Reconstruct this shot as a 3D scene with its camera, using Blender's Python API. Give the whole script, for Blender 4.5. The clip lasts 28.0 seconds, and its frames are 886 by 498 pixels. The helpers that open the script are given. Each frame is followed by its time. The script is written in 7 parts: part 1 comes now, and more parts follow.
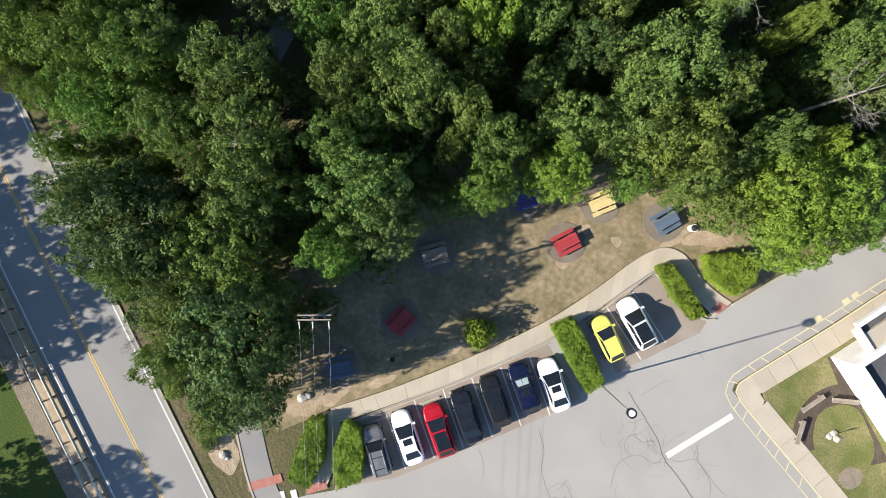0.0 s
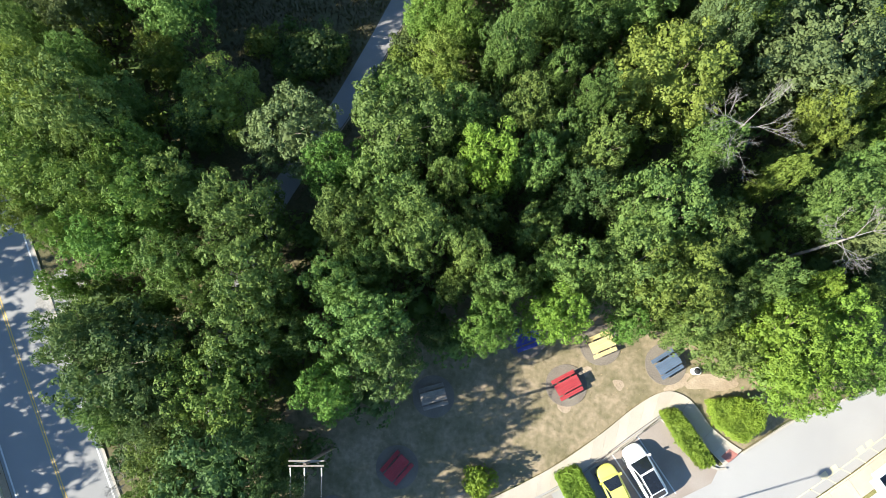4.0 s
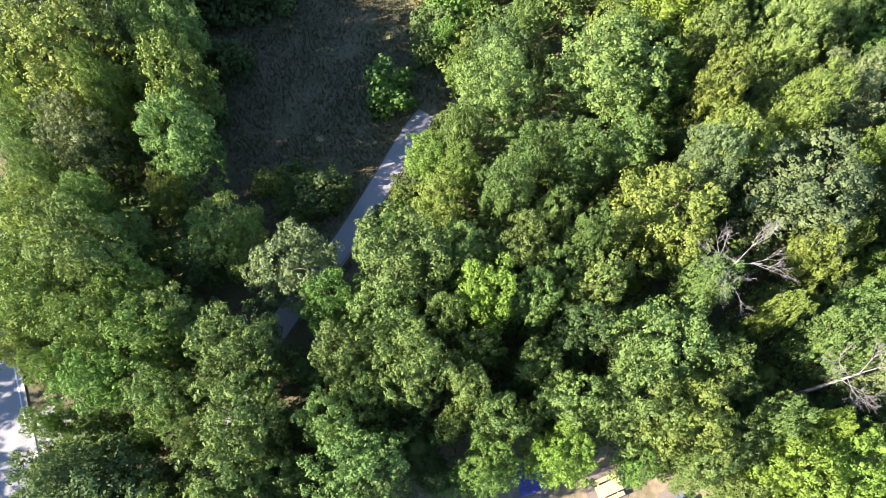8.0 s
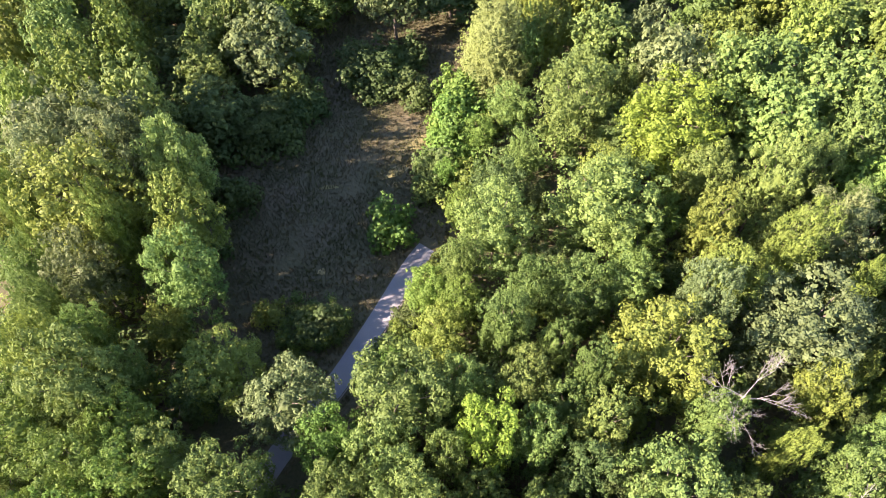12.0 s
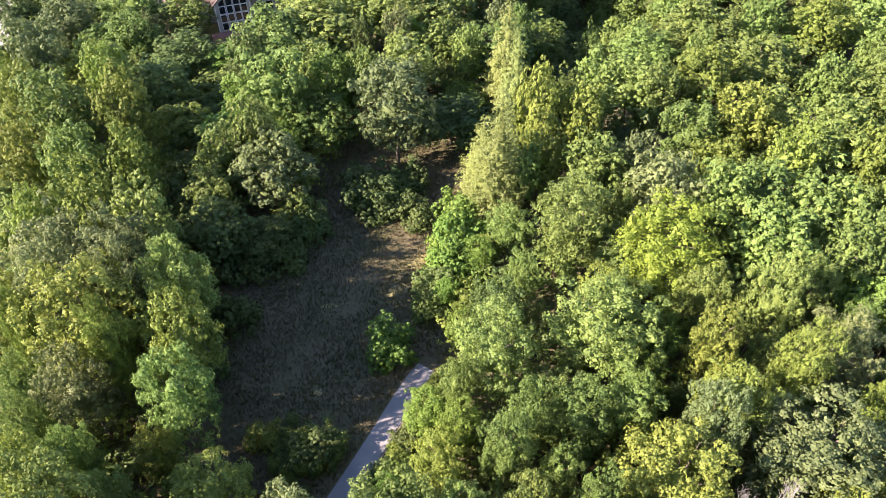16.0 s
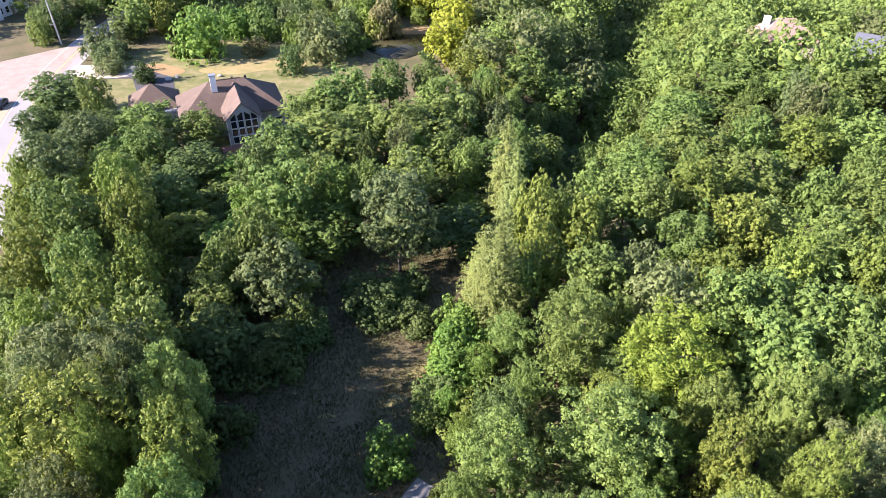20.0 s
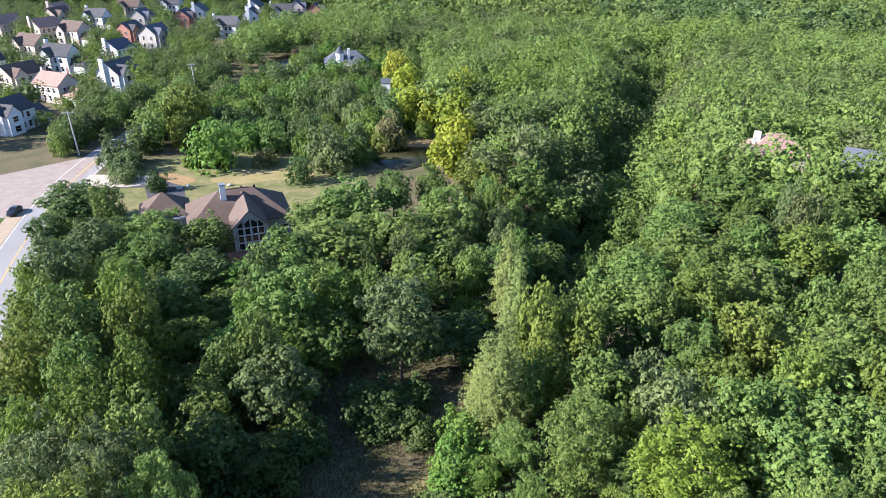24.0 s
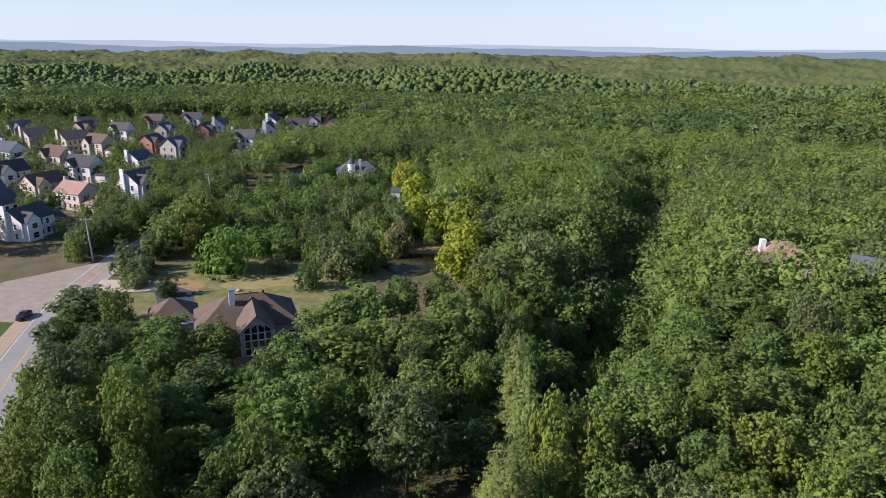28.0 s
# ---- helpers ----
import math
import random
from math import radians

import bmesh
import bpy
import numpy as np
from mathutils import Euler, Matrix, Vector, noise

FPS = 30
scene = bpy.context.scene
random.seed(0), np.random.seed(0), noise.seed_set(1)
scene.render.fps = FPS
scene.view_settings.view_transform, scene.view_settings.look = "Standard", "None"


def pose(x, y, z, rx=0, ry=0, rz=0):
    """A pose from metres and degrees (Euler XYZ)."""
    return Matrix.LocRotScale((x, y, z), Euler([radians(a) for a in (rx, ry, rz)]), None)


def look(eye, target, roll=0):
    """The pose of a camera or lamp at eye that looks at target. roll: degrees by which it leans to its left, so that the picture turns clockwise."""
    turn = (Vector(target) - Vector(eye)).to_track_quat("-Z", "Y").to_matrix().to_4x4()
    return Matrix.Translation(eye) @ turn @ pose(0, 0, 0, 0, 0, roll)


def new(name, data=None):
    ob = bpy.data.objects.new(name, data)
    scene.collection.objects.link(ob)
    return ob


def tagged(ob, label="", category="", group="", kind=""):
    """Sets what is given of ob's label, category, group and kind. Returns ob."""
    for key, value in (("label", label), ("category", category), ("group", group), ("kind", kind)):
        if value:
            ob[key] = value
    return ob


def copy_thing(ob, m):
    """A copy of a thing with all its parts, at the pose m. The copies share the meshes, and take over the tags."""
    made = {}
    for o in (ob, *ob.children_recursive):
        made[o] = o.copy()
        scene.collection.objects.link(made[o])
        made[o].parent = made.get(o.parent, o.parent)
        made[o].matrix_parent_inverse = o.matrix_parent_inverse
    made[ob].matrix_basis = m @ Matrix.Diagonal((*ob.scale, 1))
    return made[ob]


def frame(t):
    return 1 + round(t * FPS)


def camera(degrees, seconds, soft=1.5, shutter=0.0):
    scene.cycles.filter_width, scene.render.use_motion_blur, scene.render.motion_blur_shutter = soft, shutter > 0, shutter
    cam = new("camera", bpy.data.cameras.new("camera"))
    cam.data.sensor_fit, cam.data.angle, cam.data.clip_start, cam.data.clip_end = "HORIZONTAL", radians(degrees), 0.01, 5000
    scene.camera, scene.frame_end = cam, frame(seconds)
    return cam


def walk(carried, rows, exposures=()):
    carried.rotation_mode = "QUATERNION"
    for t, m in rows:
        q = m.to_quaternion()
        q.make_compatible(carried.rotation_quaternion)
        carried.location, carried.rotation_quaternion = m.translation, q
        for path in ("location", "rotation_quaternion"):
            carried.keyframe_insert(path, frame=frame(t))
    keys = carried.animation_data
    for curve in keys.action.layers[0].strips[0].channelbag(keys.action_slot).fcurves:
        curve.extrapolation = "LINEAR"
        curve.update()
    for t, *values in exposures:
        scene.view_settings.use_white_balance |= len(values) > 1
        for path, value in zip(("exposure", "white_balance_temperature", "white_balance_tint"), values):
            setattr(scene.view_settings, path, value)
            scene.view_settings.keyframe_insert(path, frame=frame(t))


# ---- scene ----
cam = camera(67.9, 28.0, 0.65)
EYE = 57.0
# seconds, elevation of the view, turn to the left, roll: the drone hovers and tilts its lens up
ROWS = [
    (0, -90.71, -0.43, -0.08),
    (0.5, -88.71, -0.48, 0.02),
    (1, -87.15, -0.52, 0.13),
    (1.5, -85.67, -0.55, 0.24),
    (2, -84.21, -0.59, 0.35),
    (2.5, -82.79, -0.61, 0.46),
    (4.5, -77.05, -0.60, 0.54),
    (5, -75.54, -0.60, 0.59),
    (5.5, -74.07, -0.61, 0.63),
    (6, -72.60, -0.65, 0.66),
    (6.5, -71.13, -0.66, 0.67),
    (7, -69.70, -0.64, 0.66),
    (7.5, -68.25, -0.60, 0.65),
    (8, -66.82, -0.56, 0.63),
    (8.5, -65.38, -0.52, 0.61),
    (9, -63.94, -0.50, 0.58),
    (9.5, -62.48, -0.47, 0.56),
    (10, -61.04, -0.44, 0.54),
    (10.5, -59.63, -0.37, 0.51),
    (11, -58.21, -0.34, 0.49),
    (11.5, -56.78, -0.33, 0.51),
    (12, -55.31, -0.36, 0.55),
    (12.5, -53.86, -0.36, 0.59),
    (14.5, -48.46, -0.35, 0.60),
    (15, -47.33, -0.30, 0.59),
    (15.5, -46.12, -0.25, 0.59),
    (16, -44.97, -0.21, 0.64),
    (16.5, -43.82, -0.19, 0.72),
    (17, -42.61, -0.18, 0.79),
    (17.5, -41.44, -0.18, 0.84),
    (18, -40.28, -0.15, 0.86),
    (18.5, -39.09, -0.11, 0.85),
    (19, -37.92, -0.05, 0.82),
    (19.5, -36.77, 0.01, 0.78),
    (20, -35.62, 0.06, 0.75),
    (20.5, -34.46, 0.11, 0.75),
    (21, -33.30, 0.13, 0.77),
    (21.5, -32.14, 0.17, 0.79),
    (23.5, -27.51, 0.36, 0.81),
    (24, -26.35, 0.47, 0.80),
    (24.5, -25.19, 0.55, 0.78),
    (25, -24.05, 0.64, 0.76),
    (25.5, -22.91, 0.75, 0.74),
    (26, -21.72, 0.87, 0.73),
    (26.5, -20.57, 0.99, 0.73),
    (27, -19.40, 1.10, 0.73),
    (27.5, -18.26, 1.21, 0.72),
    (28, -17.15, 1.33, 0.69),
]
walk(cam, [(t, pose(0, 0, EYE, 0, 0, turn) @ pose(0, 0, 0, 90 + elev) @ pose(0, 0, 0, 0, 0, roll)) for t, elev, turn, roll in ROWS],
     [(0.0, 1.05, 6600, 9), (1.0, 1.2, 6550, 6), (2.5, 1.37, 6450, 5), (5.0, 1.9, 6250, 7), (6.5, 2.09, 6250, 12), (8.0, 2.2, 6400, 20), (11.0, 2.43, 7000, 32), (17.0, 2.24, 7000, 31), (21.0, 1.9, 6150, 26), (23.0, 1.68, 5900, 18), (25.0, 1.52, 5900, 19), (26.5, 1.25, 6000, 20), (28.0, 0.7, 6300, 22)])

# ---- daylight ----
SUN_ELEV, SUN_FROM = 29.0, (-0.966, -0.258)
world = bpy.data.worlds.new("sky")
scene.world = world
world.use_nodes = True
wn = world.node_tree.nodes
sky = wn.new("ShaderNodeTexSky")
sky.sky_type, sky.sun_disc = "NISHITA", False
sky.sun_elevation = radians(SUN_ELEV)
sky.sun_rotation = math.atan2(SUN_FROM[0], SUN_FROM[1])
sky.altitude, sky.air_density, sky.dust_density, sky.ozone_density = 100, 1.0, 0.1, 4.0
haze = wn.new("ShaderNodeMix")
haze.data_type = "RGBA"
haze.inputs[7].default_value = (4.7, 5.8, 6.7, 1)
gen = wn.new("ShaderNodeTexCoord")
sep = wn.new("ShaderNodeSeparateXYZ")
fade = wn.new("ShaderNodeMapRange")
fade.inputs["From Min"].default_value, fade.inputs["From Max"].default_value = 0.0, 0.22
fade.inputs["To Min"].default_value, fade.inputs["To Max"].default_value = 0.85, 0.0
world.node_tree.links.new(gen.outputs["Generated"], sep.inputs[0])
world.node_tree.links.new(sep.outputs["Z"], fade.inputs["Value"])
world.node_tree.links.new(fade.outputs[0], haze.inputs[0])
world.node_tree.links.new(sky.outputs[0], haze.inputs[6])
world.node_tree.links.new(haze.outputs[2], wn["Background"].inputs[0])
wn["Background"].inputs[1].default_value = 0.088
sun = new("sun", bpy.data.lights.new("sun", "SUN"))
sun.data.energy, sun.data.angle, sun.data.color = 5.0, radians(0.53), (1.0, 0.93, 0.82)
ce = math.cos(radians(SUN_ELEV))
sun.matrix_world = look((SUN_FROM[0] * ce * 90, SUN_FROM[1] * ce * 90, 90 * math.sin(radians(SUN_ELEV))), (0, 0, 0))


# ---- materials ----
def node_mat(name):
    m = bpy.data.materials.new(name)
    m.use_nodes = True
    return m, m.node_tree.nodes, m.node_tree.links, m.node_tree.nodes["Principled BSDF"]


def ramp_mix(nodes, links, fac, a, b):
    mix = nodes.new("ShaderNodeMix")
    mix.data_type = "RGBA"
    links.new(fac, mix.inputs[0])
    for i, c in ((6, a), (7, b)):
        if isinstance(c, tuple):
            mix.inputs[i].default_value = (*c, 1)
        else:
            links.new(c, mix.inputs[i])
    return mix.outputs[2]


def noise_fac(nodes, links, scale, lo=0.35, hi=0.65, detail=6, coords=None, distort=0.0):
    tex = nodes.new("ShaderNodeTexNoise")
    tex.inputs["Scale"].default_value, tex.inputs["Detail"].default_value = scale, detail
    tex.inputs["Distortion"].default_value = distort
    links.new(coords, tex.inputs["Vector"])
    rng = nodes.new("ShaderNodeMapRange")
    rng.inputs["From Min"].default_value, rng.inputs["From Max"].default_value = lo, hi
    links.new(tex.outputs["Fac"], rng.inputs["Value"])
    return rng.outputs[0]


def surface(name, a, b, rough=0.85, big=0.3, small=6.0, c=None, bump=0.02, metal=0.0, world_coords=True, grain=0.35, vary=0.0, spec=0.3):
    """Two colours mixed by large stains, a third by fine grain, with a fine relief."""
    m, n, l, p = node_mat(name)
    if world_coords:
        pos = n.new("ShaderNodeNewGeometry").outputs["Position"]
    else:
        pos = n.new("ShaderNodeTexCoord").outputs["Object"]
    col = ramp_mix(n, l, noise_fac(n, l, big, coords=pos, distort=0.4), a, b)
    fine = noise_fac(n, l, small, 0.3, 0.7, 8, pos)
    dark = c or tuple(x * (1 - grain) for x in a)
    scaled = n.new("ShaderNodeMath")
    scaled.operation = "MULTIPLY"
    scaled.inputs[1].default_value = 0.6
    l.new(fine, scaled.inputs[0])
    col = ramp_mix(n, l, scaled.outputs[0], col, dark)
    if vary:
        info = n.new("ShaderNodeObjectInfo")
        hsv = n.new("ShaderNodeHueSaturation")
        mr = n.new("ShaderNodeMapRange")
        mr.inputs["To Min"].default_value, mr.inputs["To Max"].default_value = 1 - vary, 1 + vary
        l.new(info.outputs["Random"], mr.inputs["Value"])
        l.new(mr.outputs[0], hsv.inputs["Value"])
        l.new(col, hsv.inputs["Color"])
        col = hsv.outputs[0]
    l.new(col, p.inputs["Base Color"])
    p.inputs["Roughness"].default_value, p.inputs["Metallic"].default_value = rough, metal
    p.inputs["Specular IOR Level"].default_value = spec
    if bump:
        bn = n.new("ShaderNodeBump")
        bn.inputs["Strength"].default_value, bn.inputs["Distance"].default_value = 0.6, bump
        l.new(fine, bn.inputs["Height"])
        l.new(bn.outputs[0], p.inputs["Normal"])
    return m


def foliage(name, dark, light, through_leaf=0.36, spread=0.2, grain=6.5):
    """Leaves: each cell of a fine pattern has its own tilt and shade, as single leaves have."""
    m, n, l, p = node_mat(name)
    geo = n.new("ShaderNodeNewGeometry")
    info = n.new("ShaderNodeObjectInfo")
    crd = n.new("ShaderNodeTexCoord").outputs["Object"]
    cell = n.new("ShaderNodeTexVoronoi")
    cell.inputs["Scale"].default_value = grain
    l.new(crd, cell.inputs["Vector"])
    sep = n.new("ShaderNodeSeparateColor")
    l.new(cell.outputs["Color"], sep.inputs[0])
    mean = n.new("ShaderNodeMath")
    mean.operation = "MULTIPLY_ADD"
    l.new(geo.outputs["Random Per Island"], mean.inputs[0])
    mean.inputs[1].default_value = 0.4
    half = n.new("ShaderNodeMath")
    half.operation = "MULTIPLY"
    half.inputs[1].default_value = 0.35
    l.new(sep.outputs[0], half.inputs[0])
    l.new(half.outputs[0], mean.inputs[2])
    col = ramp_mix(n, l, mean.outputs[0], dark, light)
    lump = noise_fac(n, l, 0.55, 0.35, 0.65, 2, crd)
    yellow = (light[0] * 1.1, light[1] * 1.1, light[2] * 0.9)
    half = n.new("ShaderNodeMath")
    half.operation = "MULTIPLY"
    half.inputs[1].default_value = 0.45
    l.new(lump, half.inputs[0])
    col = ramp_mix(n, l, half.outputs[0], col, yellow)
    hsv = n.new("ShaderNodeHueSaturation")
    for key, lo, hi in (("Hue", 0.5 - 0.018, 0.5 + 0.014), ("Value", 1 - spread, 1 + spread)):
        mr = n.new("ShaderNodeMapRange")
        mr.inputs["To Min"].default_value, mr.inputs["To Max"].default_value = lo, hi
        if key == "Hue":
            wn2 = n.new("ShaderNodeTexWhiteNoise")
            wn2.noise_dimensions = "1D"
            l.new(info.outputs["Random"], wn2.inputs["W"])
            l.new(wn2.outputs["Value"], mr.inputs["Value"])
        else:
            l.new(info.outputs["Random"], mr.inputs["Value"])
        l.new(mr.outputs[0], hsv.inputs[key])
    l.new(col, hsv.inputs["Color"])
    l.new(hsv.outputs[0], p.inputs["Base Color"])
    p.inputs["Roughness"].default_value = 0.6
    p.inputs["Specular IOR Level"].default_value = 0.2
    off = n.new("ShaderNodeVectorMath")
    off.operation = "SUBTRACT"
    off.inputs[1].default_value = (0.5, 0.5, 0.5)
    l.new(cell.outputs["Color"], off.inputs[0])
    tilt = n.new("ShaderNodeVectorMath")
    tilt.operation = "MULTIPLY_ADD"
    tilt.inputs[1].default_value = (0.35, 0.35, 0.35)
    l.new(off.outputs[0], tilt.inputs[0])
    tuft = n.new("ShaderNodeTexVoronoi")
    tuft.inputs["Scale"].default_value = grain * 0.3
    l.new(crd, tuft.inputs["Vector"])
    off2 = n.new("ShaderNodeVectorMath")
    off2.operation = "SUBTRACT"
    off2.inputs[1].default_value = (0.5, 0.5, 0.42)
    l.new(tuft.outputs["Color"], off2.inputs[0])
    tilt2 = n.new("ShaderNodeVectorMath")
    tilt2.operation = "MULTIPLY_ADD"
    tilt2.inputs[1].default_value = (0.25, 0.25, 0.25)
    l.new(off2.outputs[0], tilt2.inputs[0])
    l.new(geo.outputs["Normal"], tilt2.inputs[2])
    l.new(tilt2.outputs[0], tilt.inputs[2])
    nz = n.new("ShaderNodeVectorMath")
    nz.operation = "NORMALIZE"
    l.new(tilt.outputs[0], nz.inputs[0])
    l.new(nz.outputs[0], p.inputs["Normal"])
    tr = n.new("ShaderNodeBsdfTranslucent")
    l.new(hsv.outputs[0], tr.inputs["Color"])
    l.new(nz.outputs[0], tr.inputs["Normal"])
    mixs = n.new("ShaderNodeMixShader")
    mixs.inputs[0].default_value = through_leaf
    l.new(p.outputs[0], mixs.inputs[1])
    l.new(tr.outputs[0], mixs.inputs[2])
    l.new(mixs.outputs[0], n["Material Output"].inputs["Surface"])
    return m


def paint(name, col, rough=0.25, metal=0.0, coat=0.6):
    m, n, l, p = node_mat(name)
    pos = n.new("ShaderNodeTexCoord").outputs["Object"]
    dust = noise_fac(n, l, 2.5, 0.4, 0.8, 6, pos)
    sc = n.new("ShaderNodeMath")
    sc.operation = "MULTIPLY"
    sc.inputs[1].default_value = 0.025
    l.new(dust, sc.inputs[0])
    l.new(ramp_mix(n, l, sc.outputs[0], col, (0.35, 0.32, 0.27)), p.inputs["Base Color"])
    p.inputs["Roughness"].default_value, p.inputs["Metallic"].default_value = rough, metal
    p.inputs["Coat Weight"].default_value, p.inputs["Coat Roughness"].default_value = coat, 0.03
    p.inputs["Specular IOR Level"].default_value = 0.25
    return m


M = {}
M["oak"] = foliage("oak_leaves", (0.056, 0.108, 0.027), (0.204, 0.286, 0.076))
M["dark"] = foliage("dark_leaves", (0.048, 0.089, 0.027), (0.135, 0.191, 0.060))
M["grey"] = foliage("grey_green_leaves", (0.084, 0.117, 0.045), (0.180, 0.230, 0.090))
M["lime"] = foliage("yellow_green_leaves", (0.093, 0.140, 0.028), (0.220, 0.285, 0.060))
M["fresh"] = foliage("fresh_green_leaves", (0.067, 0.134, 0.026), (0.180, 0.296, 0.060))
M["bright"] = foliage("bright_yellow_green_leaves", (0.098, 0.162, 0.024), (0.238, 0.338, 0.052))
M["pine"] = foliage("pine_needles", (0.125, 0.168, 0.050), (0.245, 0.305, 0.095))
M["willow"] = foliage("willow_leaves", (0.190, 0.230, 0.022), (0.340, 0.380, 0.050))
M["hedge"] = foliage("hedge_leaves", (0.095, 0.160, 0.020), (0.240, 0.340, 0.045))
M["tan_leaf"] = foliage("tan_foliage", (0.120, 0.130, 0.050), (0.230, 0.225, 0.100))
M["blade"] = foliage("grass_blades", (0.105, 0.092, 0.045), (0.165, 0.135, 0.078), 0.4)
M["weed"] = foliage("dull_weeds", (0.098, 0.100, 0.042), (0.150, 0.150, 0.066), 0.3)
M["straw"] = foliage("dry_grass_blades", (0.21, 0.185, 0.085), (0.42, 0.34, 0.21), 0.4)
M["pad"] = surface("earthy_fine_gravel", (0.185, 0.155, 0.125), (0.235, 0.20, 0.16), 0.95, 0.8, 12.0, (0.13, 0.11, 0.09), bump=0.02)
M["reed"] = foliage("reeds", (0.070, 0.140, 0.020), (0.150, 0.240, 0.050), 0.3)
M["bark"] = surface("bark", (0.13, 0.10, 0.075), (0.20, 0.17, 0.13), 0.95, 1.5, 9, bump=0.03)
M["pale_bark"] = surface("bare_pale_wood", (0.29, 0.265, 0.24), (0.21, 0.19, 0.17), 0.9, 1.5, 9)
M["ground"] = surface("wild_ground", (0.085, 0.090, 0.035), (0.16, 0.125, 0.070), 0.95, 0.16, 3.5, (0.05, 0.05, 0.022), bump=0.06)
M["picnic"] = surface("worn_grass_and_dirt", (0.20, 0.165, 0.095), (0.35, 0.27, 0.18), 0.95, 0.45, 2.2, (0.09, 0.088, 0.038), bump=0.02)
M["dirt"] = surface("bare_dirt", (0.44, 0.35, 0.25), (0.34, 0.26, 0.18), 0.95, 0.9, 7.0, (0.25, 0.19, 0.13), bump=0.03)
M["meadow"] = surface("dry_meadow", (0.138, 0.110, 0.062), (0.098, 0.092, 0.042), 0.95, 0.2, 2.6, (0.062, 0.064, 0.030), bump=0.08)
M["lawn"] = surface("mown_lawn", (0.135, 0.145, 0.045), (0.27, 0.225, 0.115), 0.95, 0.35, 6.0, (0.05, 0.08, 0.015), bump=0.03)
M["green_lawn"] = surface("green_lawn", (0.050, 0.085, 0.012), (0.075, 0.105, 0.020), 0.95, 0.3, 6.0, (0.028, 0.05, 0.008), bump=0.03)
M["dry_lawn"] = surface("dry_lawn", (0.36, 0.28, 0.13), (0.22, 0.20, 0.075), 0.95, 0.25, 4.0, (0.16, 0.14, 0.06), bump=0.03)
M["mulch"] = surface("dark_mulch", (0.085, 0.065, 0.050), (0.12, 0.095, 0.075), 0.95, 1.2, 14.0, (0.04, 0.03, 0.025), bump=0.04)
M["old_mulch"] = surface("old_grey_mulch", (0.22, 0.18, 0.14), (0.29, 0.24, 0.18), 0.95, 1.5, 12.0, (0.12, 0.10, 0.08), bump=0.03)
M["asphalt"] = surface("weathered_asphalt", (0.320, 0.306, 0.292), (0.380, 0.364, 0.346), 0.9, 0.12, 22.0, (0.262, 0.250, 0.236), bump=0.006)
M["road"] = surface("road_asphalt", (0.255, 0.25, 0.245), (0.305, 0.296, 0.286), 0.9, 0.10, 22.0, (0.20, 0.194, 0.19), bump=0.006)
M["trail"] = surface("trail_asphalt", (0.234, 0.230, 0.234), (0.288, 0.270, 0.261), 0.9, 0.3, 18.0, (0.180, 0.175, 0.171), bump=0.006)
M["stall"] = surface("stained_stall_asphalt", (0.278, 0.227, 0.190), (0.343, 0.296, 0.255), 0.9, 0.45, 20.0, (0.204, 0.168, 0.139), bump=0.008)
M["new_asphalt"] = surface("dark_new_asphalt", (0.060, 0.062, 0.072), (0.085, 0.085, 0.09), 0.9, 0.3, 20.0, bump=0.006)
M["crack"] = surface("crack_filler", (0.17, 0.16, 0.15), (0.22, 0.20, 0.19), 0.95, 2.0, 20.0, bump=0.0)
M["concrete"] = surface("pale_concrete", (0.423, 0.366, 0.293), (0.472, 0.415, 0.341), 0.9, 0.5, 16.0, (0.358, 0.310, 0.252), bump=0.006, vary=0.06)
M["kerb"] = surface("kerb_concrete", (0.382, 0.341, 0.285), (0.447, 0.399, 0.333), 0.9, 0.8, 14.0, bump=0.006, vary=0.05)
M["gravel"] = surface("crushed_stone", (0.42, 0.40, 0.38), (0.30, 0.28, 0.25), 0.95, 0.8, 9.0, (0.16, 0.15, 0.14), bump=0.05)
M["rock"] = surface("limestone", (0.52, 0.49, 0.44), (0.40, 0.37, 0.33), 0.9, 2.0, 9.0, bump=0.03)
M["white_line"] = surface("worn_white_paint", (0.70, 0.69, 0.665), (0.60, 0.59, 0.565), 0.8, 1.5, 20.0, (0.45, 0.44, 0.42), bump=0.0)
M["yellow_line"] = surface("worn_yellow_paint", (0.72, 0.47, 0.10), (0.62, 0.42, 0.13), 0.8, 1.5, 20.0, (0.48, 0.34, 0.14), bump=0.0)
M["pale_yellow"] = surface("faded_yellow_paint", (0.66, 0.57, 0.32), (0.58, 0.51, 0.33), 0.8, 1.5, 20.0, (0.46, 0.42, 0.33), bump=0.0)
M["brick_red"] = surface("red_ramp_pavers", (0.38, 0.15, 0.12), (0.45, 0.21, 0.17), 0.9, 2.0, 18.0, bump=0.006)
M["red"] = surface("red_plastic_planks", (0.368, 0.040, 0.048), (0.416, 0.060, 0.064), 0.6, 1.0, 12.0, bump=0.003, vary=0.08)
M["yellow"] = surface("yellow_plastic_planks", (0.66, 0.52, 0.24), (0.70, 0.56, 0.28), 0.6, 1.0, 12.0, bump=0.003, vary=0.06)
M["slate"] = surface("blue_grey_planks", (0.10, 0.14, 0.20), (0.13, 0.17, 0.24), 0.6, 1.0, 12.0, bump=0.003, vary=0.08)
M["blue"] = surface("deep_blue_planks", (0.06, 0.07, 0.30), (0.08, 0.09, 0.36), 0.6, 1.0, 12.0, bump=0.003, vary=0.08)
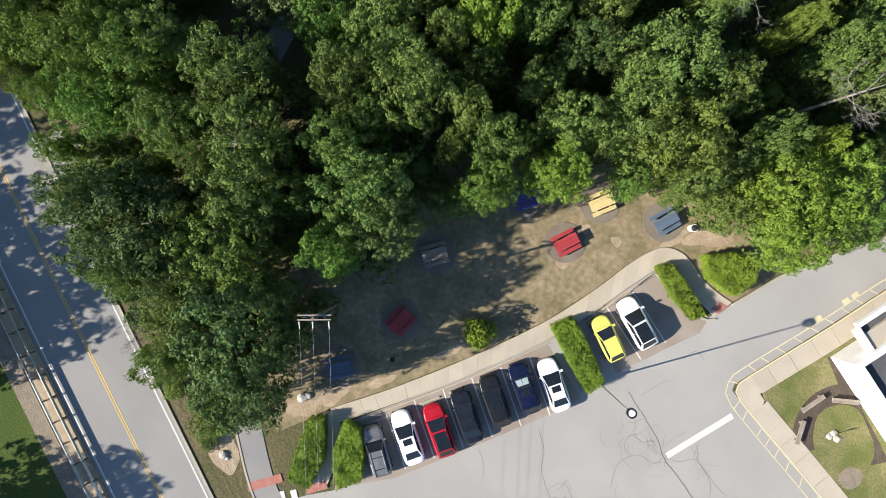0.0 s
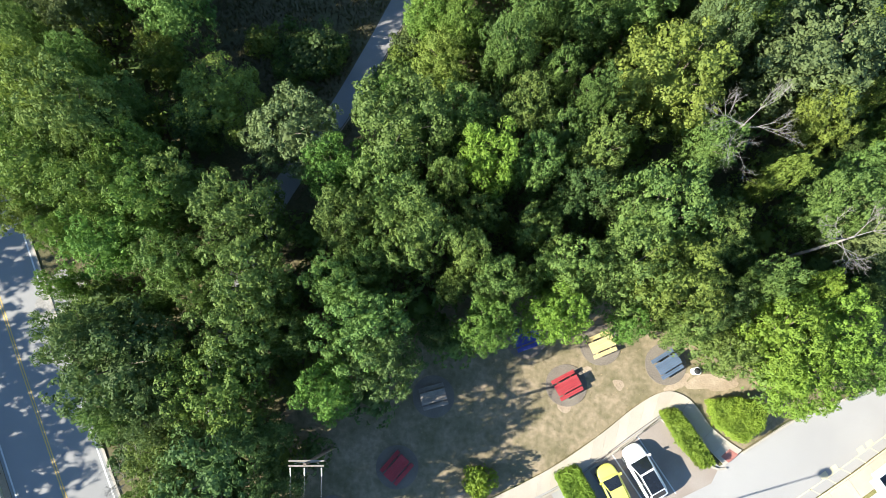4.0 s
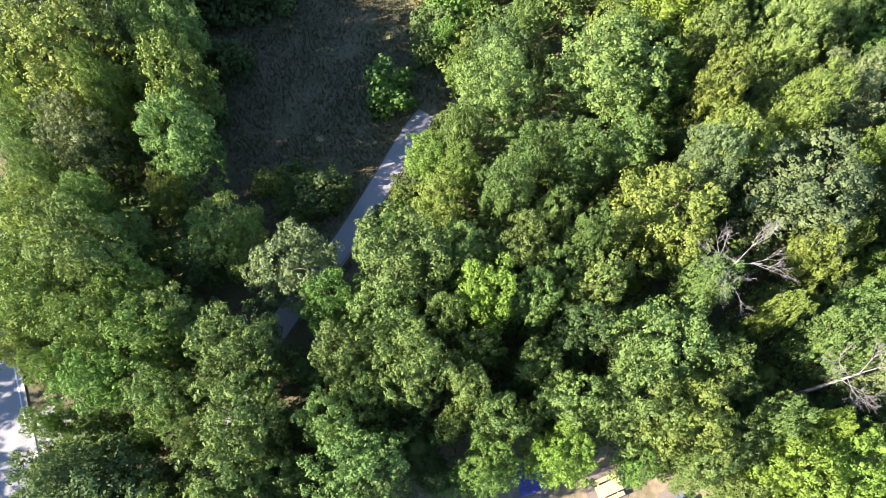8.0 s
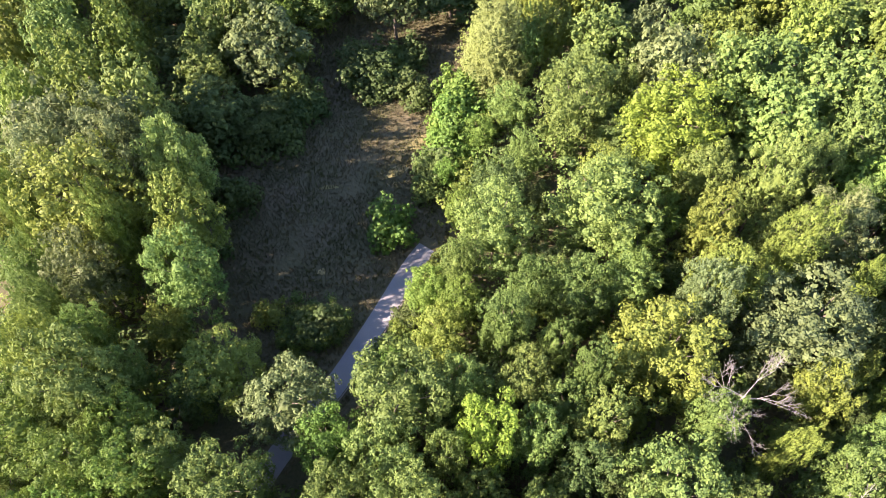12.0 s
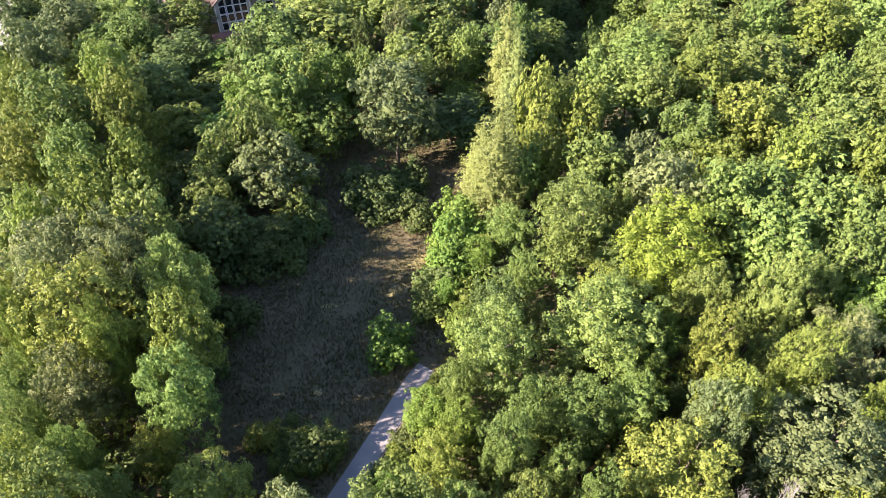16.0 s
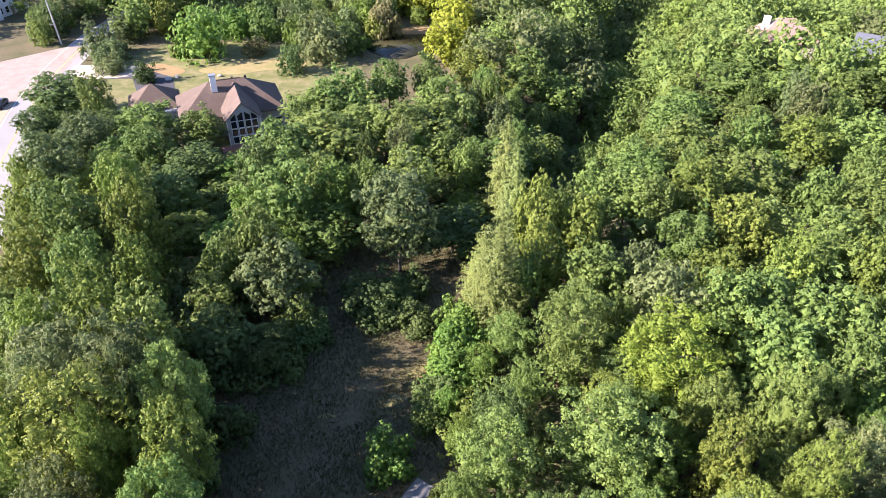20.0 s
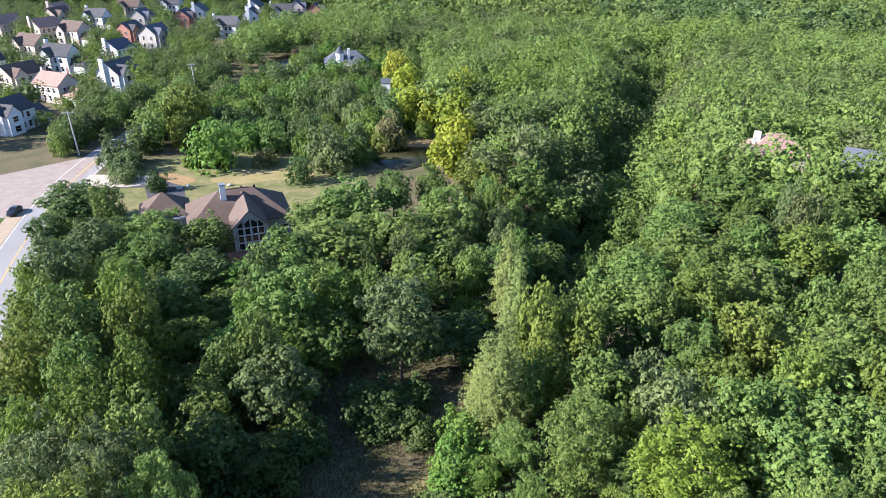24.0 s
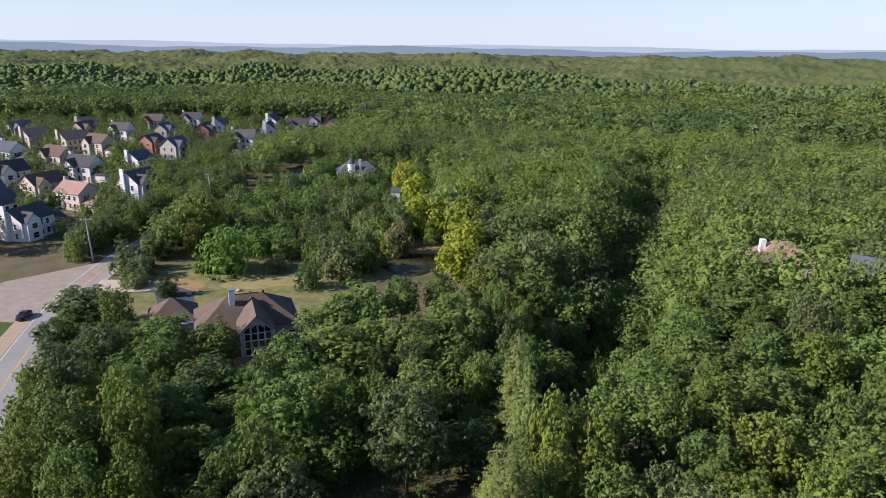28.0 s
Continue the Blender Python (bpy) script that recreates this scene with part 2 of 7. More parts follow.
M["grey_wood"] = surface("weathered_wood", (0.26, 0.22, 0.18), (0.35, 0.30, 0.25), 0.9, 2.0, 18.0, bump=0.004, vary=0.1)
M["timber"] = surface("treated_pole_timber", (0.16, 0.12, 0.09), (0.22, 0.17, 0.13), 0.95, 2.0, 14.0, bump=0.006)
M["pale_pole"] = surface("pale_grey_pole", (0.55, 0.53, 0.50), (0.46, 0.44, 0.41), 0.85, 1.5, 12.0, bump=0.004)
M["metal"] = surface("galvanised_steel", (0.55, 0.56, 0.57), (0.46, 0.47, 0.48), 0.4, 3.0, 20.0, bump=0.0, metal=0.8)
M["dark_metal"] = surface("dark_bronze_metal", (0.045, 0.040, 0.036), (0.06, 0.055, 0.05), 0.45, 3.0, 20.0, bump=0.0, metal=0.6)
M["black"] = surface("black_rubber", (0.020, 0.020, 0.021), (0.030, 0.030, 0.030), 0.8, 5.0, 30.0, bump=0.0)
M["glass"] = surface("dark_glazing", (0.012, 0.015, 0.020), (0.018, 0.022, 0.028), 0.06, 0.5, 2.0, bump=0.0, spec=0.6)
M["lens"] = surface("clear_lamp_lens", (0.75, 0.76, 0.78), (0.65, 0.66, 0.7), 0.15, 3.0, 12.0, bump=0.0, spec=0.6)
M["headlamp"] = surface("smoked_lamp_lens", (0.30, 0.31, 0.33), (0.22, 0.23, 0.25), 0.12, 3.0, 12.0, bump=0.0, spec=0.6)
M["sunshade"] = surface("silver_sunshade_foil", (0.36, 0.47, 0.50), (0.46, 0.56, 0.58), 0.35, 4.0, 14.0, bump=0.0, spec=0.6)
M["tail"] = surface("red_lamp_lens", (0.35, 0.010, 0.012), (0.28, 0.01, 0.01), 0.2, 3.0, 12.0, bump=0.0, spec=0.6)
M["white_wall"] = surface("white_stucco", (0.80, 0.79, 0.77), (0.74, 0.73, 0.70), 0.8, 0.6, 9.0, bump=0.004)
M["roof_dark"] = surface("dark_flat_roof", (0.085, 0.085, 0.09), (0.11, 0.11, 0.115), 0.9, 0.4, 8.0, bump=0.01)
M["water"] = surface("pond_water", (0.060, 0.050, 0.022), (0.045, 0.050, 0.030), 0.08, 0.08, 1.2, bump=0.01, spec=0.5)
M["mud"] = surface("muddy_bank", (0.34, 0.22, 0.10), (0.26, 0.18, 0.09), 0.9, 0.4, 4.0, bump=0.03)
M["siding_white"] = surface("white_siding", (0.78, 0.78, 0.79), (0.72, 0.72, 0.74), 0.7, 0.5, 6.0, bump=0.004, vary=0.05)
M["siding_tan"] = surface("tan_siding", (0.58, 0.50, 0.42), (0.52, 0.45, 0.38), 0.75, 0.5, 6.0, bump=0.004, vary=0.06)
M["siding_grey"] = surface("taupe_siding", (0.40, 0.38, 0.35), (0.45, 0.425, 0.39), 0.75, 0.5, 6.0, bump=0.004, vary=0.05)
M["brick_wall"] = surface("red_brick_wall", (0.36, 0.17, 0.13), (0.42, 0.22, 0.17), 0.85, 1.0, 14.0, bump=0.006, vary=0.05)
M["shingle_grey"] = surface("grey_shingles", (0.072, 0.072, 0.077), (0.094, 0.094, 0.099), 0.9, 0.5, 5.0, bump=0.02, vary=0.18)
M["shingle_brown"] = surface("brown_shingles", (0.110, 0.080, 0.063), (0.138, 0.102, 0.083), 0.9, 0.5, 5.0, bump=0.02, vary=0.10)
M["shingle_red"] = surface("red_brown_shingles", (0.30, 0.19, 0.155), (0.36, 0.235, 0.19), 0.9, 0.5, 5.0, bump=0.02, vary=0.10)
M["shingle_slate"] = surface("slate_blue_shingles", (0.088, 0.099, 0.121), (0.110, 0.121, 0.143), 0.9, 0.5, 5.0, bump=0.02, vary=0.12)
M["trim_white"] = surface("white_trim", (0.80, 0.79, 0.76), (0.74, 0.73, 0.70), 0.6, 1.0, 9.0, bump=0.0)


# ---- builders ----
def poly_mesh(name, verts, faces):
    me = bpy.data.meshes.new(name)
    me.from_pydata([tuple(v) for v in verts], [], [tuple(f) for f in faces])
    me.update()
    return me


def array_mesh(name, verts, quads, tris=None):
    """A mesh from vertex and face arrays."""
    me = bpy.data.meshes.new(name)
    tris = np.zeros((0, 3), int) if tris is None else tris
    nq, nt = len(quads), len(tris)
    me.vertices.add(len(verts))
    me.vertices.foreach_set("co", np.asarray(verts, np.float32).ravel())
    me.loops.add(nq * 4 + nt * 3)
    me.loops.foreach_set("vertex_index", np.concatenate([np.asarray(quads, np.int32).ravel(), np.asarray(tris, np.int32).ravel()]))
    me.polygons.add(nq + nt)
    me.polygons.foreach_set("loop_start", np.concatenate([np.arange(nq) * 4, nq * 4 + np.arange(nt) * 3]).astype(np.int32))
    me.update(calc_edges=True)
    me.validate()
    return me


def part(name, data, material, parent=None, label="", smooth=False):
    """Links a bmesh or mesh as ONE object, under a thing or a part where a parent is given."""
    if isinstance(data, bmesh.types.BMesh):
        me = bpy.data.meshes.new(name)
        data.to_mesh(me)
        data.free()
    else:
        me = data
    if material and not me.materials:
        me.materials.append(M[material] if isinstance(material, str) else material)
    if smooth:
        me.polygons.foreach_set("use_smooth", np.ones(len(me.polygons), bool))
    ob = new(name, me)
    if parent:
        ob.parent = parent
    if label:
        ob["label"] = label
    return ob


def thing(name, label, category, m=None, group="", kind=""):
    ob = new(name)
    ob.empty_display_size = 0.3
    if m is not None:
        ob.matrix_basis = m
    return tagged(ob, label, category, group, kind)


def add_box(bm, x0, y0, z0, x1, y1, z1, bevel=0.0):
    r = bmesh.ops.create_cube(bm, size=1.0)
    vs = r["verts"]
    for v in vs:
        v.co = Vector(((x0 + x1) / 2 + v.co.x * (x1 - x0), (y0 + y1) / 2 + v.co.y * (y1 - y0), (z0 + z1) / 2 + v.co.z * (z1 - z0)))
    if bevel:
        es = list({e for v in vs for e in v.link_edges})
        bmesh.ops.bevel(bm, geom=es, offset=bevel, segments=1, affect="EDGES", profile=0.5)
    return bm


def box(x0, y0, z0, x1, y1, z1, bevel=0.0):
    return add_box(bmesh.new(), x0, y0, z0, x1, y1, z1, bevel)


def add_tube(bm, a, b, ra, rb=None, seg=8):
    a, b = Vector(a), Vector(b)
    d = b - a
    m = Matrix.Translation((a + b) / 2) @ d.to_track_quat("Z", "Y").to_matrix().to_4x4()
    bmesh.ops.create_cone(bm, cap_ends=True, segments=seg, radius1=ra, radius2=ra if rb is None else rb, depth=d.length, matrix=m)
    return bm


def tube(a, b, ra, rb=None, seg=8):
    return add_tube(bmesh.new(), a, b, ra, rb, seg)


def slab(outline, z0, z1):
    """A solid sheet with that outline between two heights."""
    bm = bmesh.new()
    top = [bm.verts.new((x, y, z1)) for x, y in outline]
    f = bm.faces.new(top)
    f.normal_update()
    if f.normal.z < 0:
        f.normal_flip()
    low = [bm.verts.new((x, y, z0)) for x, y in outline]
    n = len(top)
    for i in range(n):
        bm.faces.new((top[i], low[i], low[(i + 1) % n], top[(i + 1) % n]))
    bmesh.ops.recalc_face_normals(bm, faces=bm.faces)
    bmesh.ops.triangulate(bm, faces=[f])
    return bm


def smooth_line(pts, step=1.0):
    """A smooth line through the points, resampled."""
    p = [Vector((x, y, 0)) for x, y in pts]
    p = [p[0] * 2 - p[1]] + p + [p[-1] * 2 - p[-2]]
    out = []
    for i in range(1, len(p) - 2):
        k = max(1, int((p[i + 1] - p[i]).length / step))
        for j in range(k):
            t = j / k
            a, b, c, d = p[i - 1:i + 3]
            q = 0.5 * ((2 * b) + (c - a) * t + (2 * a - 5 * b + 4 * c - d) * t * t + (3 * b - a - 3 * c + d) * t ** 3)
            out.append((q.x, q.y))
    out.append((p[-2].x, p[-2].y))
    return out


def offset_line(line, d):
    """The line moved d to its right."""
    out = []
    for i, (x, y) in enumerate(line):
        a, b = line[max(0, i - 1)], line[min(len(line) - 1, i + 1)]
        tx, ty = b[0] - a[0], b[1] - a[1]
        s = math.hypot(tx, ty) or 1
        out.append((x + ty / s * d, y - tx / s * d))
    return out


def strip(line, left, right, z, thick=0.0):
    """A band along a line, from left to right of it."""
    a, b = offset_line(line, -left), offset_line(line, right)
    n = len(line)
    verts = [(*p, z) for p in a] + [(*p, z) for p in b]
    faces = [(i, n + i, n + i + 1, i + 1) for i in range(n - 1)]
    if thick:
        verts += [(*p, z - thick) for p in a] + [(*p, z - thick) for p in b]
        for i in range(n - 1):
            faces += [(i + 1, i, 2 * n + i, 2 * n + i + 1)[::-1], (n + i, 3 * n + i, 3 * n + i + 1, n + i + 1)]
        faces += [(0, 2 * n, 3 * n, n), (n - 1, 2 * n - 1, 4 * n - 1, 3 * n - 1)]
    return poly_mesh("band", verts, faces)


def blot(x, y, r, z, rnd, lumps=0.25, n=22, squash=1.0, turn=0.0):
    """An uneven round outline."""
    ph = [rnd.uniform(0, 6.28) for _ in range(4)]
    out = []
    for i in range(n):
        a = 6.2832 * i / n
        k = 1 + lumps * (0.5 * math.sin(2 * a + ph[0]) + 0.35 * math.sin(3 * a + ph[1]) + 0.25 * math.sin(5 * a + ph[2]))
        px, py = r * k * math.cos(a), r * k * squash * math.sin(a)
        out.append((x + px * math.cos(turn) - py * math.sin(turn), y + px * math.sin(turn) + py * math.cos(turn)))
    return out


def inside(x, y, poly):
    c = False
    j = len(poly) - 1
    for i in range(len(poly)):
        xi, yi = poly[i]
        xj, yj = poly[j]
        if (yi > y) != (yj > y) and x < (xj - xi) * (y - yi) / (yj - yi) + xi:
            c = not c
        j = i
    return c


def smooth01(v, a, b):
    t = np.clip((np.asarray(v, float) - a) / (b - a), 0, 1)
    return t * t * (3 - 2 * t)


def waves(x, y, s):
    return np.sin(x / s + 1.3) * np.cos(y / (1.27 * s) - 0.4) + 0.6 * np.sin((x + y) / (0.61 * s) + 2.1) * np.cos((x - 0.7 * y) / (0.83 * s))


def ground_z(x, y):
    """Height of the land: level by the car park, a spur and a ravine to the north-east, wooded ridges far off."""
    x, y = np.asarray(x, float), np.asarray(y, float)
    r, az = np.hypot(x, y), np.degrees(np.arctan2(x, y))
    z = 2.5 * np.exp(-((x - 78) / 38) ** 2 - ((y - 140) / 75) ** 2) * smooth01(x, 20, 50)
    t = np.clip((y - 85) / 190, 0, 1)
    z = z - 15.0 * np.exp(-((x - 18 - 66 * t) / 13) ** 2) * smooth01(y, 80, 125) * (1 - smooth01(y, 260, 330))
    z = z + (7.0 * waves(x, y, 105) + 6.0 * waves(y + 60, x, 44) * smooth01(r, 380, 600)) * smooth01(r, 360, 700) * (1 - smooth01(-x, 60, 160) * (1 - smooth01(r, 600, 800)))
    front = np.where(np.abs(az) < 75, 1.0, 0.0)
    gap = np.exp(-((az - 11.0) / 2.2) ** 2)
    z = z + front * 17 * np.exp(-((r - 1750) / 420) ** 2) * (1 - smooth01(az, 2, 11)) * (1 - gap)
    z = z + front * 17 * np.exp(-((r - 2150) / 500) ** 2) * smooth01(az, 10, 16)
    z = z - front * 14 * np.exp(-((r - 1300) / 420) ** 2) * smooth01(az, 4, 12)
    return z


# ---- the land ----
def land_sheet():
    rings = [0.0]
    while rings[-1] < 4850:
        rings.append(rings[-1] + max(4.0, rings[-1] * 0.045))
    seg = 180
    a = np.arange(seg) * 2 * np.pi / seg
    verts, quads, tris = [np.zeros((1, 3))], [], []
    for i, r in enumerate(rings[1:]):
        x, y = r * np.sin(a), r * np.cos(a)
        verts.append(np.stack([x, y, ground_z(x, y)], 1))
        k = 1 + i * seg
        j = np.arange(seg)
        if i == 0:
            tris = np.stack([np.zeros(seg, int), k + (j + 1) % seg, k + j], 1)
        else:
            quads.append(np.stack([k - seg + j, k - seg + (j + 1) % seg, k + (j + 1) % seg, k + j], 1))
    return array_mesh("ground", np.concatenate(verts), np.concatenate(quads), tris)


ground = part("ground", land_sheet(), "ground", smooth=True)
tagged(ground, "wild ground of dry grass, leaf litter and earth", "ground", kind="structure")
rnd = random.Random(7)


def setting(name, data, material, label, category, smooth=False):
    return tagged(part(name, data, material, smooth=smooth), label, category, kind="structure")


# car park and its drive
LOT = [(-8.7, -15.75), (-3.26, -13.75), (3.14, -11.3), (9.78, -8.27), (13.47, -6.0), (15.93, -4.3), (18.33, -2.75), (23.0, -6.85), (24.9, -5.75), (28.9, -3.4),
       (31.1, -2.4), (38.4, 0.1), (60, 6.5), (60, 1.5), (45, -0.6), (38.35, -4.5), (33.5, -7.6), (25.2, -12.66), (25.0, -13.2), (25.5, -13.9), (33.0, -22.7), (45, -38), (45, -60), (-30, -60),
       (-20.5, -31), (-17.2, -23.4), (-12.0, -22.0), (-9.6, -21.6)]
setting("car_park", slab(LOT, -0.2, 0.03), "asphalt", "pale weathered asphalt car park with cracks", "car park")
U = Vector((0.941, 0.338))   # along the row of stalls
V = Vector((0.322, -0.947))  # down a stall


def stall_point(i, d):
    p = Vector((-5.18, -14.65)) + U * (2.68 * i) + V * d
    return p.x, p.y


# browner strip under the stalls
setting("stall_strip", slab([(-7.9, -15.6), (-3.26, -13.95), (3.14, -11.5), (8.9, -8.9), (11.9, -13.8), (9.3, -15.1), (0.5, -18.7), (-4.5, -20.6), (-8.3, -21.2)], 0.0, 0.034), "stall", "brown stained asphalt under the parking stalls", "pavement")
setting("stall_strip_east", slab([(12.0, -6.85), (15.93, -4.5), (18.2, -3.0), (22.9, -7.0), (22.2, -8.2), (19.5, -9.4), (16.9, -10.7), (15.0, -11.6)], 0.0, 0.034), "stall", "brown stained asphalt under the parking stalls", "pavement")
lines = thing("stall_lines", "worn white painted parking lines", "road marking", kind="structure")
for i in range(6):
    a, b = stall_point(i, 0.0), stall_point(i, 5.4)
    part("line", strip([a, b], 0.055, 0.055, 0.042), "white_line", lines)
for a, b in (((14.11, -5.83), (17.07, -10.42)), ((16.32, -4.43), (19.23, -8.97))):
    part("line", strip([a, b], 0.055, 0.055, 0.042), "white_line", lines)
stop_bar = setting("stop_bar", strip([(19.29, -18.86), (25.0, -15.41)], 0.27, 0.27, 0.04), "white_line", "wide white stop bar on the asphalt", "road marking")
hatch = thing("yellow_hatching", "faded yellow no-parking hatching along the kerb", "road marking", kind="structure")
KERB_SE = [(60, 1.2), (45, -0.9), (38.35, -4.75), (33.5, -7.85), (26.6, -12.0), (25.55, -12.8), (25.35, -13.3), (25.7, -14.0), (27.6, -16.4), (33.0, -22.95), (45, -38)]
KSE = smooth_line(KERB_SE, 0.5)
part("line", strip(KSE, -0.02, 0.16, 0.165), "pale_yellow", hatch)
HOUT = offset_line(KSE, 0.95)
part("line", strip(HOUT[30:], 0.05, 0.05, 0.042), "pale_yellow", hatch)
for k in range(34, len(KSE) - 30, 3):
    a = KSE[k]
    b = HOUT[min(len(HOUT) - 1, k + 1)]
    a = (a[0] + (b[0] - a[0]) * 0.2, a[1] + (b[1] - a[1]) * 0.2)
    part("line", strip([a, b], 0.045, 0.045, 0.042), "pale_yellow", hatch)
for p in ((31.3, -7.75), (32.2, -7.2), (34.6, -5.7), (35.4, -5.2)):
    part("letter_bar", strip([p, (p[0] + 0.55, p[1] + 0.35)], 0.22, 0.22, 0.042), "pale_yellow", hatch)

# cracks in the asphalt
def crack(pts, w, name):
    line = smooth_line(pts, 0.25)
    line = [(x + rnd.uniform(-0.05, 0.05), y + rnd.uniform(-0.05, 0.05)) for x, y in line]
    part("crack", strip(line, w, w, 0.036), "crack", cracks)


cracks = thing("asphalt_cracks", "branching cracks in the weathered asphalt", "cracks", kind="structure")
crack([(16.0, -13.2), (17.3, -15.4), (18.5, -17.4), (19.0, -19.0), (20.3, -20.8), (21.8, -22.9)], 0.045, "main")
crack([(19.0, -19.0), (18.2, -19.5), (17.0, -18.8), (16.0, -18.9), (15.0, -19.6), (14.4, -21.6)], 0.018, "a")
crack([(18.5, -17.4), (17.2, -17.6), (16.2, -17.0), (15.6, -17.9), (16.0, -18.9)], 0.018, "b")
crack([(17.8, -16.2), (16.9, -16.9), (16.2, -17.0)], 0.014, "c")
crack([(19.0, -19.0), (20.4, -19.4), (21.6, -19.2), (22.6, -20.2), (23.6, -21.6), (24.4, -22.4)], 0.016, "d")
crack([(21.6, -19.2), (21.9, -18.2), (22.4, -17.2)], 0.012, "e")
crack([(22.6, -20.2), (23.1, -21.4), (22.9, -22.6)], 0.014, "f")
crack([(8.2, -16.6), (8.6, -18.4), (8.4, -20.2), (9.1, -22.4)], 0.02, "g")
crack([(3.0, -18.2), (3.4, -19.6), (3.2, -20.8)], 0.014, "h")
crack([(9.0, -21.6), (10.2, -21.2), (10.9, -22.0), (11.2, -23.2)], 0.014, "i")
crack([(17.0, -13.6), (18.9, -12.5), (20.0, -12.2)], 0.012, "j")
for k in range(46):
    a = rnd.uniform(0, 6.28)
    x, y = 17.6 + rnd.gauss(0, 1.5), -18.4 + rnd.gauss(0, 1.1)
    if k > 30:
        x, y = 22.4 + rnd.gauss(0, 0.9), -20.4 + rnd.gauss(0, 1.0)
    if k > 40:
        x, y = 9.6 + rnd.gauss(0, 0.8), -22.0 + rnd.gauss(0, 0.5)
    pts = [(x, y)]
    for j in range(3):
        a += rnd.uniform(-0.7, 0.7)
        pts.append((pts[-1][0] + 0.45 * math.cos(a), pts[-1][1] + 0.45 * math.sin(a)))
    crack(pts, rnd.uniform(0.006, 0.012), "net")
crack([(20.5, -10.5), (21.8, -9.8), (22.6, -10.6)], 0.012, "k")

# concrete walk along the stalls, of separate slabs
WALK_UP = smooth_line([(-9.9, -14.45), (-4.23, -12.64), (2.17, -10.14), (8.56, -7.2), (12.99, -4.45), (15.94, -2.27), (17.9, -1.1), (19.3, -0.75), (20.6, -1.2), (21.5, -2.1), (22.49, -3.6), (23.9, -4.85), (24.95, -5.55)], 0.1)
WALK_LO = smooth_line([(-9.3, -15.75), (-3.26, -13.68), (3.14, -11.23), (9.78, -8.19), (13.47, -5.92), (15.93, -4.23), (18.33, -2.68), (18.9, -2.35), (19.35, -2.45), (20.3, -3.6), (21.6, -4.9), (22.6, -5.95), (23.4, -6.75)], 0.1)


def along(line, f):
    x = f * (len(line) - 1)
    i = min(int(x), len(line) - 2)
    t = x - i
    return line[i][0] + (line[i + 1][0] - line[i][0]) * t, line[i][1] + (line[i + 1][1] - line[i][1]) * t


pavement = thing("pavement", "pale concrete footpath of jointed slabs beside the stalls", "footpath", kind="structure")
NS = 29
for k in range(NS):
    f0, f1 = k / NS + 0.00013, (k + 1) / NS - 0.00013
    cut = [f0 + (f1 - f0) * j / 4 for j in range(5)]
    out = [along(WALK_UP, f) for f in cut] + [along(WALK_LO, f) for f in reversed(cut)]
    part("slab", slab(out, -0.1, 0.14 + rnd.uniform(-0.006, 0.006)), "concrete", pavement)
west_spur = [(-11.4, -15.2), (-9.75, -14.6), (-9.0, -15.9), (-9.3, -19.0), (-10.3, -21.2), (-12.0, -21.7), (-11.3, -18.5), (-10.6, -16.2)]
setting("pavement_spur", slab(west_spur, -0.1, 0.135), "concrete", "concrete path between two clipped hedges", "footpath")
setting("ramp_pad", slab([(23.15, -6.05), (23.9, -5.45), (24.6, -5.9), (23.75, -6.55)], 0.0, 0.152), "brick_red", "red tactile ramp pad at the kerb", "ramp")
setting("ramp_pad_west", slab([(-12.1, -21.2), (-10.4, -20.7), (-10.2, -21.4), (-12.0, -21.9)], 0.0, 0.152), "brick_red", "red tactile ramp pad at the kerb", "ramp")


def kerb(name, line, w=0.16, h=0.17):
    """A raised kerb, of stones about three metres long."""
    top = thing(name, "pale concrete kerb round the asphalt", "kerb", kind="structure")
    line = smooth_line(line, 0.5)
    for k in range(0, len(line) - 1, 6):
        part("kerb_stone", strip(line[k:k + 7], 0, w, h, 0.25), "kerb", top)


kerb("kerb_stalls", [(-8.9, -15.85), (-3.2, -13.85), (3.2, -11.4), (9.85, -8.36), (13.55, -6.1), (16.0, -4.4), (18.4, -2.85)])
kerb("kerb_hedge", [(18.4, -2.85), (20.2, -4.75), (21.9, -6.5), (22.9, -7.0), (23.5, -6.9)])
kerb("kerb_drive", [(24.95, -5.7), (28.9, -3.45), (31.1, -2.45), (38.4, 0.05), (60, 6.4)])
SEW = thing("pavement_east", "pale concrete footpath slabs with a yellow painted kerb", "footpath", kind="structure")
CORNER = Vector((25.6, -13.3))
for k in range(16, len(KSE) - 6, 4):
    if min((Vector(p) - CORNER).length for p in KSE[k:k + 5]) < 1.6:
        continue
    a = KSE[k:k + 5]
    seg_in = offset_line(KSE, -1.75)[k:k + 5]
    sh = 0.012
    out = [(p[0], p[1]) for p in a] + [(p[0], p[1]) for p in reversed(seg_in)]
    c = (sum(p[0] for p in out) / len(out), sum(p[1] for p in out) / len(out))
    out = [(c[0] + (p[0] - c[0]) * (1 - sh), c[1] + (p[1] - c[1]) * (1 - sh)) for p in out]
    part("slab", slab(out, -0.1, 0.155 + rnd.uniform(-0.004, 0.004)), "concrete", SEW)
near_c = [p for p in KSE if (Vector(p) - CORNER).length < 3.4]
part("slab", slab(near_c + [(27.75, -14.1), (27.35, -13.5), (28.3, -12.8)], -0.1, 0.15), "concrete", SEW)
gp = [(40, -6.0), (34.2, -9.5), (27.6, -13.45), (27.65, -13.9), (34.2, -21.9)]
setting("garden_lawn", slab(gp + [(45, -35), (45, -4)], -0.1, 0.12), "lawn", "patchy green and dry lawn in the garden by the building", "lawn")
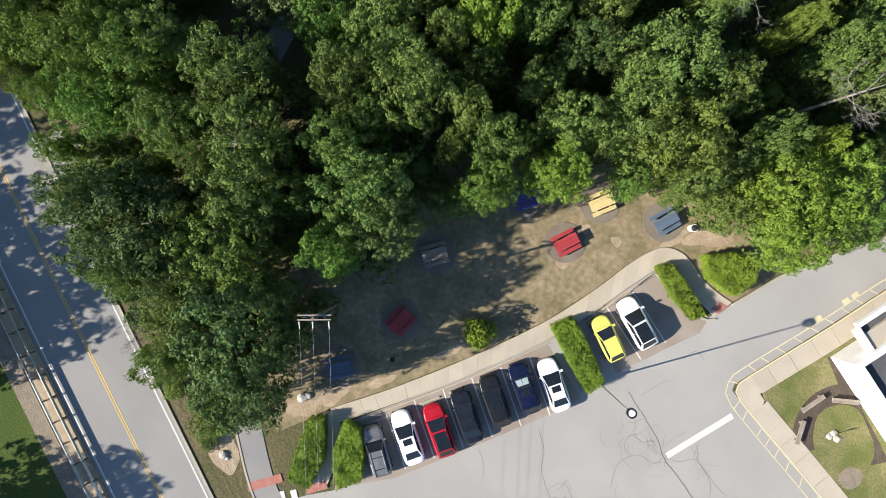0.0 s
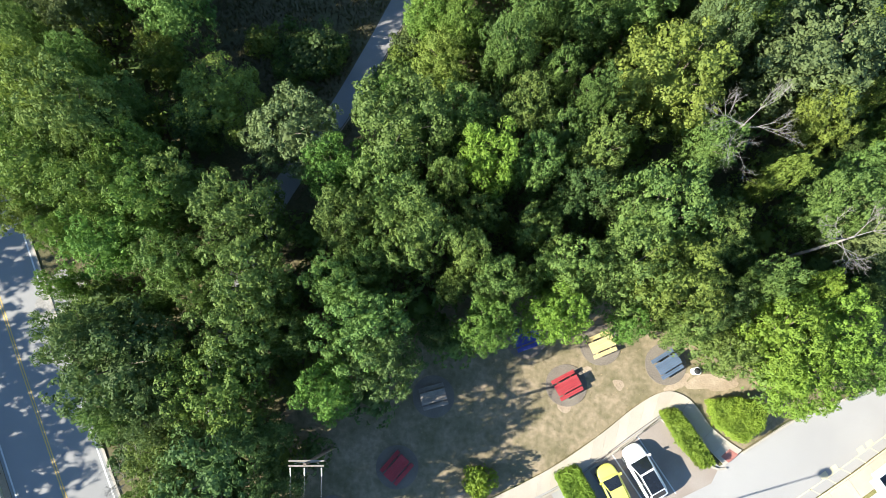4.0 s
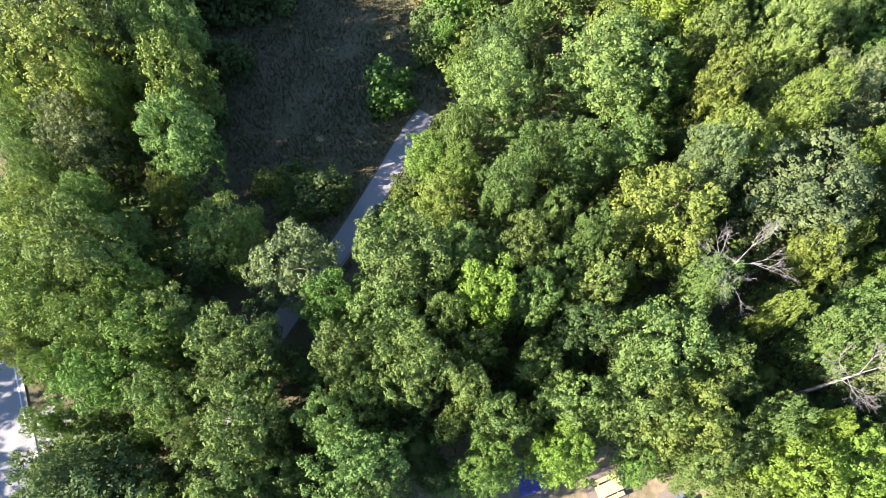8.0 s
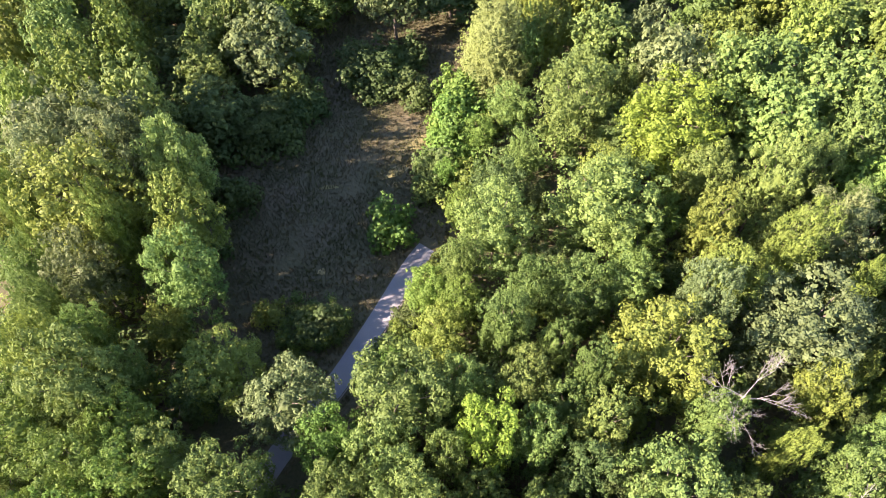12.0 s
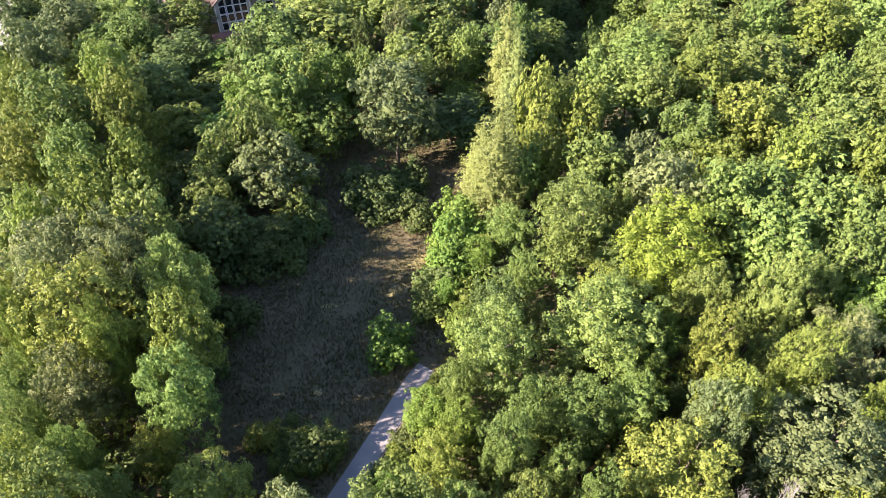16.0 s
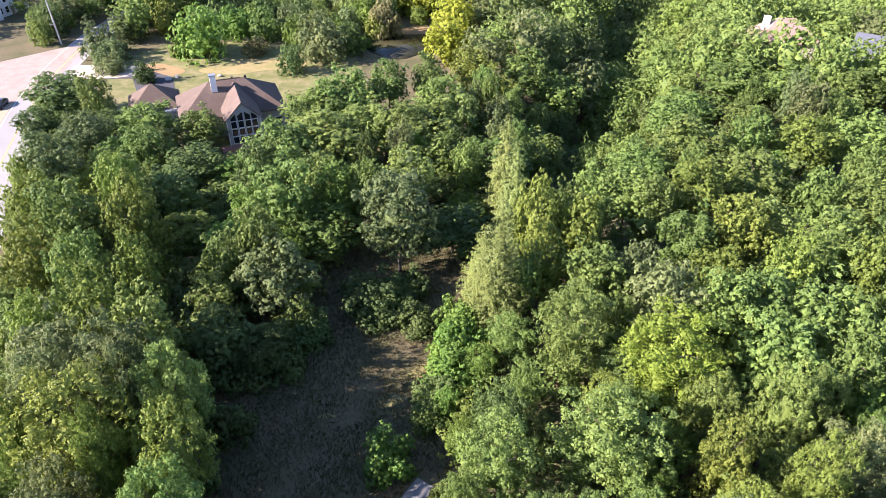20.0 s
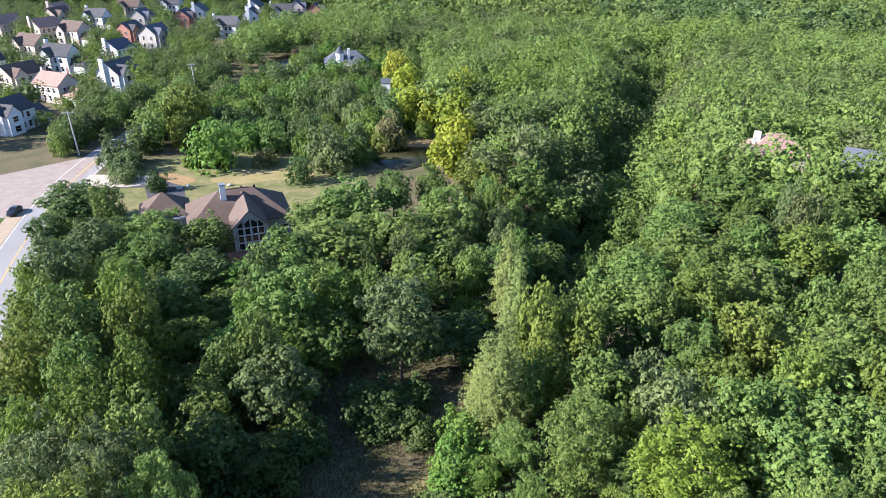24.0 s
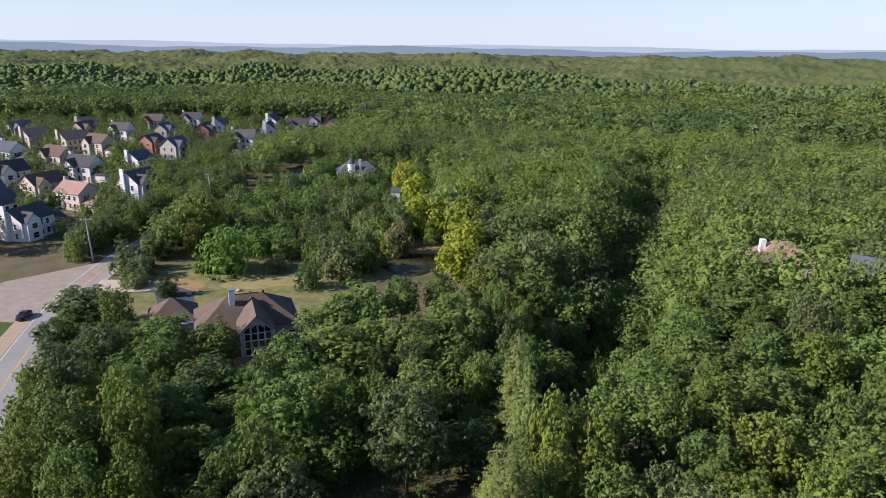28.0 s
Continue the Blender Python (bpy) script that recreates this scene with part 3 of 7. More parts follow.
setting("mulch_bed", slab([(34.7 + r * math.cos(radians(a)) * w, -17.2 + r * math.sin(radians(a))) for r, w, aa in ((4.5, 1.0, range(60, 206, 8)), (2.75, 1.0, range(204, 58, -8))) for a in aa], 0.0, 0.14), "mulch", "dark mulch bed round the garden seats", "flower bed")
setting("mulch_strip", slab([(33.2, -10.3), (34.0, -10.6), (38.5, -19.5), (37.0, -19.8), (35.2, -15.5)], 0.0, 0.146), "mulch", "dark mulch strip along the building", "flower bed")
setting("mulch_ring", slab(blot(35.2, -20.9, 1.0, 0, rnd, 0.12), 0.0, 0.158), "old_mulch", "round bed of old brown mulch", "flower bed")
setting("inner_lawn", slab(blot(34.6, -17.6, 2.6, 0, rnd, 0.12, 24, 1.2, 0.3), 0.0, 0.152), "lawn", "grass mound inside the mulch bed", "lawn")

# picnic ground
PICNIC = [(-14.5, -16.5), (-11.4, -15.2), (-9.9, -14.4), (-4.23, -12.6), (2.17, -10.1), (8.56, -7.15), (12.99, -4.4), (15.94, -2.2), (17.9, -1.05), (19.3, -0.7), (20.6, -1.15), (21.5, -2.05), (22.5, -3.55),
          (24.0, -4.9), (25.0, -5.55), (28.9, -3.2), (31.0, -2.2), (36, 0.2), (34, 5), (22, 8), (8, 9), (-4, 6), (-14, -3), (-17, -10)]
setting("picnic_ground", slab(PICNIC, -0.1, 0.045), "picnic", "worn grass and bare earth under the trees", "ground")
for x, y, r, q, tn in ((-9.6, -13.3, 1.5, 0.5, 0.4), (-12.3, -14.4, 1.3, 0.6, 0.3), (-5.5, -12.2, 1.2, 0.35, 0.4), (15.0, -0.2, 0.5, 0.8, 0), (23.0, 0.0, 1.9, 0.45, 0.1), (20.0, -0.1, 1.2, 0.4, 0.5), (26.8, -2.2, 1.6, 0.4, 0.5),
                       (10.4, -1.6, 0.9, 0.8, 0.2), (0.5, -9.6, 1.3, 0.3, 0.4), (12.0, 0.8, 0.8, 0.5, 0.6)):
    setting("bare_patch", slab(blot(x, y, r, 0, rnd, 0.35, 22, q, tn), 0.0, 0.052 + rnd.uniform(0, 0.004)), "dirt", "bare trodden earth patch", "ground")

# the road on the west side, with its verge
ROAD = smooth_line([(-8, -60), (-17.2, -38), (-24.7, -22.17), (-32.58, -5.51), (-41.5, 14.0), (-57.5, 51), (-74.2, 89.5), (-83.5, 117), (-89.5, 140), (-92.5, 160), (-93.2, 180), (-90, 205), (-82, 235), (-74, 270), (-72, 310)], 2.0)
setting("road", strip(ROAD, 3.95, 3.95, 0.03, 0.2), "road", "two-lane asphalt road with pale worn surface", "road")
marks = thing("road_lines", "double yellow centre line and white edge lines", "road marking", kind="structure")
for off in (-0.14, 0.06):
    part("centre_line", strip(offset_line(ROAD, off), -0.0, 0.09, 0.04), "yellow_line", marks)
part("edge_line", strip(offset_line(ROAD, 3.55), 0.0, 0.14, 0.04), "white_line", marks)
part("edge_line", strip(offset_line(ROAD, -3.7), 0.0, 0.14, 0.04), "white_line", marks)
ki = next(i for i, p in enumerate(ROAD) if p[1] > -42)
kj = next(i for i, p in enumerate(ROAD) if p[1] > 16)
EK = thing("road_kerb", "pale concrete kerb along the road", "kerb", kind="structure")
for k in range(ki, kj, 2):
    part("kerb_stone", strip(offset_line(ROAD[k:k + 3], 3.97), 0, 0.2, 0.13, 0.25), "kerb", EK)
setting("side_road", strip(smooth_line([(-90, 150), (-104, 141), (-135, 128), (-190, 118)], 2.0), 5.0, 5.0, 0.026, 0.2), "stall", "pale concrete side road at the junction", "road")
setting("road_apron", slab([(-88, 138), (-94, 126), (-112, 128), (-112, 150), (-97, 166), (-92, 166)], -0.1, 0.034), "stall", "pale concrete junction apron", "road")
setting("west_lawn", strip(offset_line(ROAD[:110], -30), 23.0, 23.0, 0.02), "green_lawn", "mown green lawn across the road", "lawn")
setting("west_verge", strip(offset_line(ROAD[:110], -5.6), 1.6, 1.6, 0.024), "dirt", "bare earth verge by the guard rail", "verge")
WWALK = offset_line(ROAD[:110], -6.6)
ww = thing("pavement_west", "tan concrete footpath slabs across the road", "footpath", kind="structure")
for k in range(8, 60):
    a, b = WWALK[k], WWALK[k + 1]
    part("slab", strip([a, (b[0] * 0.985 + a[0] * 0.015, b[1] * 0.985 + a[1] * 0.015)], 0.75, 0.75, 0.06, 0.1), "old_mulch", ww)
setting("east_verge", strip(offset_line(ROAD[ki:kj + 2], 6.2), 2.0, 2.4, 0.022), "ground", "scrubby grass verge beside the road", "verge")
setting("gravel_patch", slab(blot(-33.2, 7.2, 3.0, 0, rnd, 0.3, 22, 0.55, 1.1), -0.1, 0.05), "gravel", "pale crushed stone by the road", "gravel")
setting("gravel_patch_south", slab(blot(-19.3, -17.5, 2.6, 0, rnd, 0.3, 22, 0.5, 1.9), -0.1, 0.048), "dirt", "bare gravelly earth between road and trail", "gravel")

# trail through the trees
TRAIL = smooth_line([(-14.6, -24.0), (-15.9, -20.8), (-16.9, -16.5), (-18.1, -10), (-18.8, -2), (-18.0, 7), (-15.8, 14), (-12.8, 19.5), (-9.5, 24.4), (-6.2, 30.6), (-3.0, 37.1), (-1.4, 39.6)], 0.7)
setting("trail", strip(TRAIL, 1.05, 1.05, 0.055, 0.2), "trail", "narrow grey asphalt trail through the trees", "trail")
tk = [i for i, p in enumerate(TRAIL) if p[1] < -13]
setting("trail_kerb", strip(TRAIL[: tk[-1] + 1], 1.25, -1.07, 0.1, 0.2), "kerb", "low pale kerb along the trail", "kerb")
setting("trail_edge_timber", strip([p for p in TRAIL if 19 < p[1] < 37], -1.15, 1.25, 0.12, 0.2), "grey_wood", "weathered timber edging along the trail", "edging")
cross = thing("crosswalk", "white zebra bars on the asphalt by the trail", "road marking", kind="structure")
for k in range(4):
    x = -16.4 + k * 1.05
    part("line", strip([(x, -21.9 + k * 0.12), (x + 0.75, -25.0 + k * 0.12)], 0.27, 0.27, 0.045), "white_line", cross)
setting("trail_ramp", slab([(-17.2, -20.9), (-14.3, -20.1), (-14.1, -20.8), (-17.1, -21.7)], 0.0, 0.07), "brick_red", "red tactile pad at the end of the trail", "ramp")

# meadow, yard and pond
MEADOW = [(-27, 40), (-27, 50), (-24, 58), (-18, 62), (-18, 72), (-14, 79), (3, 79), (3, 58), (1, 47), (1, 38), (-5, 31), (-8, 23), (-13, 16), (-17, 18), (-16, 25), (-22, 31)]
setting("meadow", slab(MEADOW, -0.1, 0.03), "meadow", "dry brown meadow in a clearing", "meadow")
# The first patch, at (-2.2, 55), paints a sunlit wedge in dry-grass colour.
for x, y, r, q, tn in ((-2.2, 55.0, 2.3, 0.35, 0.6), (-5.0, 50.3, 1.6, 0.4, 0.5), (-12.6, 47.8, 0.9, 0.4, 0.1), (-12.2, 36.5, 0.5, 0.7, 0.2), (-12, 71, 2.0, 0.5, 0.2)):
    setting("dry_patch", slab(blot(x, y, r, 0, rnd, 0.35, 22, q, tn), -0.1, 0.04), "dry_lawn", "pale dry grass and painted sun patch in the meadow", "meadow")
setting("yard", slab([(-80, 158), (-74, 128), (-58, 112), (-40, 106), (-22, 120), (-16, 140), (-24, 166), (-50, 172), (-70, 170)], -0.1, 0.05), "lawn", "dry and green lawn round the house", "lawn")
setting("dry_yard", slab(blot(-46, 154, 11, 0, rnd, 0.3, 24, 0.45, 0.2), 0.0, 0.06), "dry_lawn", "dry yellow grass behind the house", "lawn")
setting("dry_front", slab(blot(-69, 151, 7, 0, rnd, 0.3, 24, 0.5, -0.3), 0.0, 0.065), "mud", "bare orange earth by the drive", "ground")
setting("driveway", slab([(-86, 151), (-84, 144), (-72, 145), (-62, 126), (-56, 129), (-63, 146), (-68, 149), (-74, 152)], -0.1, 0.085), "new_asphalt", "dark new asphalt driveway", "driveway")
setting("driveway_apron", slab([(-89, 153), (-87, 143), (-76, 145.2), (-68.5, 148.3), (-74, 153)], -0.1, 0.095), "concrete", "pale gravel entrance to the driveway", "driveway")
setting("pond", slab(blot(-11, 172, 9.5, 0, rnd, 0.2, 30, 1.25, 0.2), -0.1, 0.04), "water", "murky brown pond among willows", "pond", True)
setting("pond_bank", slab(blot(-7, 183, 7.5, 0, rnd, 0.25, 24, 0.45, 0.1), -0.1, 0.07), "mud", "orange-brown muddy bank at the pond", "ground")


# ---- trees ----
def ico(sub):
    bm = bmesh.new()
    bmesh.ops.create_icosphere(bm, subdivisions=sub, radius=1.0)
    v = np.array([x.co[:] for x in bm.verts])
    f = np.array([[y.index for y in x.verts] for x in bm.faces])
    bm.free()
    return v, f


ICO1 = ico(1)
UPRIGHT = np.array([1, 1, 1.25])


def unit(v):
    return v / np.maximum(np.linalg.norm(v, axis=1, keepdims=True), 1e-9)


def leaf_cards(rng, at, nrm, size, per, spread, aspect=0.62):
    """Sprays of leaves: at each place a few pointed leaves fan out round the normal."""
    n = len(at)
    ref = unit(rng.normal(size=(n, 3)))
    t1 = unit(np.cross(nrm, ref))
    t2 = np.cross(nrm, t1)
    verts = []
    for k in range(per):
        a = 2 * np.pi * k / per + rng.uniform(0, 0.9, n)
        d = t1 * np.cos(a)[:, None] + t2 * np.sin(a)[:, None]
        s = size * rng.uniform(0.7, 1.3, n)[:, None]
        lift = nrm * rng.uniform(-0.35, 0.35, n)[:, None]
        d = unit(d + lift)
        side = unit(np.cross(d, nrm) + 0.3 * rng.normal(size=(n, 3)))
        base = at + d * (spread * rng.uniform(0.0, 0.5, n))[:, None]
        w = side * s * aspect * 0.5
        verts.append(np.stack([base, base + d * s * 0.55 + w, base + d * s, base + d * s * 0.5 - w], 1))
    v = np.concatenate(verts).reshape(-1, 3)
    return v, np.arange(len(v)).reshape(-1, 4)


def rosettes(rng, at, axis, radius, leaves, size, aspect=0.62, reach=1.4, loose=0.0):
    """Clumps of leaves: small domes whose leaves fan out from the axis, or looser balls."""
    n = len(at)
    ref = unit(rng.normal(size=(n, 3)))
    t1 = unit(np.cross(axis, ref))
    t2 = np.cross(axis, t1)
    verts = []
    for k in range(leaves):
        phi = k * 2.39996 + rng.uniform(0, 0.9, n)
        th = reach * ((k + 0.5) / leaves) ** 0.55 + rng.uniform(-0.18, 0.18, n)
        tang = t1 * np.cos(phi)[:, None] + t2 * np.sin(phi)[:, None]
        out = axis * np.cos(th)[:, None] + tang * np.sin(th)[:, None]
        mid = at + out * (radius * rng.uniform(0.6, 1.1, n))[:, None]
        nrm = unit(out * (0.8 + 0.2 * loose) + 0.4 * axis + (0.2 + 0.2 * loose) * rng.normal(size=(n, 3)))
        d = unit(np.cross(np.cross(nrm, tang + 0.9 * loose * rng.normal(size=(n, 3))), nrm) + 0.2 * rng.normal(size=(n, 3)))
        s = size * rng.uniform(0.75, 1.3, n)[:, None]
        w = unit(np.cross(nrm, d)) * s * aspect * 0.5
        verts.append(np.stack([mid - d * s * 0.5, mid + w, mid + d * s * 0.5, mid - w], 1))
    v = np.concatenate(verts).reshape(-1, 3)
    return v, np.arange(len(v)).reshape(-1, 4)


def broad_crown(seed, R, z0, z1, lobes, clumps, leaves, size, radius, ragged=0.12, apart=1.3, loose=0.1, reach=1.1):
    """A crown of billowing lobes, each covered with clumps of leaves."""
    rng = np.random.default_rng(seed)
    zc, hz = z0 * 0.47 + z1 * 0.53, (z1 - z0) / 2
    i = np.arange(lobes)
    cz = np.clip(1 - 1.9 * ((i + 0.5) / lobes) ** 1.1 + rng.uniform(-0.1, 0.1, lobes), -0.95, 1)
    az = i * 2.39996 + rng.uniform(-0.5, 0.5, lobes)
    cr = np.maximum(0.1, 1 - np.abs(cz) ** 2.6) ** 0.5
    lr = R * 0.30 * rng.uniform(0.7, 1.35, lobes) * math.sqrt(36 / lobes)
    k = (1 - 0.75 * lr / R) * (1 + ragged * rng.normal(size=lobes))
    C = np.stack([R * k * cr * np.cos(az), R * k * cr * np.sin(az), zc + hz * k * cz], 1)
    C = np.concatenate([C, [[0, 0, zc - 0.15 * hz]]])
    lr = np.append(lr, R * 0.5)
    w = lr ** 2
    li = rng.choice(len(lr), size=clumps * 7, p=w / w.sum())
    out = unit(C - np.array([0, 0, zc - 0.5 * hz]))
    d = unit(rng.normal(size=(len(li), 3)) + out[li] * 0.7 + np.array([0, 0, 0.3]))
    p = C[li] + d * (lr[li] * rng.uniform(0.82, 1.08, len(li)))[:, None] * UPRIGHT
    dist = np.linalg.norm((p[:, None, :] - C[None]) / UPRIGHT, axis=2) / lr[None]
    dist[np.arange(len(li)), li] = 9
    ok = np.where(dist.min(1) > 0.84)[0]
    near2 = (radius * apart) ** 2
    kept = np.zeros((clumps, 3))
    pick = []
    for j in ok:
        m = len(pick)
        if m and np.min(np.sum((kept[:m] - p[j]) ** 2, 1)) < near2:
            continue
        kept[m] = p[j]
        pick.append(j)
        if len(pick) == clumps:
            break
    p, d = p[pick], d[pick]
    axis = unit(d + np.array([0, 0, 0.25]) + 0.3 * rng.normal(size=p.shape))
    V, Q = rosettes(rng, p, axis, radius * rng.uniform(0.75, 1.25, len(p)), leaves, size, 0.62, reach, loose)
    # leaves deeper in the lobes, and a dense heart
    ii = rng.choice(len(lr), size=clumps * 3 // 2, p=w / w.sum())
    e = unit(rng.normal(size=(len(ii), 3)) + out[ii] * 0.5)
    q = C[ii] + e * (lr[ii] * rng.uniform(0.2, 0.6, len(ii)))[:, None] * UPRIGHT
    W, inner = rosettes(rng, q, unit(e + 0.4 * rng.normal(size=e.shape)), np.full(len(q), radius * 0.5), 2, size * 1.7, 0.7, 1.2, 1.0)
    iv, jf = ICO1
    heart = np.array([0, 0, zc - 0.1 * hz]) + iv * np.array([R * 0.5, R * 0.5, hz * 0.55]) * (1 + 0.15 * rng.normal(size=(len(iv), 1)))
    return np.concatenate([V, W, heart]), np.concatenate([Q, inner + len(V)]), jf + len(V) + len(W)


def conifer_crown(seed, R, z0, z1, tiers):
    """Tiers of feathery upswept boughs that shorten towards the tip."""
    rng = np.random.default_rng(seed)
    P, N = [], []
    for t in range(tiers):
        f = t / (tiers - 1)
        r = R * (1 - f) ** 0.75 * rng.uniform(0.85, 1.12) + 0.2
        z = z0 + (z1 - z0) * f
        boughs = max(4, int(8 * (1 - f)) + 3)
        a0 = rng.uniform(0, 6.28)
        for b in range(boughs):
            a = a0 + 6.283 * b / boughs + rng.uniform(-0.25, 0.25)
            long = r * rng.uniform(0.7, 1.15)
            for s in np.arange(0.35, long, 0.42):
                for side in (-1, 0, 1) if s > 0.9 else (0,):
                    off = side * 0.22 * s + 0.1 * rng.normal()
                    P.append((s * math.cos(a) - off * math.sin(a), s * math.sin(a) + off * math.cos(a), z + 0.06 * s * s - 0.18 * s + 0.12 * rng.normal()))
                    N.append((math.cos(a) * 0.7 - 0.3 * side * math.sin(a), math.sin(a) * 0.7 + 0.3 * side * math.cos(a), 0.8))
    P, N = np.array(P), unit(np.array(N))
    V, Q = rosettes(rng, P, N, np.full(len(P), 0.30), 8, 0.42, 0.26, 1.2, 0.2)
    k = 9
    a = np.arange(k) * 2 * np.pi / k
    cone = np.concatenate([np.stack([0.42 * R * np.cos(a), 0.42 * R * np.sin(a), np.full(k, z0)], 1), [[0, 0, z1 - 0.8]]])
    tri = np.stack([np.arange(k), (np.arange(k) + 1) % k, np.full(k, k)], 1) + len(V)
    return np.concatenate([V, cone]), Q, tri


def trunk_mesh(seed, R, z0, z1, limbs=7, r0=0.24, lean=0.0):
    rng = random.Random(seed)
    bm = bmesh.new()
    pts = [Vector((0, 0, -0.3))]
    for k in range(1, 5):
        pts.append(Vector((rng.uniform(-1, 1) * 0.08 * k, rng.uniform(-1, 1) * 0.08 * k, (z0 + (z1 - z0) * 0.55) * k / 4)))
    for k in range(4):
        add_tube(bm, pts[k], pts[k + 1], r0 * (1 - 0.2 * k), r0 * (1 - 0.2 * (k + 1)), 7)
    for k in range(limbs):
        a = k * 2.4 + rng.uniform(-0.4, 0.4)
        s = pts[2].lerp(pts[4], rng.uniform(0.1, 1))
        e = Vector((math.cos(a) * R * 0.6, math.sin(a) * R * 0.6, s.z + (z1 - s.z) * rng.uniform(0.25, 0.6)))
        mid = s.lerp(e, 0.5) + Vector((0, 0, 0.3))
        add_tube(bm, s, mid, r0 * 0.4, r0 * 0.25, 5)
        add_tube(bm, mid, e, r0 * 0.25, r0 * 0.1, 5)
    return bm


TREE_LABEL = {"oak": "broad oak with a clumpy green crown", "dark": "broad tree with a dense dark green crown", "grey": "tall tree with a pale grey-green crown",
              "lime": "tree with a yellow-green leafy crown", "fresh": "tree with a bright fresh green crown", "pine": "tall pale green conifer with feathery boughs",
              "bright": "tree with a vivid yellow-green crown", "willow": "willow with a yellow-green drooping crown"}
CROWNS = {}
for lod, lobes, clumps, leaves, size, radius, ragged, apart, loose, reach in (("near", 84, 560, 18, 0.25, 0.36, 0.15, 1.3, 0.15, 1.7), ("mid", 50, 480, 10, 0.37, 0.42, 0.15, 1.15, 0.0, 1.0)):
    for k in range(5):
        CROWNS[lod, k] = array_mesh("crown", *broad_crown(100 + k * 7 + len(lod), 4.0, 1.8 + 0.4 * k, 14.0, lobes + 3 * k, clumps, leaves, size, radius, ragged + 0.02 * k, apart, loose, reach))
TRUNKS = []
for k in range(3):
    bm = trunk_mesh(k, 4.0, 4.6, 14.0)
    me = bpy.data.meshes.new("trunk")
    bm.to_mesh(me)
    bm.free()
    me.materials.append(M["bark"])
    TRUNKS.append(me)
CROWN_BY_MAT = {}


def crown_mesh(lod, k, kind):
    key = (lod, k, kind)
    if key not in CROWN_BY_MAT:
        me = CROWNS[lod, k].copy()
        me.materials.append(M[kind])
        CROWN_BY_MAT[key] = me
    return CROWN_BY_MAT[key]


PROTO = {}
tree_rng = random.Random(21)


def plant(x, y, R, kind, lod, height=14.0):
    """A broad-leaved tree with that crown radius and height."""
    k, tk = tree_rng.randrange(5), tree_rng.randrange(3)
    wide = R / 4.45
    m = Matrix.Translation((x, y, float(ground_z(x, y)))) @ Matrix.Rotation(tree_rng.uniform(0, 6.28), 4, "Z") @ Matrix.Diagonal((wide, wide * tree_rng.uniform(0.93, 1.07), height / 14.7, 1))
    key = (kind, lod, k, tk)
    if key in PROTO:
        return copy_thing(PROTO[key], m)
    t = thing({"oak": "oak_tree", "pine": "conifer", "willow": "willow_tree"}.get(kind, "broadleaf_tree"), TREE_LABEL[kind], "tree", m, "trees of the wood")
    part("trunk", TRUNKS[tk], None, t)
    part("crown", crown_mesh(lod, k, kind), None, t)
    PROTO[key] = t
    return t


# trees by place and kind: x, y, crown radius, height
TREES = []
TREES += [("fresh", p) for p in ((-24.4, 17.7, 2.5, 12), (-26.3, 14.2, 2.8, 13), (-22.3, 13.3, 2.9, 13), (-8.5, 16.5, 2.7, 11), (-4.5, 25.4, 2.2, 6), (-23.4, 15.4, 2.2, 11), (-1.1, 31.8, 2.1, 7),)]
TREES += [("oak", p) for p in ((-20.4, 14.7, 2.5, 12), (-27.4, 19.6, 3.2, 16.2), (-15.2, 12.3, 3.3, 14), (-2.7, 19.6, 4.3, 13.5), (-3.9, 14.7, 3.3, 13), (-22.1, 30.6, 2.9, 15), (-24.5, 41.3, 3, 16.2), (-34, 27.9, 2.8, 15), (-29.4, 25.8, 2.8, 13.8), (-25.1, 22.2, 2.7, 13.8),)]
TREES += [("dark", p) for p in ((-20.4, 20.9, 2.1, 8),)]
TREES += [("fresh", p) for p in ((-29.3, 11.3, 2.4, 12), (-25.8, 10.3, 4.4, 13), (-29.7, 7.6, 2.1, 10), (-8.6, -0.7, 2.2, 11), (3.3, 4.1, 2.3, 11), (14.5, 4.5, 2.7, 12), (31.9, 1.3, 2.3, 10),)]
TREES += [("oak", p) for p in ((9.8, 19.1, 2.2, 12), (1.8, 20.8, 2.5, 11), (0.4, 15.1, 2.4, 13), (2.9, 12.7, 3.3, 14), (6.8, 21.1, 3.7, 13.5), (7.4, 16.5, 3.1, 13), (12.1, 17.3, 3.3, 13.5), (11.6, 21.2, 2.2, 13), (16, 12.3, 3.7, 14), (29.1, 12.9, 3.3, 13), (32.5, 15.2, 2.4, 13), (20.8, 17.7, 2.9, 12), (16.2, 30.6, 4.1, 13.5), (11.9, 29.3, 3.8, 14), (7.7, 30.1, 3.8, 14.5), (5.4, 25.8, 3.2, 14), (9.7, 24.8, 2.3, 11), (5, 35.8, 5.3, 14.5), (1.5, 32.9, 3, 13), (14.9, 37.8, 4.6, 14.5), (17.3, 42.9, 3.8, 14), (31.6, 41.2, 4, 13.5),)]
TREES += [("oak", p) for p in ((36.3, 43, 3, 14), (40, 39.6, 2.9, 14), (26, 43.5, 2.8, 12),)]
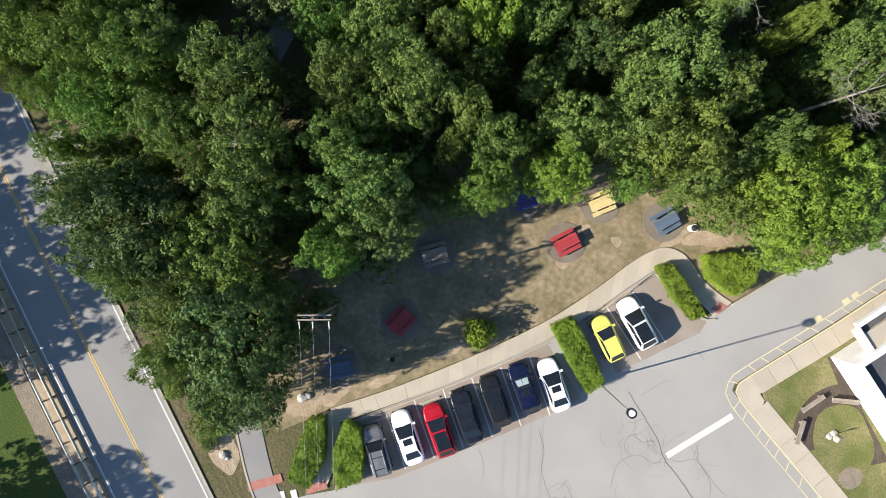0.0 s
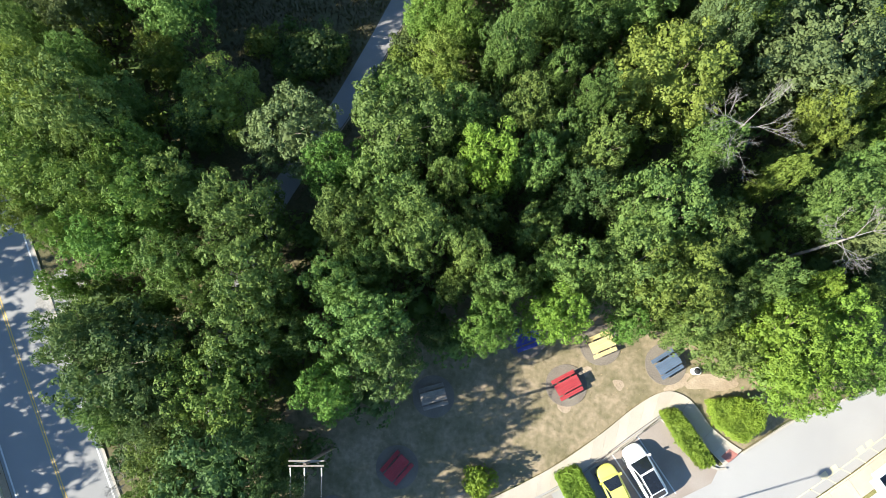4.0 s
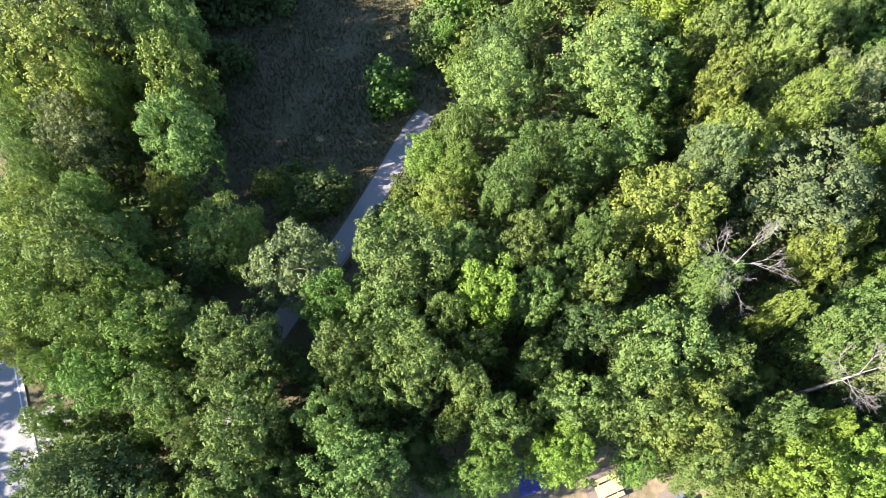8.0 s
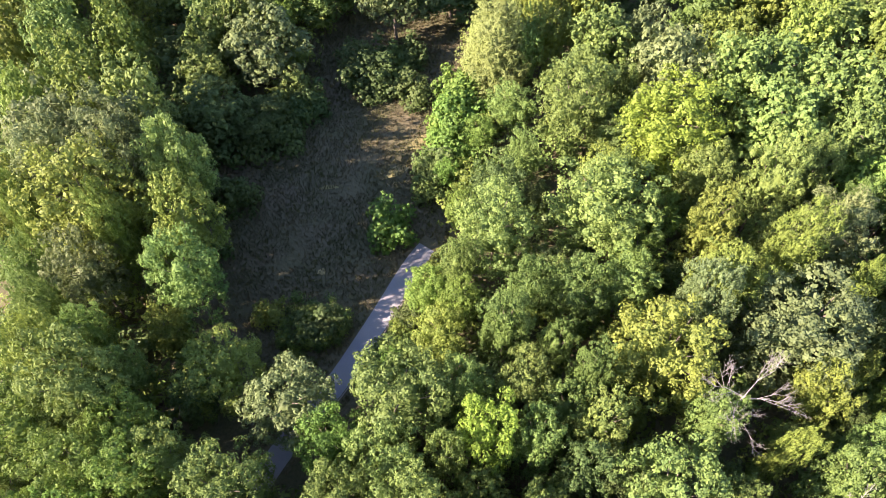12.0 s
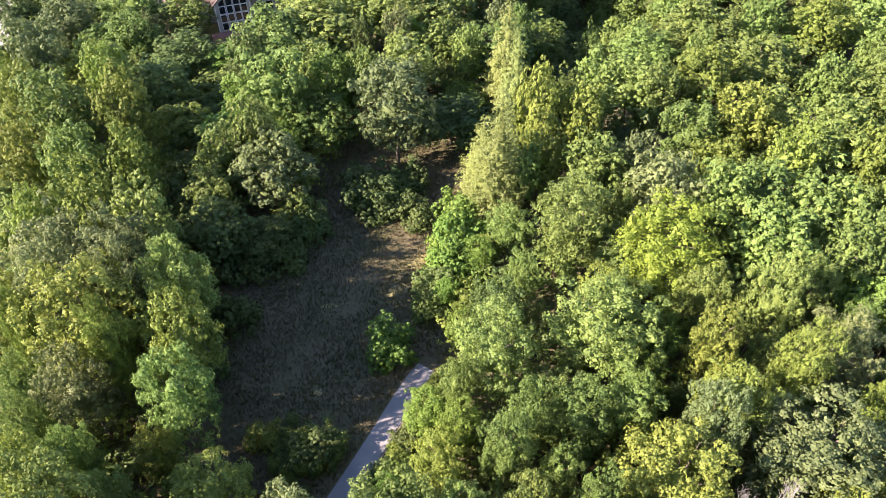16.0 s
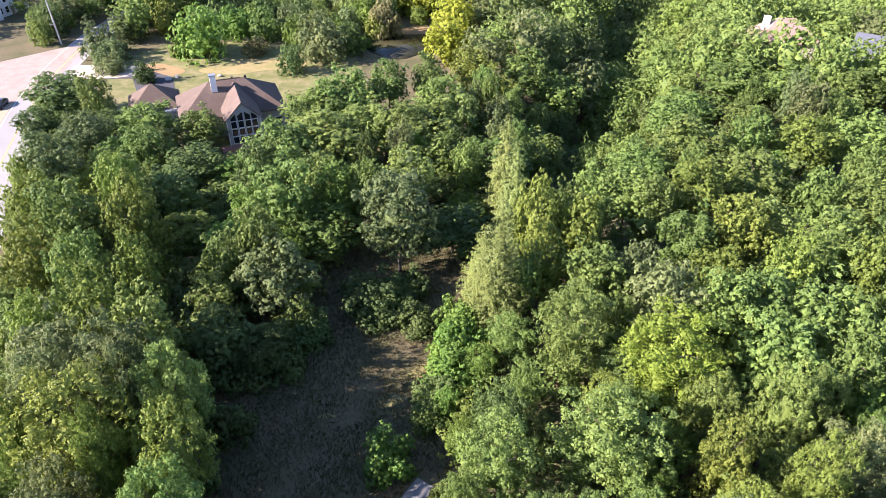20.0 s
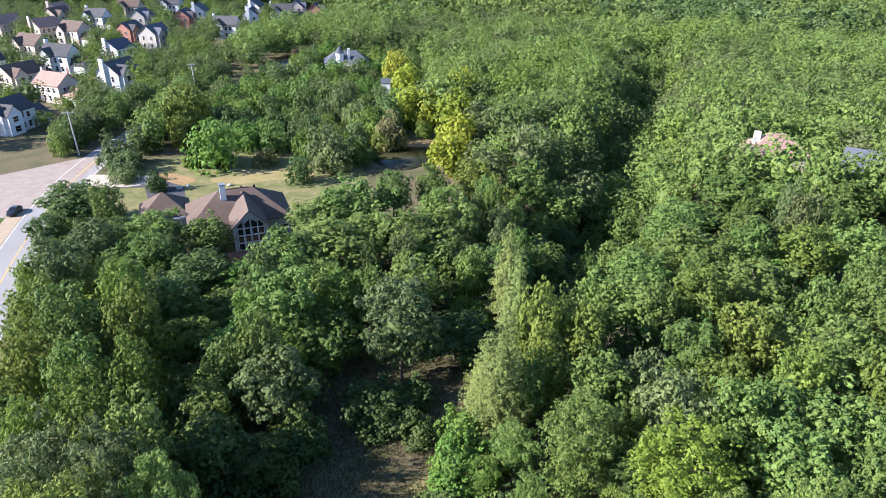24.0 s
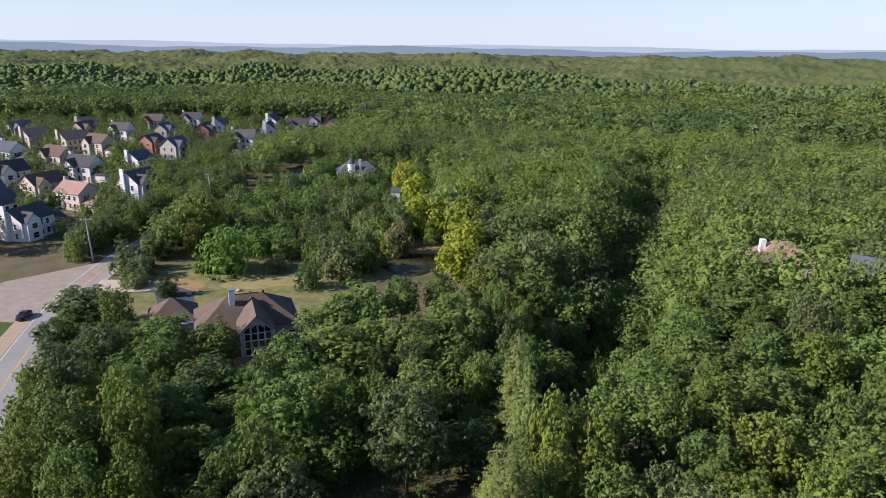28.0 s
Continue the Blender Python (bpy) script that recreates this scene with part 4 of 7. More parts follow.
TREES += [("oak", p) for p in ((9.6, 8.6, 2.3, 13), (0.8, 7.4, 2.1, 12), (-5.6, 9.1, 1.9, 12), (-23.5, -2.1, 2.4, 11.2), (-20, -5.3, 3.6, 13.2), (-20.8, -8.8, 2.9, 12.2), (-17.6, -13.3, 2.9, 11.7), (-20.5, 9.1, 2.8, 12), (-22.6, 5.9, 2.4, 10), (-17.8, 6.1, 2.8, 13), (-13.9, 7.2, 3.8, 14.5), (-14.7, 3.2, 3.6, 13), (-11, 3.6, 3.6, 13.5), (-7.8, 7.2, 3.8, 14.5), (-7.2, 11.9, 3.5, 14), (-5.8, 4, 3.1, 13), (-1.7, 10.6, 3.9, 14), (2.1, 9.4, 2.3, 13), (7.5, 11.4, 3.2, 14), (4.1, 7.3, 3, 13), (6.6, 7.7, 2.1, 13), (14, 8.4, 3.2, 14),)]
TREES += [("oak", p) for p in ((18.2, 4.1, 2.1, 12), (20.8, 11.1, 2.6, 13), (24, 7.4, 2.6, 12), (22.3, 2.1, 2.6, 10), (32.8, 6.6, 2.1, 11),)]
TREES += [("dark", p) for p in ((13.6, 13.7, 2.2, 11), (10.9, 14, 2.2, 12), (19, 12.2, 1.9, 12), (34.1, 19.6, 2.5, 12),)]
TREES += [("dark", p) for p in ((-23.1, 1.3, 4.5, 13.7), (-28, 0.1, 3, 12.2), (-25.7, 3.4, 2.6, 13.2), (-20.5, -1.6, 2.9, 12.7), (-15.9, -6.6, 4.5, 13.2), (-15.4, -10.9, 3.4, 12.2), (-11.8, -7.2, 2.9, 12.2), (-13.1, -3.8, 3.6, 12.7), (-4.2, 1.7, 2.7, 11), (21.7, 5.7, 3.2, 12),)]
TREES += [("lime", p) for p in ((-16.3, -0.4, 3.6, 13.2), (17.2, 7.2, 3.2, 14),)]
TREES += [("lime", p) for p in ((-31.7, 17.4, 3.6, 13), (-30.8, 22.4, 2.8, 16.2), (-34.7, 14.3, 2.3, 8), (-18.2, 22.9, 3.6, 10), (-23.9, 26.9, 3.4, 16.2), (-31.3, 36.2, 4.7, 17.5), (-28.4, 34, 2.9, 15), (-23.1, 35.8, 3.4, 16.2), (-26, 44.9, 3.1, 12.5), (-37.1, 36.2, 2.5, 15),)]
TREES += [("grey", p) for p in ((-12.1, 19.8, 3.6, 11), (-35.2, 40.4, 3.4, 17.5), (-29.4, 40.4, 2.9, 17.5), (-31.5, 43.9, 4.1, 16.2), (-37.2, 44.6, 3.8, 16.2),)]
TREES += [("bright", p) for p in ((3.4, 16.7, 2.6, 14),)]
TREES += [("bright", p) for p in ((8.6, 5, 2.4, 11), (25.2, 3.7, 3, 12), (29.4, 4.1, 3.1, 11), (27.5, 0, 2.8, 9), (28.4, 7, 2.1, 12),)]
TREES += [("lime", p) for p in ((25.9, 15.4, 1.9, 12), (30.6, 20.8, 2.3, 11), (34.6, 22.7, 2, 13), (18.2, 23.3, 4.7, 14), (24.6, 30.3, 3.1, 13), (-0, 26.9, 2.4, 8), (24.7, 36.1, 3.3, 13), (31.1, 33, 2.3, 13), (37.3, 30.6, 2, 13),)]
TREES += [("grey", p) for p in ((32.3, 11.2, 2.6, 13),)]
TREES += [("grey", p) for p in ((30.2, 25.8, 5.5, 14), (22, 27.7, 3, 13), (35.9, 35.5, 3.1, 13),)]
TREES += [("fresh", p) for p in ((1.8, 29.6, 3.1, 12),)]
TREES += [("bright", p) for p in ((23.1, 48.2, 5.4, 14),)]
TREES += [("lime", p) for p in ((16.7, 45.8, 3.1, 13), (18, 72.6, 3.1, 14), (36.9, 82.3, 4.5, 14), (38.8, 72.1, 3.7, 14), (58.3, 97.6, 4.6, 14), (41.8, 63.6, 3.4, 14), (52.1, 63.9, 3.1, 14), (33.4, 64.3, 3.1, 13),)]
TREES += [("oak", p) for p in ((14, 53, 4.7, 14), (34.7, 48.6, 4.3, 13.5), (41.4, 54.1, 4.4, 14), (36.1, 56.6, 4.5, 14), (31.1, 55.7, 3.6, 14), (42.1, 47.5, 3.1, 14), (22.5, 84.9, 3.7, 12), (17.2, 107.9, 4.5, 12), (16.7, 135, 5.4, 13), (23.9, 135.3, 5.4, 13), (32.3, 148.7, 5.2, 12), (14.8, 158.5, 6.1, 13), (24.2, 168.3, 5.7, 13), (48, 185.6, 6.2, 13), (39.1, 134, 5.3, 14), (31.5, 110.3, 4.6, 14), (50.6, 145.4, 5.7, 14), (45.2, 118.7, 5.4, 14), (31.8, 94.7, 4.5, 14), (41.3, 99.1, 4.7, 14), (58.3, 128.2, 5.1, 14), (53.2, 108.6, 5, 14),)]
TREES += [("oak", p) for p in ((67.2, 122.4, 5, 14), (47.1, 87.7, 4.7, 14), (29.9, 80.1, 4, 13), (26.2, 81.6, 3.7, 13), (32.1, 71.6, 3.7, 13), (53.4, 81.2, 4, 14), (67.7, 97.9, 4.6, 14), (77, 119.9, 4.9, 14), (44.5, 74.6, 3.4, 13), (49.6, 68.5, 3.9, 14), (59.9, 79.8, 3.2, 14), (20.3, 57.5, 2.2, 12), (59.6, 153.9, 5.3, 14),)]
TREES += [("grey", p) for p in ((24.6, 57, 4.2, 14.5),)]
TREES += [("oak", p) for p in ((8.5, 47.1, 3.7, 12), (-22.9, 66.8, 3.1, 15), (-11.3, 82, 3.5, 14), (-19, 86.6, 4.9, 14), (-5.2, 87.2, 4.1, 15), (-22.9, 78.6, 4.5, 16.2), (10.1, 63.4, 2.7, 11), (-21.4, 99.2, 6.6, 14), (-13.7, 106.2, 6.4, 14), (-5.7, 104.2, 5.3, 14), (-19.3, 118, 4.8, 13), (-11.2, 124.2, 5, 13), (-3.4, 127.6, 5.1, 13), (-23.9, 113.8, 5.2, 13), (1.1, 110.8, 5.1, 13), (-1, 115.9, 4.2, 13),)]
TREES += [("fresh", p) for p in ((4.2, 52.4, 3.3, 9), (0.5, 47.8, 2.7, 6), (-15.2, 81.6, 3.5, 13),)]
TREES += [("grey", p) for p in ((-20.7, 63.6, 4.2, 11.5), (-6.1, 73.8, 5.9, 15), (8.8, 177.9, 6.8, 13),)]
TREES += [("oak", p) for p in ((-26.9, 66.3, 3.1, 12.5), (-27.6, 60.8, 3, 10.6), (-31, 50.4, 3.5, 16.2), (-41.7, 59.8, 3.8, 16.2), (-47.9, 70, 3.9, 16.2), (-53.7, 109.7, 5.3, 10), (-44.6, 110, 4.9, 10), (-49.4, 98.5, 5.2, 10), (-54.5, 99.4, 4.3, 10), (-26.1, 94.8, 4.5, 14),)]
TREES += [("dark", p) for p in ((-25, 54.3, 3.5, 8.8), (-75.1, 121.8, 6.7, 9.5), (-74.2, 110.3, 4.1, 8), (-40.5, 93.7, 5, 8.5), (-39.8, 81.4, 4.5, 11.2), (-32.1, 78.3, 4, 10), (-27.8, 86.9, 3, 13.8),)]
TREES += [("dark", p) for p in ((-20.2, 54.3, 2.9, 6.5), (1.3, 78.6, 4.3, 12),)]
TREES += [("lime", p) for p in ((-36.8, 52, 3.6, 16.2), (-41.9, 50.2, 3.5, 16.2), (-35.7, 60.9, 3.9, 16.2), (-49.3, 62.9, 3.3, 15), (-44.6, 78.2, 4.7, 16.2), (-39.6, 70.2, 3.5, 16.2), (-54.2, 73.9, 3.6, 15), (-50, 85.4, 4.6, 13.8), (-60.6, 82.5, 2.9, 13.8),)]
TREES += [("grey", p) for p in ((-57, 84.1, 3.9, 16.2), (-61.1, 101.3, 5, 10),)]
TREES += [("lime", p) for p in ((12.1, 72.8, 3.6, 15), (12.3, 66.1, 3.1, 13), (5.9, 133, 4.7, 12),)]
TREES += [("dark", p) for p in ((19.1, 96.8, 4, 12), (36.6, 181.9, 6.1, 12), (24.7, 116.3, 4.3, 10),)]
placed = []
for kind, (x, y, R, height) in TREES:
    plant(x, y, R, kind, "near" if math.hypot(x, y) < 58 else "mid", height - max(0.0, float(ground_z(x, y))))
    placed.append((x, y, R))

# the conifers by the meadow
CON = array_mesh("crown", *conifer_crown(3, 3.4, 1.2, 18.0, 24))
CON.materials.append(M["pine"])
first = None
for x, y, s, h in ((9.2, 88.0, 1.05, 1.06), (9.3, 75.5, 0.95, 1.06), (6.6, 62.6, 1.1, 1.04), (5.0, 66.5, 0.8, 0.7)):
    placed.append((x, y, 3.4))
    m = Matrix.Translation((x, y, float(ground_z(x, y)))) @ Matrix.Rotation(x * 3, 4, "Z") @ Matrix.Diagonal((s, s, h, 1))
    if first is None:
        first = thing("conifer", TREE_LABEL["pine"], "tree", m, "conifers by the meadow")
        part("trunk", tube((0, 0, -0.3), (0, 0, 16), 0.25, 0.05, 7), "bark", first)
        part("crown", CON, None, first)
    else:
        copy_thing(first, m)

# where no tree grows
CLEAR = [
    [(-24, -26), (-19, -16), (-13, -13), (-8, -3), (0, 2.5), (8, 6), (14, 6.5), (20, 4.5), (27, -0.5), (38, 2.5), (60, 9), (60, -60), (-24, -60)],
    MEADOW,
    [(-84, 162), (-74, 124), (-60, 112), (-47, 103), (-36, 105), (-22, 120), (-22, 140), (-30, 165), (-50, 172), (-75, 172)],
    [(66, 136), (82, 132), (98, 132), (100, 150), (68, 160)],
    [(-26, 128), (7, 128), (11, 172), (8, 190), (-24, 186), (-30, 158)],
    [(-26, 160), (-18, 150), (0, 156), (8, 172), (2, 190), (-10, 196), (-24, 186)],
]
ROAD_Y = np.array([p[1] for p in ROAD])
ROAD_X = np.array([p[0] for p in ROAD])
TRAIL_A = np.array(TRAIL)
# breaks in the canopy through which the ground shows
GAPS = [
    [(-27, 53), (-22.8, 53.1), (-18, 56.9), (-16, 62.1), (-15, 71.3), (-13.8, 74.8), (3, 76.1), (3.7, 69.1), (0.6, 61.2), (0.3, 57.2), (-2.6, 49.8), (-2.6, 45.6), (-2.3, 38), (-5.0, 32), (-9.6, 24.2), (-10.8, 26.5), (-18, 28.6), (-22.7, 31), (-24.8, 39.6), (-26.3, 52)],
    [(-20.5, 19.6), (-20.5, 22.0), (-19.0, 22.3), (-17.1, 20.6), (-12.4, 18.5), (-15.4, 17.9), (-18.5, 18.7)],
]
GAP_EDGE = np.concatenate([np.stack([np.linspace(g[i - 1][j], g[i][j], 16) for j in (0, 1)], 1) for g in GAPS for i in range(len(g))])


def road_x(y):
    return float(np.interp(y, ROAD_Y, ROAD_X))


def open_ground(x, y, R):
    if x < road_x(y) + 4.8 + R + (9.0 if 40 < y < 128 else 3.0) and y < 215:
        return True
    if np.min(np.hypot(TRAIL_A[:, 0] - x, TRAIL_A[:, 1] - y)) < 1.3 + (0.95 if 18 < y < 42 else 0.0) * R:
        return True
    for z in (3.0, 7.0, 11.0):
        k = EYE / (EYE - z)
        if any(inside(k * x, k * y, p) for p in GAPS) or np.min(np.hypot(GAP_EDGE[:, 0] - k * x, GAP_EDGE[:, 1] - k * y)) < 0.92 * R * k:
            return True
    return any(inside(x, y, p) for p in CLEAR)


def scatter(rng, x0, x1, y0, y1, gap, tries, rmin, rmax, test):
    """Places at least a gap apart, by dart throwing."""
    cells, out = {}, []
    for px, py, pr in placed:
        cells.setdefault((int(px // 8), int(py // 8)), []).append((px, py, pr))
    for _ in range(tries):
        x, y = rng.uniform(x0, x1), rng.uniform(y0, y1)
        R = rng.uniform(rmin, rmax)
        if not test(x, y, R):
            continue
        cx, cy = int(x // 8), int(y // 8)
        if any(math.hypot(x - q[0], y - q[1]) < gap * (R + q[2]) for i in (-1, 0, 1) for j in (-1, 0, 1) for q in cells.get((cx + i, cy + j), ())):
            continue
        cells.setdefault((cx, cy), []).append((x, y, R))
        placed.append((x, y, R))
        out.append((x, y, R))
    return out


def in_view(x, y, reach):
    """The wedge that the place is laid out in, with a margin."""
    return abs(x) < 26 + 0.72 * max(y, 0) + 6 and math.hypot(x, y) < reach


KINDS = ["oak"] * 12 + ["dark"] * 3 + ["grey"] * 3 + ["lime"] * 2
fill = random.Random(5)
TALL = np.array([p for p in placed])
fills = scatter(fill, -112, 112, -16, 134, 0.6, 14000, 2.4, 4.4, lambda x, y, R: in_view(x, y, 140) and not open_ground(x, y, R))
for x, y, R in fills:
    away = np.hypot(TALL[:, 0] - x, TALL[:, 1] - y)
    if (y > 55 and x > -15 and np.min(away - 0.75 * (TALL[:, 2] + R)) < 0) or (-50 < x < -30 and y > 97):
        continue
    side = ["oak"] * 3 + ["lime"] * 5 + ["grey"] * 2 + ["fresh"] * 4 if x < -17 and 0 < y < 95 else KINDS
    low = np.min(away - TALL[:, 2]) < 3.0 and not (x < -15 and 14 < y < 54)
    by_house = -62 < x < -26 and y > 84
    # Low fills lean to dark leaves, putting the shade between crowns into colour.
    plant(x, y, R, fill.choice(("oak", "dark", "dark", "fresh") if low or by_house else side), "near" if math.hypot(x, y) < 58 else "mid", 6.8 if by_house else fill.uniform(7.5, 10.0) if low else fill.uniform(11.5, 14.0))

# saplings and shrubs that close the wood below the crowns
under = random.Random(31)
low_protos = [broad_crown(340 + k, 4.0, 0.6, 8.5, 14, 50, 6, 0.6, 0.7) for k in range(4)]
keep_placed = list(placed)
placed.clear()
brush = scatter(under, -60, 60, -14, 80, 0.75, 5000, 1.6, 2.6, lambda x, y, R: in_view(x, y, 85) and not open_ground(x, y, R))
placed.extend(keep_placed)
UNDER = brush
low = random.Random(8)
for _ in range(420):
    y = low.uniform(14, 130)
    x = road_x(y) + low.uniform(6.2, 17)
    if not any(inside(x, y, p) for p in CLEAR):
        UNDER.append((x, y, low.uniform(1.2, 2.3)))
for _ in range(110):
    UNDER.append((low.uniform(-41, -26), low.uniform(68, 103), low.uniform(1.0, 2.0)))
for _ in range(60):
    UNDER.append((low.uniform(66, 96), low.uniform(130, 144), low.uniform(2.2, 2.69)))
for _ in range(70):
    UNDER.append((low.uniform(-15.5, -9), low.uniform(24, 33), low.uniform(0.35, 0.7)))
UNDER = [u for u in UNDER if np.min(np.hypot(TRAIL_A[:, 0] - u[0], TRAIL_A[:, 1] - u[1])) > 1.2 + 0.8 * u[2]]

# farther woods, joined
def joined(name, spots, protos, material, label, rng, low=1.0):
    vs, qs, ts, off = [], [], [], 0
    for x, y, R in spots:
        v, q, t = protos[rng.randrange(len(protos))]
        s, a = R / 4.0, rng.uniform(0, 6.28)
        c, d = math.cos(a) * s, math.sin(a) * s
        h = (0.5 + 0.5 * s) if R > 2.7 else (0.1 + 0.75 * s)
        h *= rng.uniform(0.8, 1.2) * low
        w = np.stack([v[:, 0] * c - v[:, 1] * d + x, v[:, 0] * d + v[:, 1] * c + y, v[:, 2] * h + float(ground_z(x, y))], 1)
        vs.append(w)
        qs.append(q + off)
        ts.append(t + off)
        off += len(v)
    me = array_mesh(name, np.concatenate(vs), np.concatenate(qs), np.concatenate(ts))
    return tagged(part(name, me, material), label, "woods", kind="stuff")


far_protos = [broad_crown(300 + k, 4.4, 2.4, 13.5, 17, 120, 6, 0.52, 0.6, 0.14) for k in range(6)]
lump_protos = []
for k in range(8):
    g = np.random.default_rng(k)
    lv, lf = [], []
    for j in range(3):
        a, rr = 2.1 * j + g.uniform(-0.4, 0.4), 0.0 if j == 0 else g.uniform(1.6, 2.8)
        keepf = ICO1[1][ICO1[0][ICO1[1]].mean(1)[:, 2] > -0.4]
        lf.append(keepf + len(ICO1[0]) * j)
        lv.append(ICO1[0] * (1 + 0.22 * g.normal(size=(len(ICO1[0]), 1))) * g.uniform(2.0, 3.2) + np.array([rr * math.cos(a), rr * math.sin(a), 10.6 if j == 0 else g.uniform(7.6, 9.8)]))
    lump_protos.append((np.concatenate(lv), np.zeros((0, 4), int), np.concatenate(lf)))


def suburb(x, y):
    return inside(x, y, [(-60, 205), (-88, 200), (-100, 175), (-150, 160), (-330, 200), (-330, 440), (-230, 470), (-75, 475), (-62, 400), (-95, 300)])


midw = random.Random(9)
spots = scatter(midw, -290, 290, 100, 400, 0.66, 40000, 3.4, 5.4, lambda x, y, R: math.hypot(x, y) > 138 and in_view(x, y, 390) and not open_ground(x, y, R) and not suburb(x, y) and not (-80 < x < -8 and y < 305))
groups = {}
for s in spots:
    w = math.sin(s[0] / 31 + 1.3) * math.cos(s[1] / 37) + 0.6 * math.sin(s[0] / 13 - s[1] / 17)
    k = midw.choice(KINDS) if midw.random() < 0.4 else "lime" if w > 1.05 else "grey" if w < -0.95 else "oak" if w > -0.3 else "dark"
    groups.setdefault(k, []).append(s)
for k, sp in groups.items():
    joined("mid_woods", sp, far_protos, k, "mixed green deciduous woods beyond the meadow", midw)
for k in ("oak", "dark", "lime"):
    joined("undergrowth", [b for i, b in enumerate(UNDER) if ("oak", "dark", "lime")[i % 3] == k], low_protos, k, "leafy saplings and undergrowth below the trees", midw)

half_protos = [broad_crown(320 + k, 4.6, 4.0, 13.5, 9, 24, 4, 1.25, 1.1, 0.16) for k in range(6)]
for inner, outer, protos, label in ((384.0, 680.0, half_protos, "green canopy of deciduous woods beyond the suburb"), (680.0, 1150.0, lump_protos, "distant green canopy of deciduous woods")):
    lumps = {}
    for _ in range(int(0.72 * (outer ** 2 - inner ** 2) / 44.0)):
        rr, aa = math.sqrt(midw.uniform(inner ** 2, outer ** 2)), radians(midw.uniform(-41, 41))
        x, y = rr * math.sin(aa), rr * math.cos(aa)
        if not suburb(x, y) and math.hypot(x + 660, y - 690) > 45:
            w = math.sin(x / 47 + 1.3) * math.cos(y / 61) + 0.6 * math.sin(x / 23 - y / 29)
            lumps.setdefault("oak" if w + midw.uniform(-1, 1) > 0 else "dark" if midw.random() < 0.8 else "grey", []).append((x, y, midw.uniform(3.4, 6.2)))
    for k, sp in lumps.items():
        joined("far_woods", sp, protos, k, label, midw)


def ridge_canopy():
    rs = [1140.0]
    while rs[-1] < 3300:
        rs.append(rs[-1] + 5.0 + (rs[-1] - 1140) * 0.009)
    az = np.radians(np.arange(-41, 41.01, 0.22))
    rng = np.random.default_rng(4)
    V = []
    for rr in rs:
        x, y = rr * np.sin(az), rr * np.cos(az)
        V.append(np.stack([x, y, ground_z(x, y) + 11.0 + rng.uniform(-5.0, 4.0, len(az)) + 2.5 * np.sin(x / 37.0) * np.cos(y / 51.0)], 1))
    n, m = len(rs), len(az)
    i, j = np.meshgrid(np.arange(n - 1), np.arange(m - 1), indexing="ij")
    k = (i * m + j).ravel()
    return array_mesh("ridge_woods", np.concatenate(V), np.stack([k, k + 1, k + m + 1, k + m], 1))


tagged(part("ridge_woods", ridge_canopy(), "grey"), "distant wooded ridges towards the horizon", "woods", kind="stuff")


# ---- hedges and shrubs ----
def hedge(outline, h, seed, count, size=0.2):
    """A clipped hedge: leaves over an uneven body with rounded top."""
    rng = np.random.default_rng(seed)
    cx, cy = sum(p[0] for p in outline) / len(outline), sum(p[1] for p in outline) / len(outline)
    xs, ys = [p[0] for p in outline], [p[1] for p in outline]
    P, N = [], []
    n = len(outline)
    per = [math.hypot(outline[(i + 1) % n][0] - outline[i][0], outline[(i + 1) % n][1] - outline[i][1]) for i in range(n)]
    while len(P) < count:
        if rng.random() < 0.6:
            x, y = rng.uniform(min(xs), max(xs)), rng.uniform(min(ys), max(ys))
            if not inside(x, y, outline):
                continue
            P.append((x, y, h + 0.16 * math.sin(2.1 * x + seed) * math.cos(2.6 * y) + rng.normal() * 0.07))
            N.append((0.35 * rng.normal(), 0.35 * rng.normal(), 1))
        else:
            i = rng.choice(n, p=np.array(per) / sum(per))
            t = rng.random()
            a, b = outline[i], outline[(i + 1) % n]
            x, y = a[0] + (b[0] - a[0]) * t, a[1] + (b[1] - a[1]) * t
            z = rng.uniform(0.1, h)
            o = Vector((x - cx, y - cy)).normalized() * (0.08 * rng.normal() + 0.06 - 0.15 * max(0, z / h - 0.7))
            P.append((x + o.x, y + o.y, z))
            N.append((o.x * 8 + 0.4 * rng.normal() + (x - cx) * 0.4, (y - cy) * 0.4 + 0.4 * rng.normal(), 0.5))
    P = np.array(P)
    ctr = np.array([cx, cy, 0.0])
    V, Q = leaf_cards(rng, P - ctr, unit(np.array(N, float)), size, 4, size * 0.6)
    k = len(V)
    low = [(cx + (x - cx) * 0.93 - cx, cy + (y - cy) * 0.93 - cy, 0.0) for x, y in outline]
    top = [(p[0] * 0.97, p[1] * 0.97, h * 0.9) for p in low]
    V = np.concatenate([V, low, top])
    side = [(k + i, k + (i + 1) % n, k + n + (i + 1) % n, k + n + i) for i in range(n)]
    tri = [(k + n, k + n + i, k + n + i + 1) for i in range(1, n - 1)]
    return array_mesh("leaves", V, np.concatenate([Q, np.array(side)]), np.array(tri)), (cx, cy)


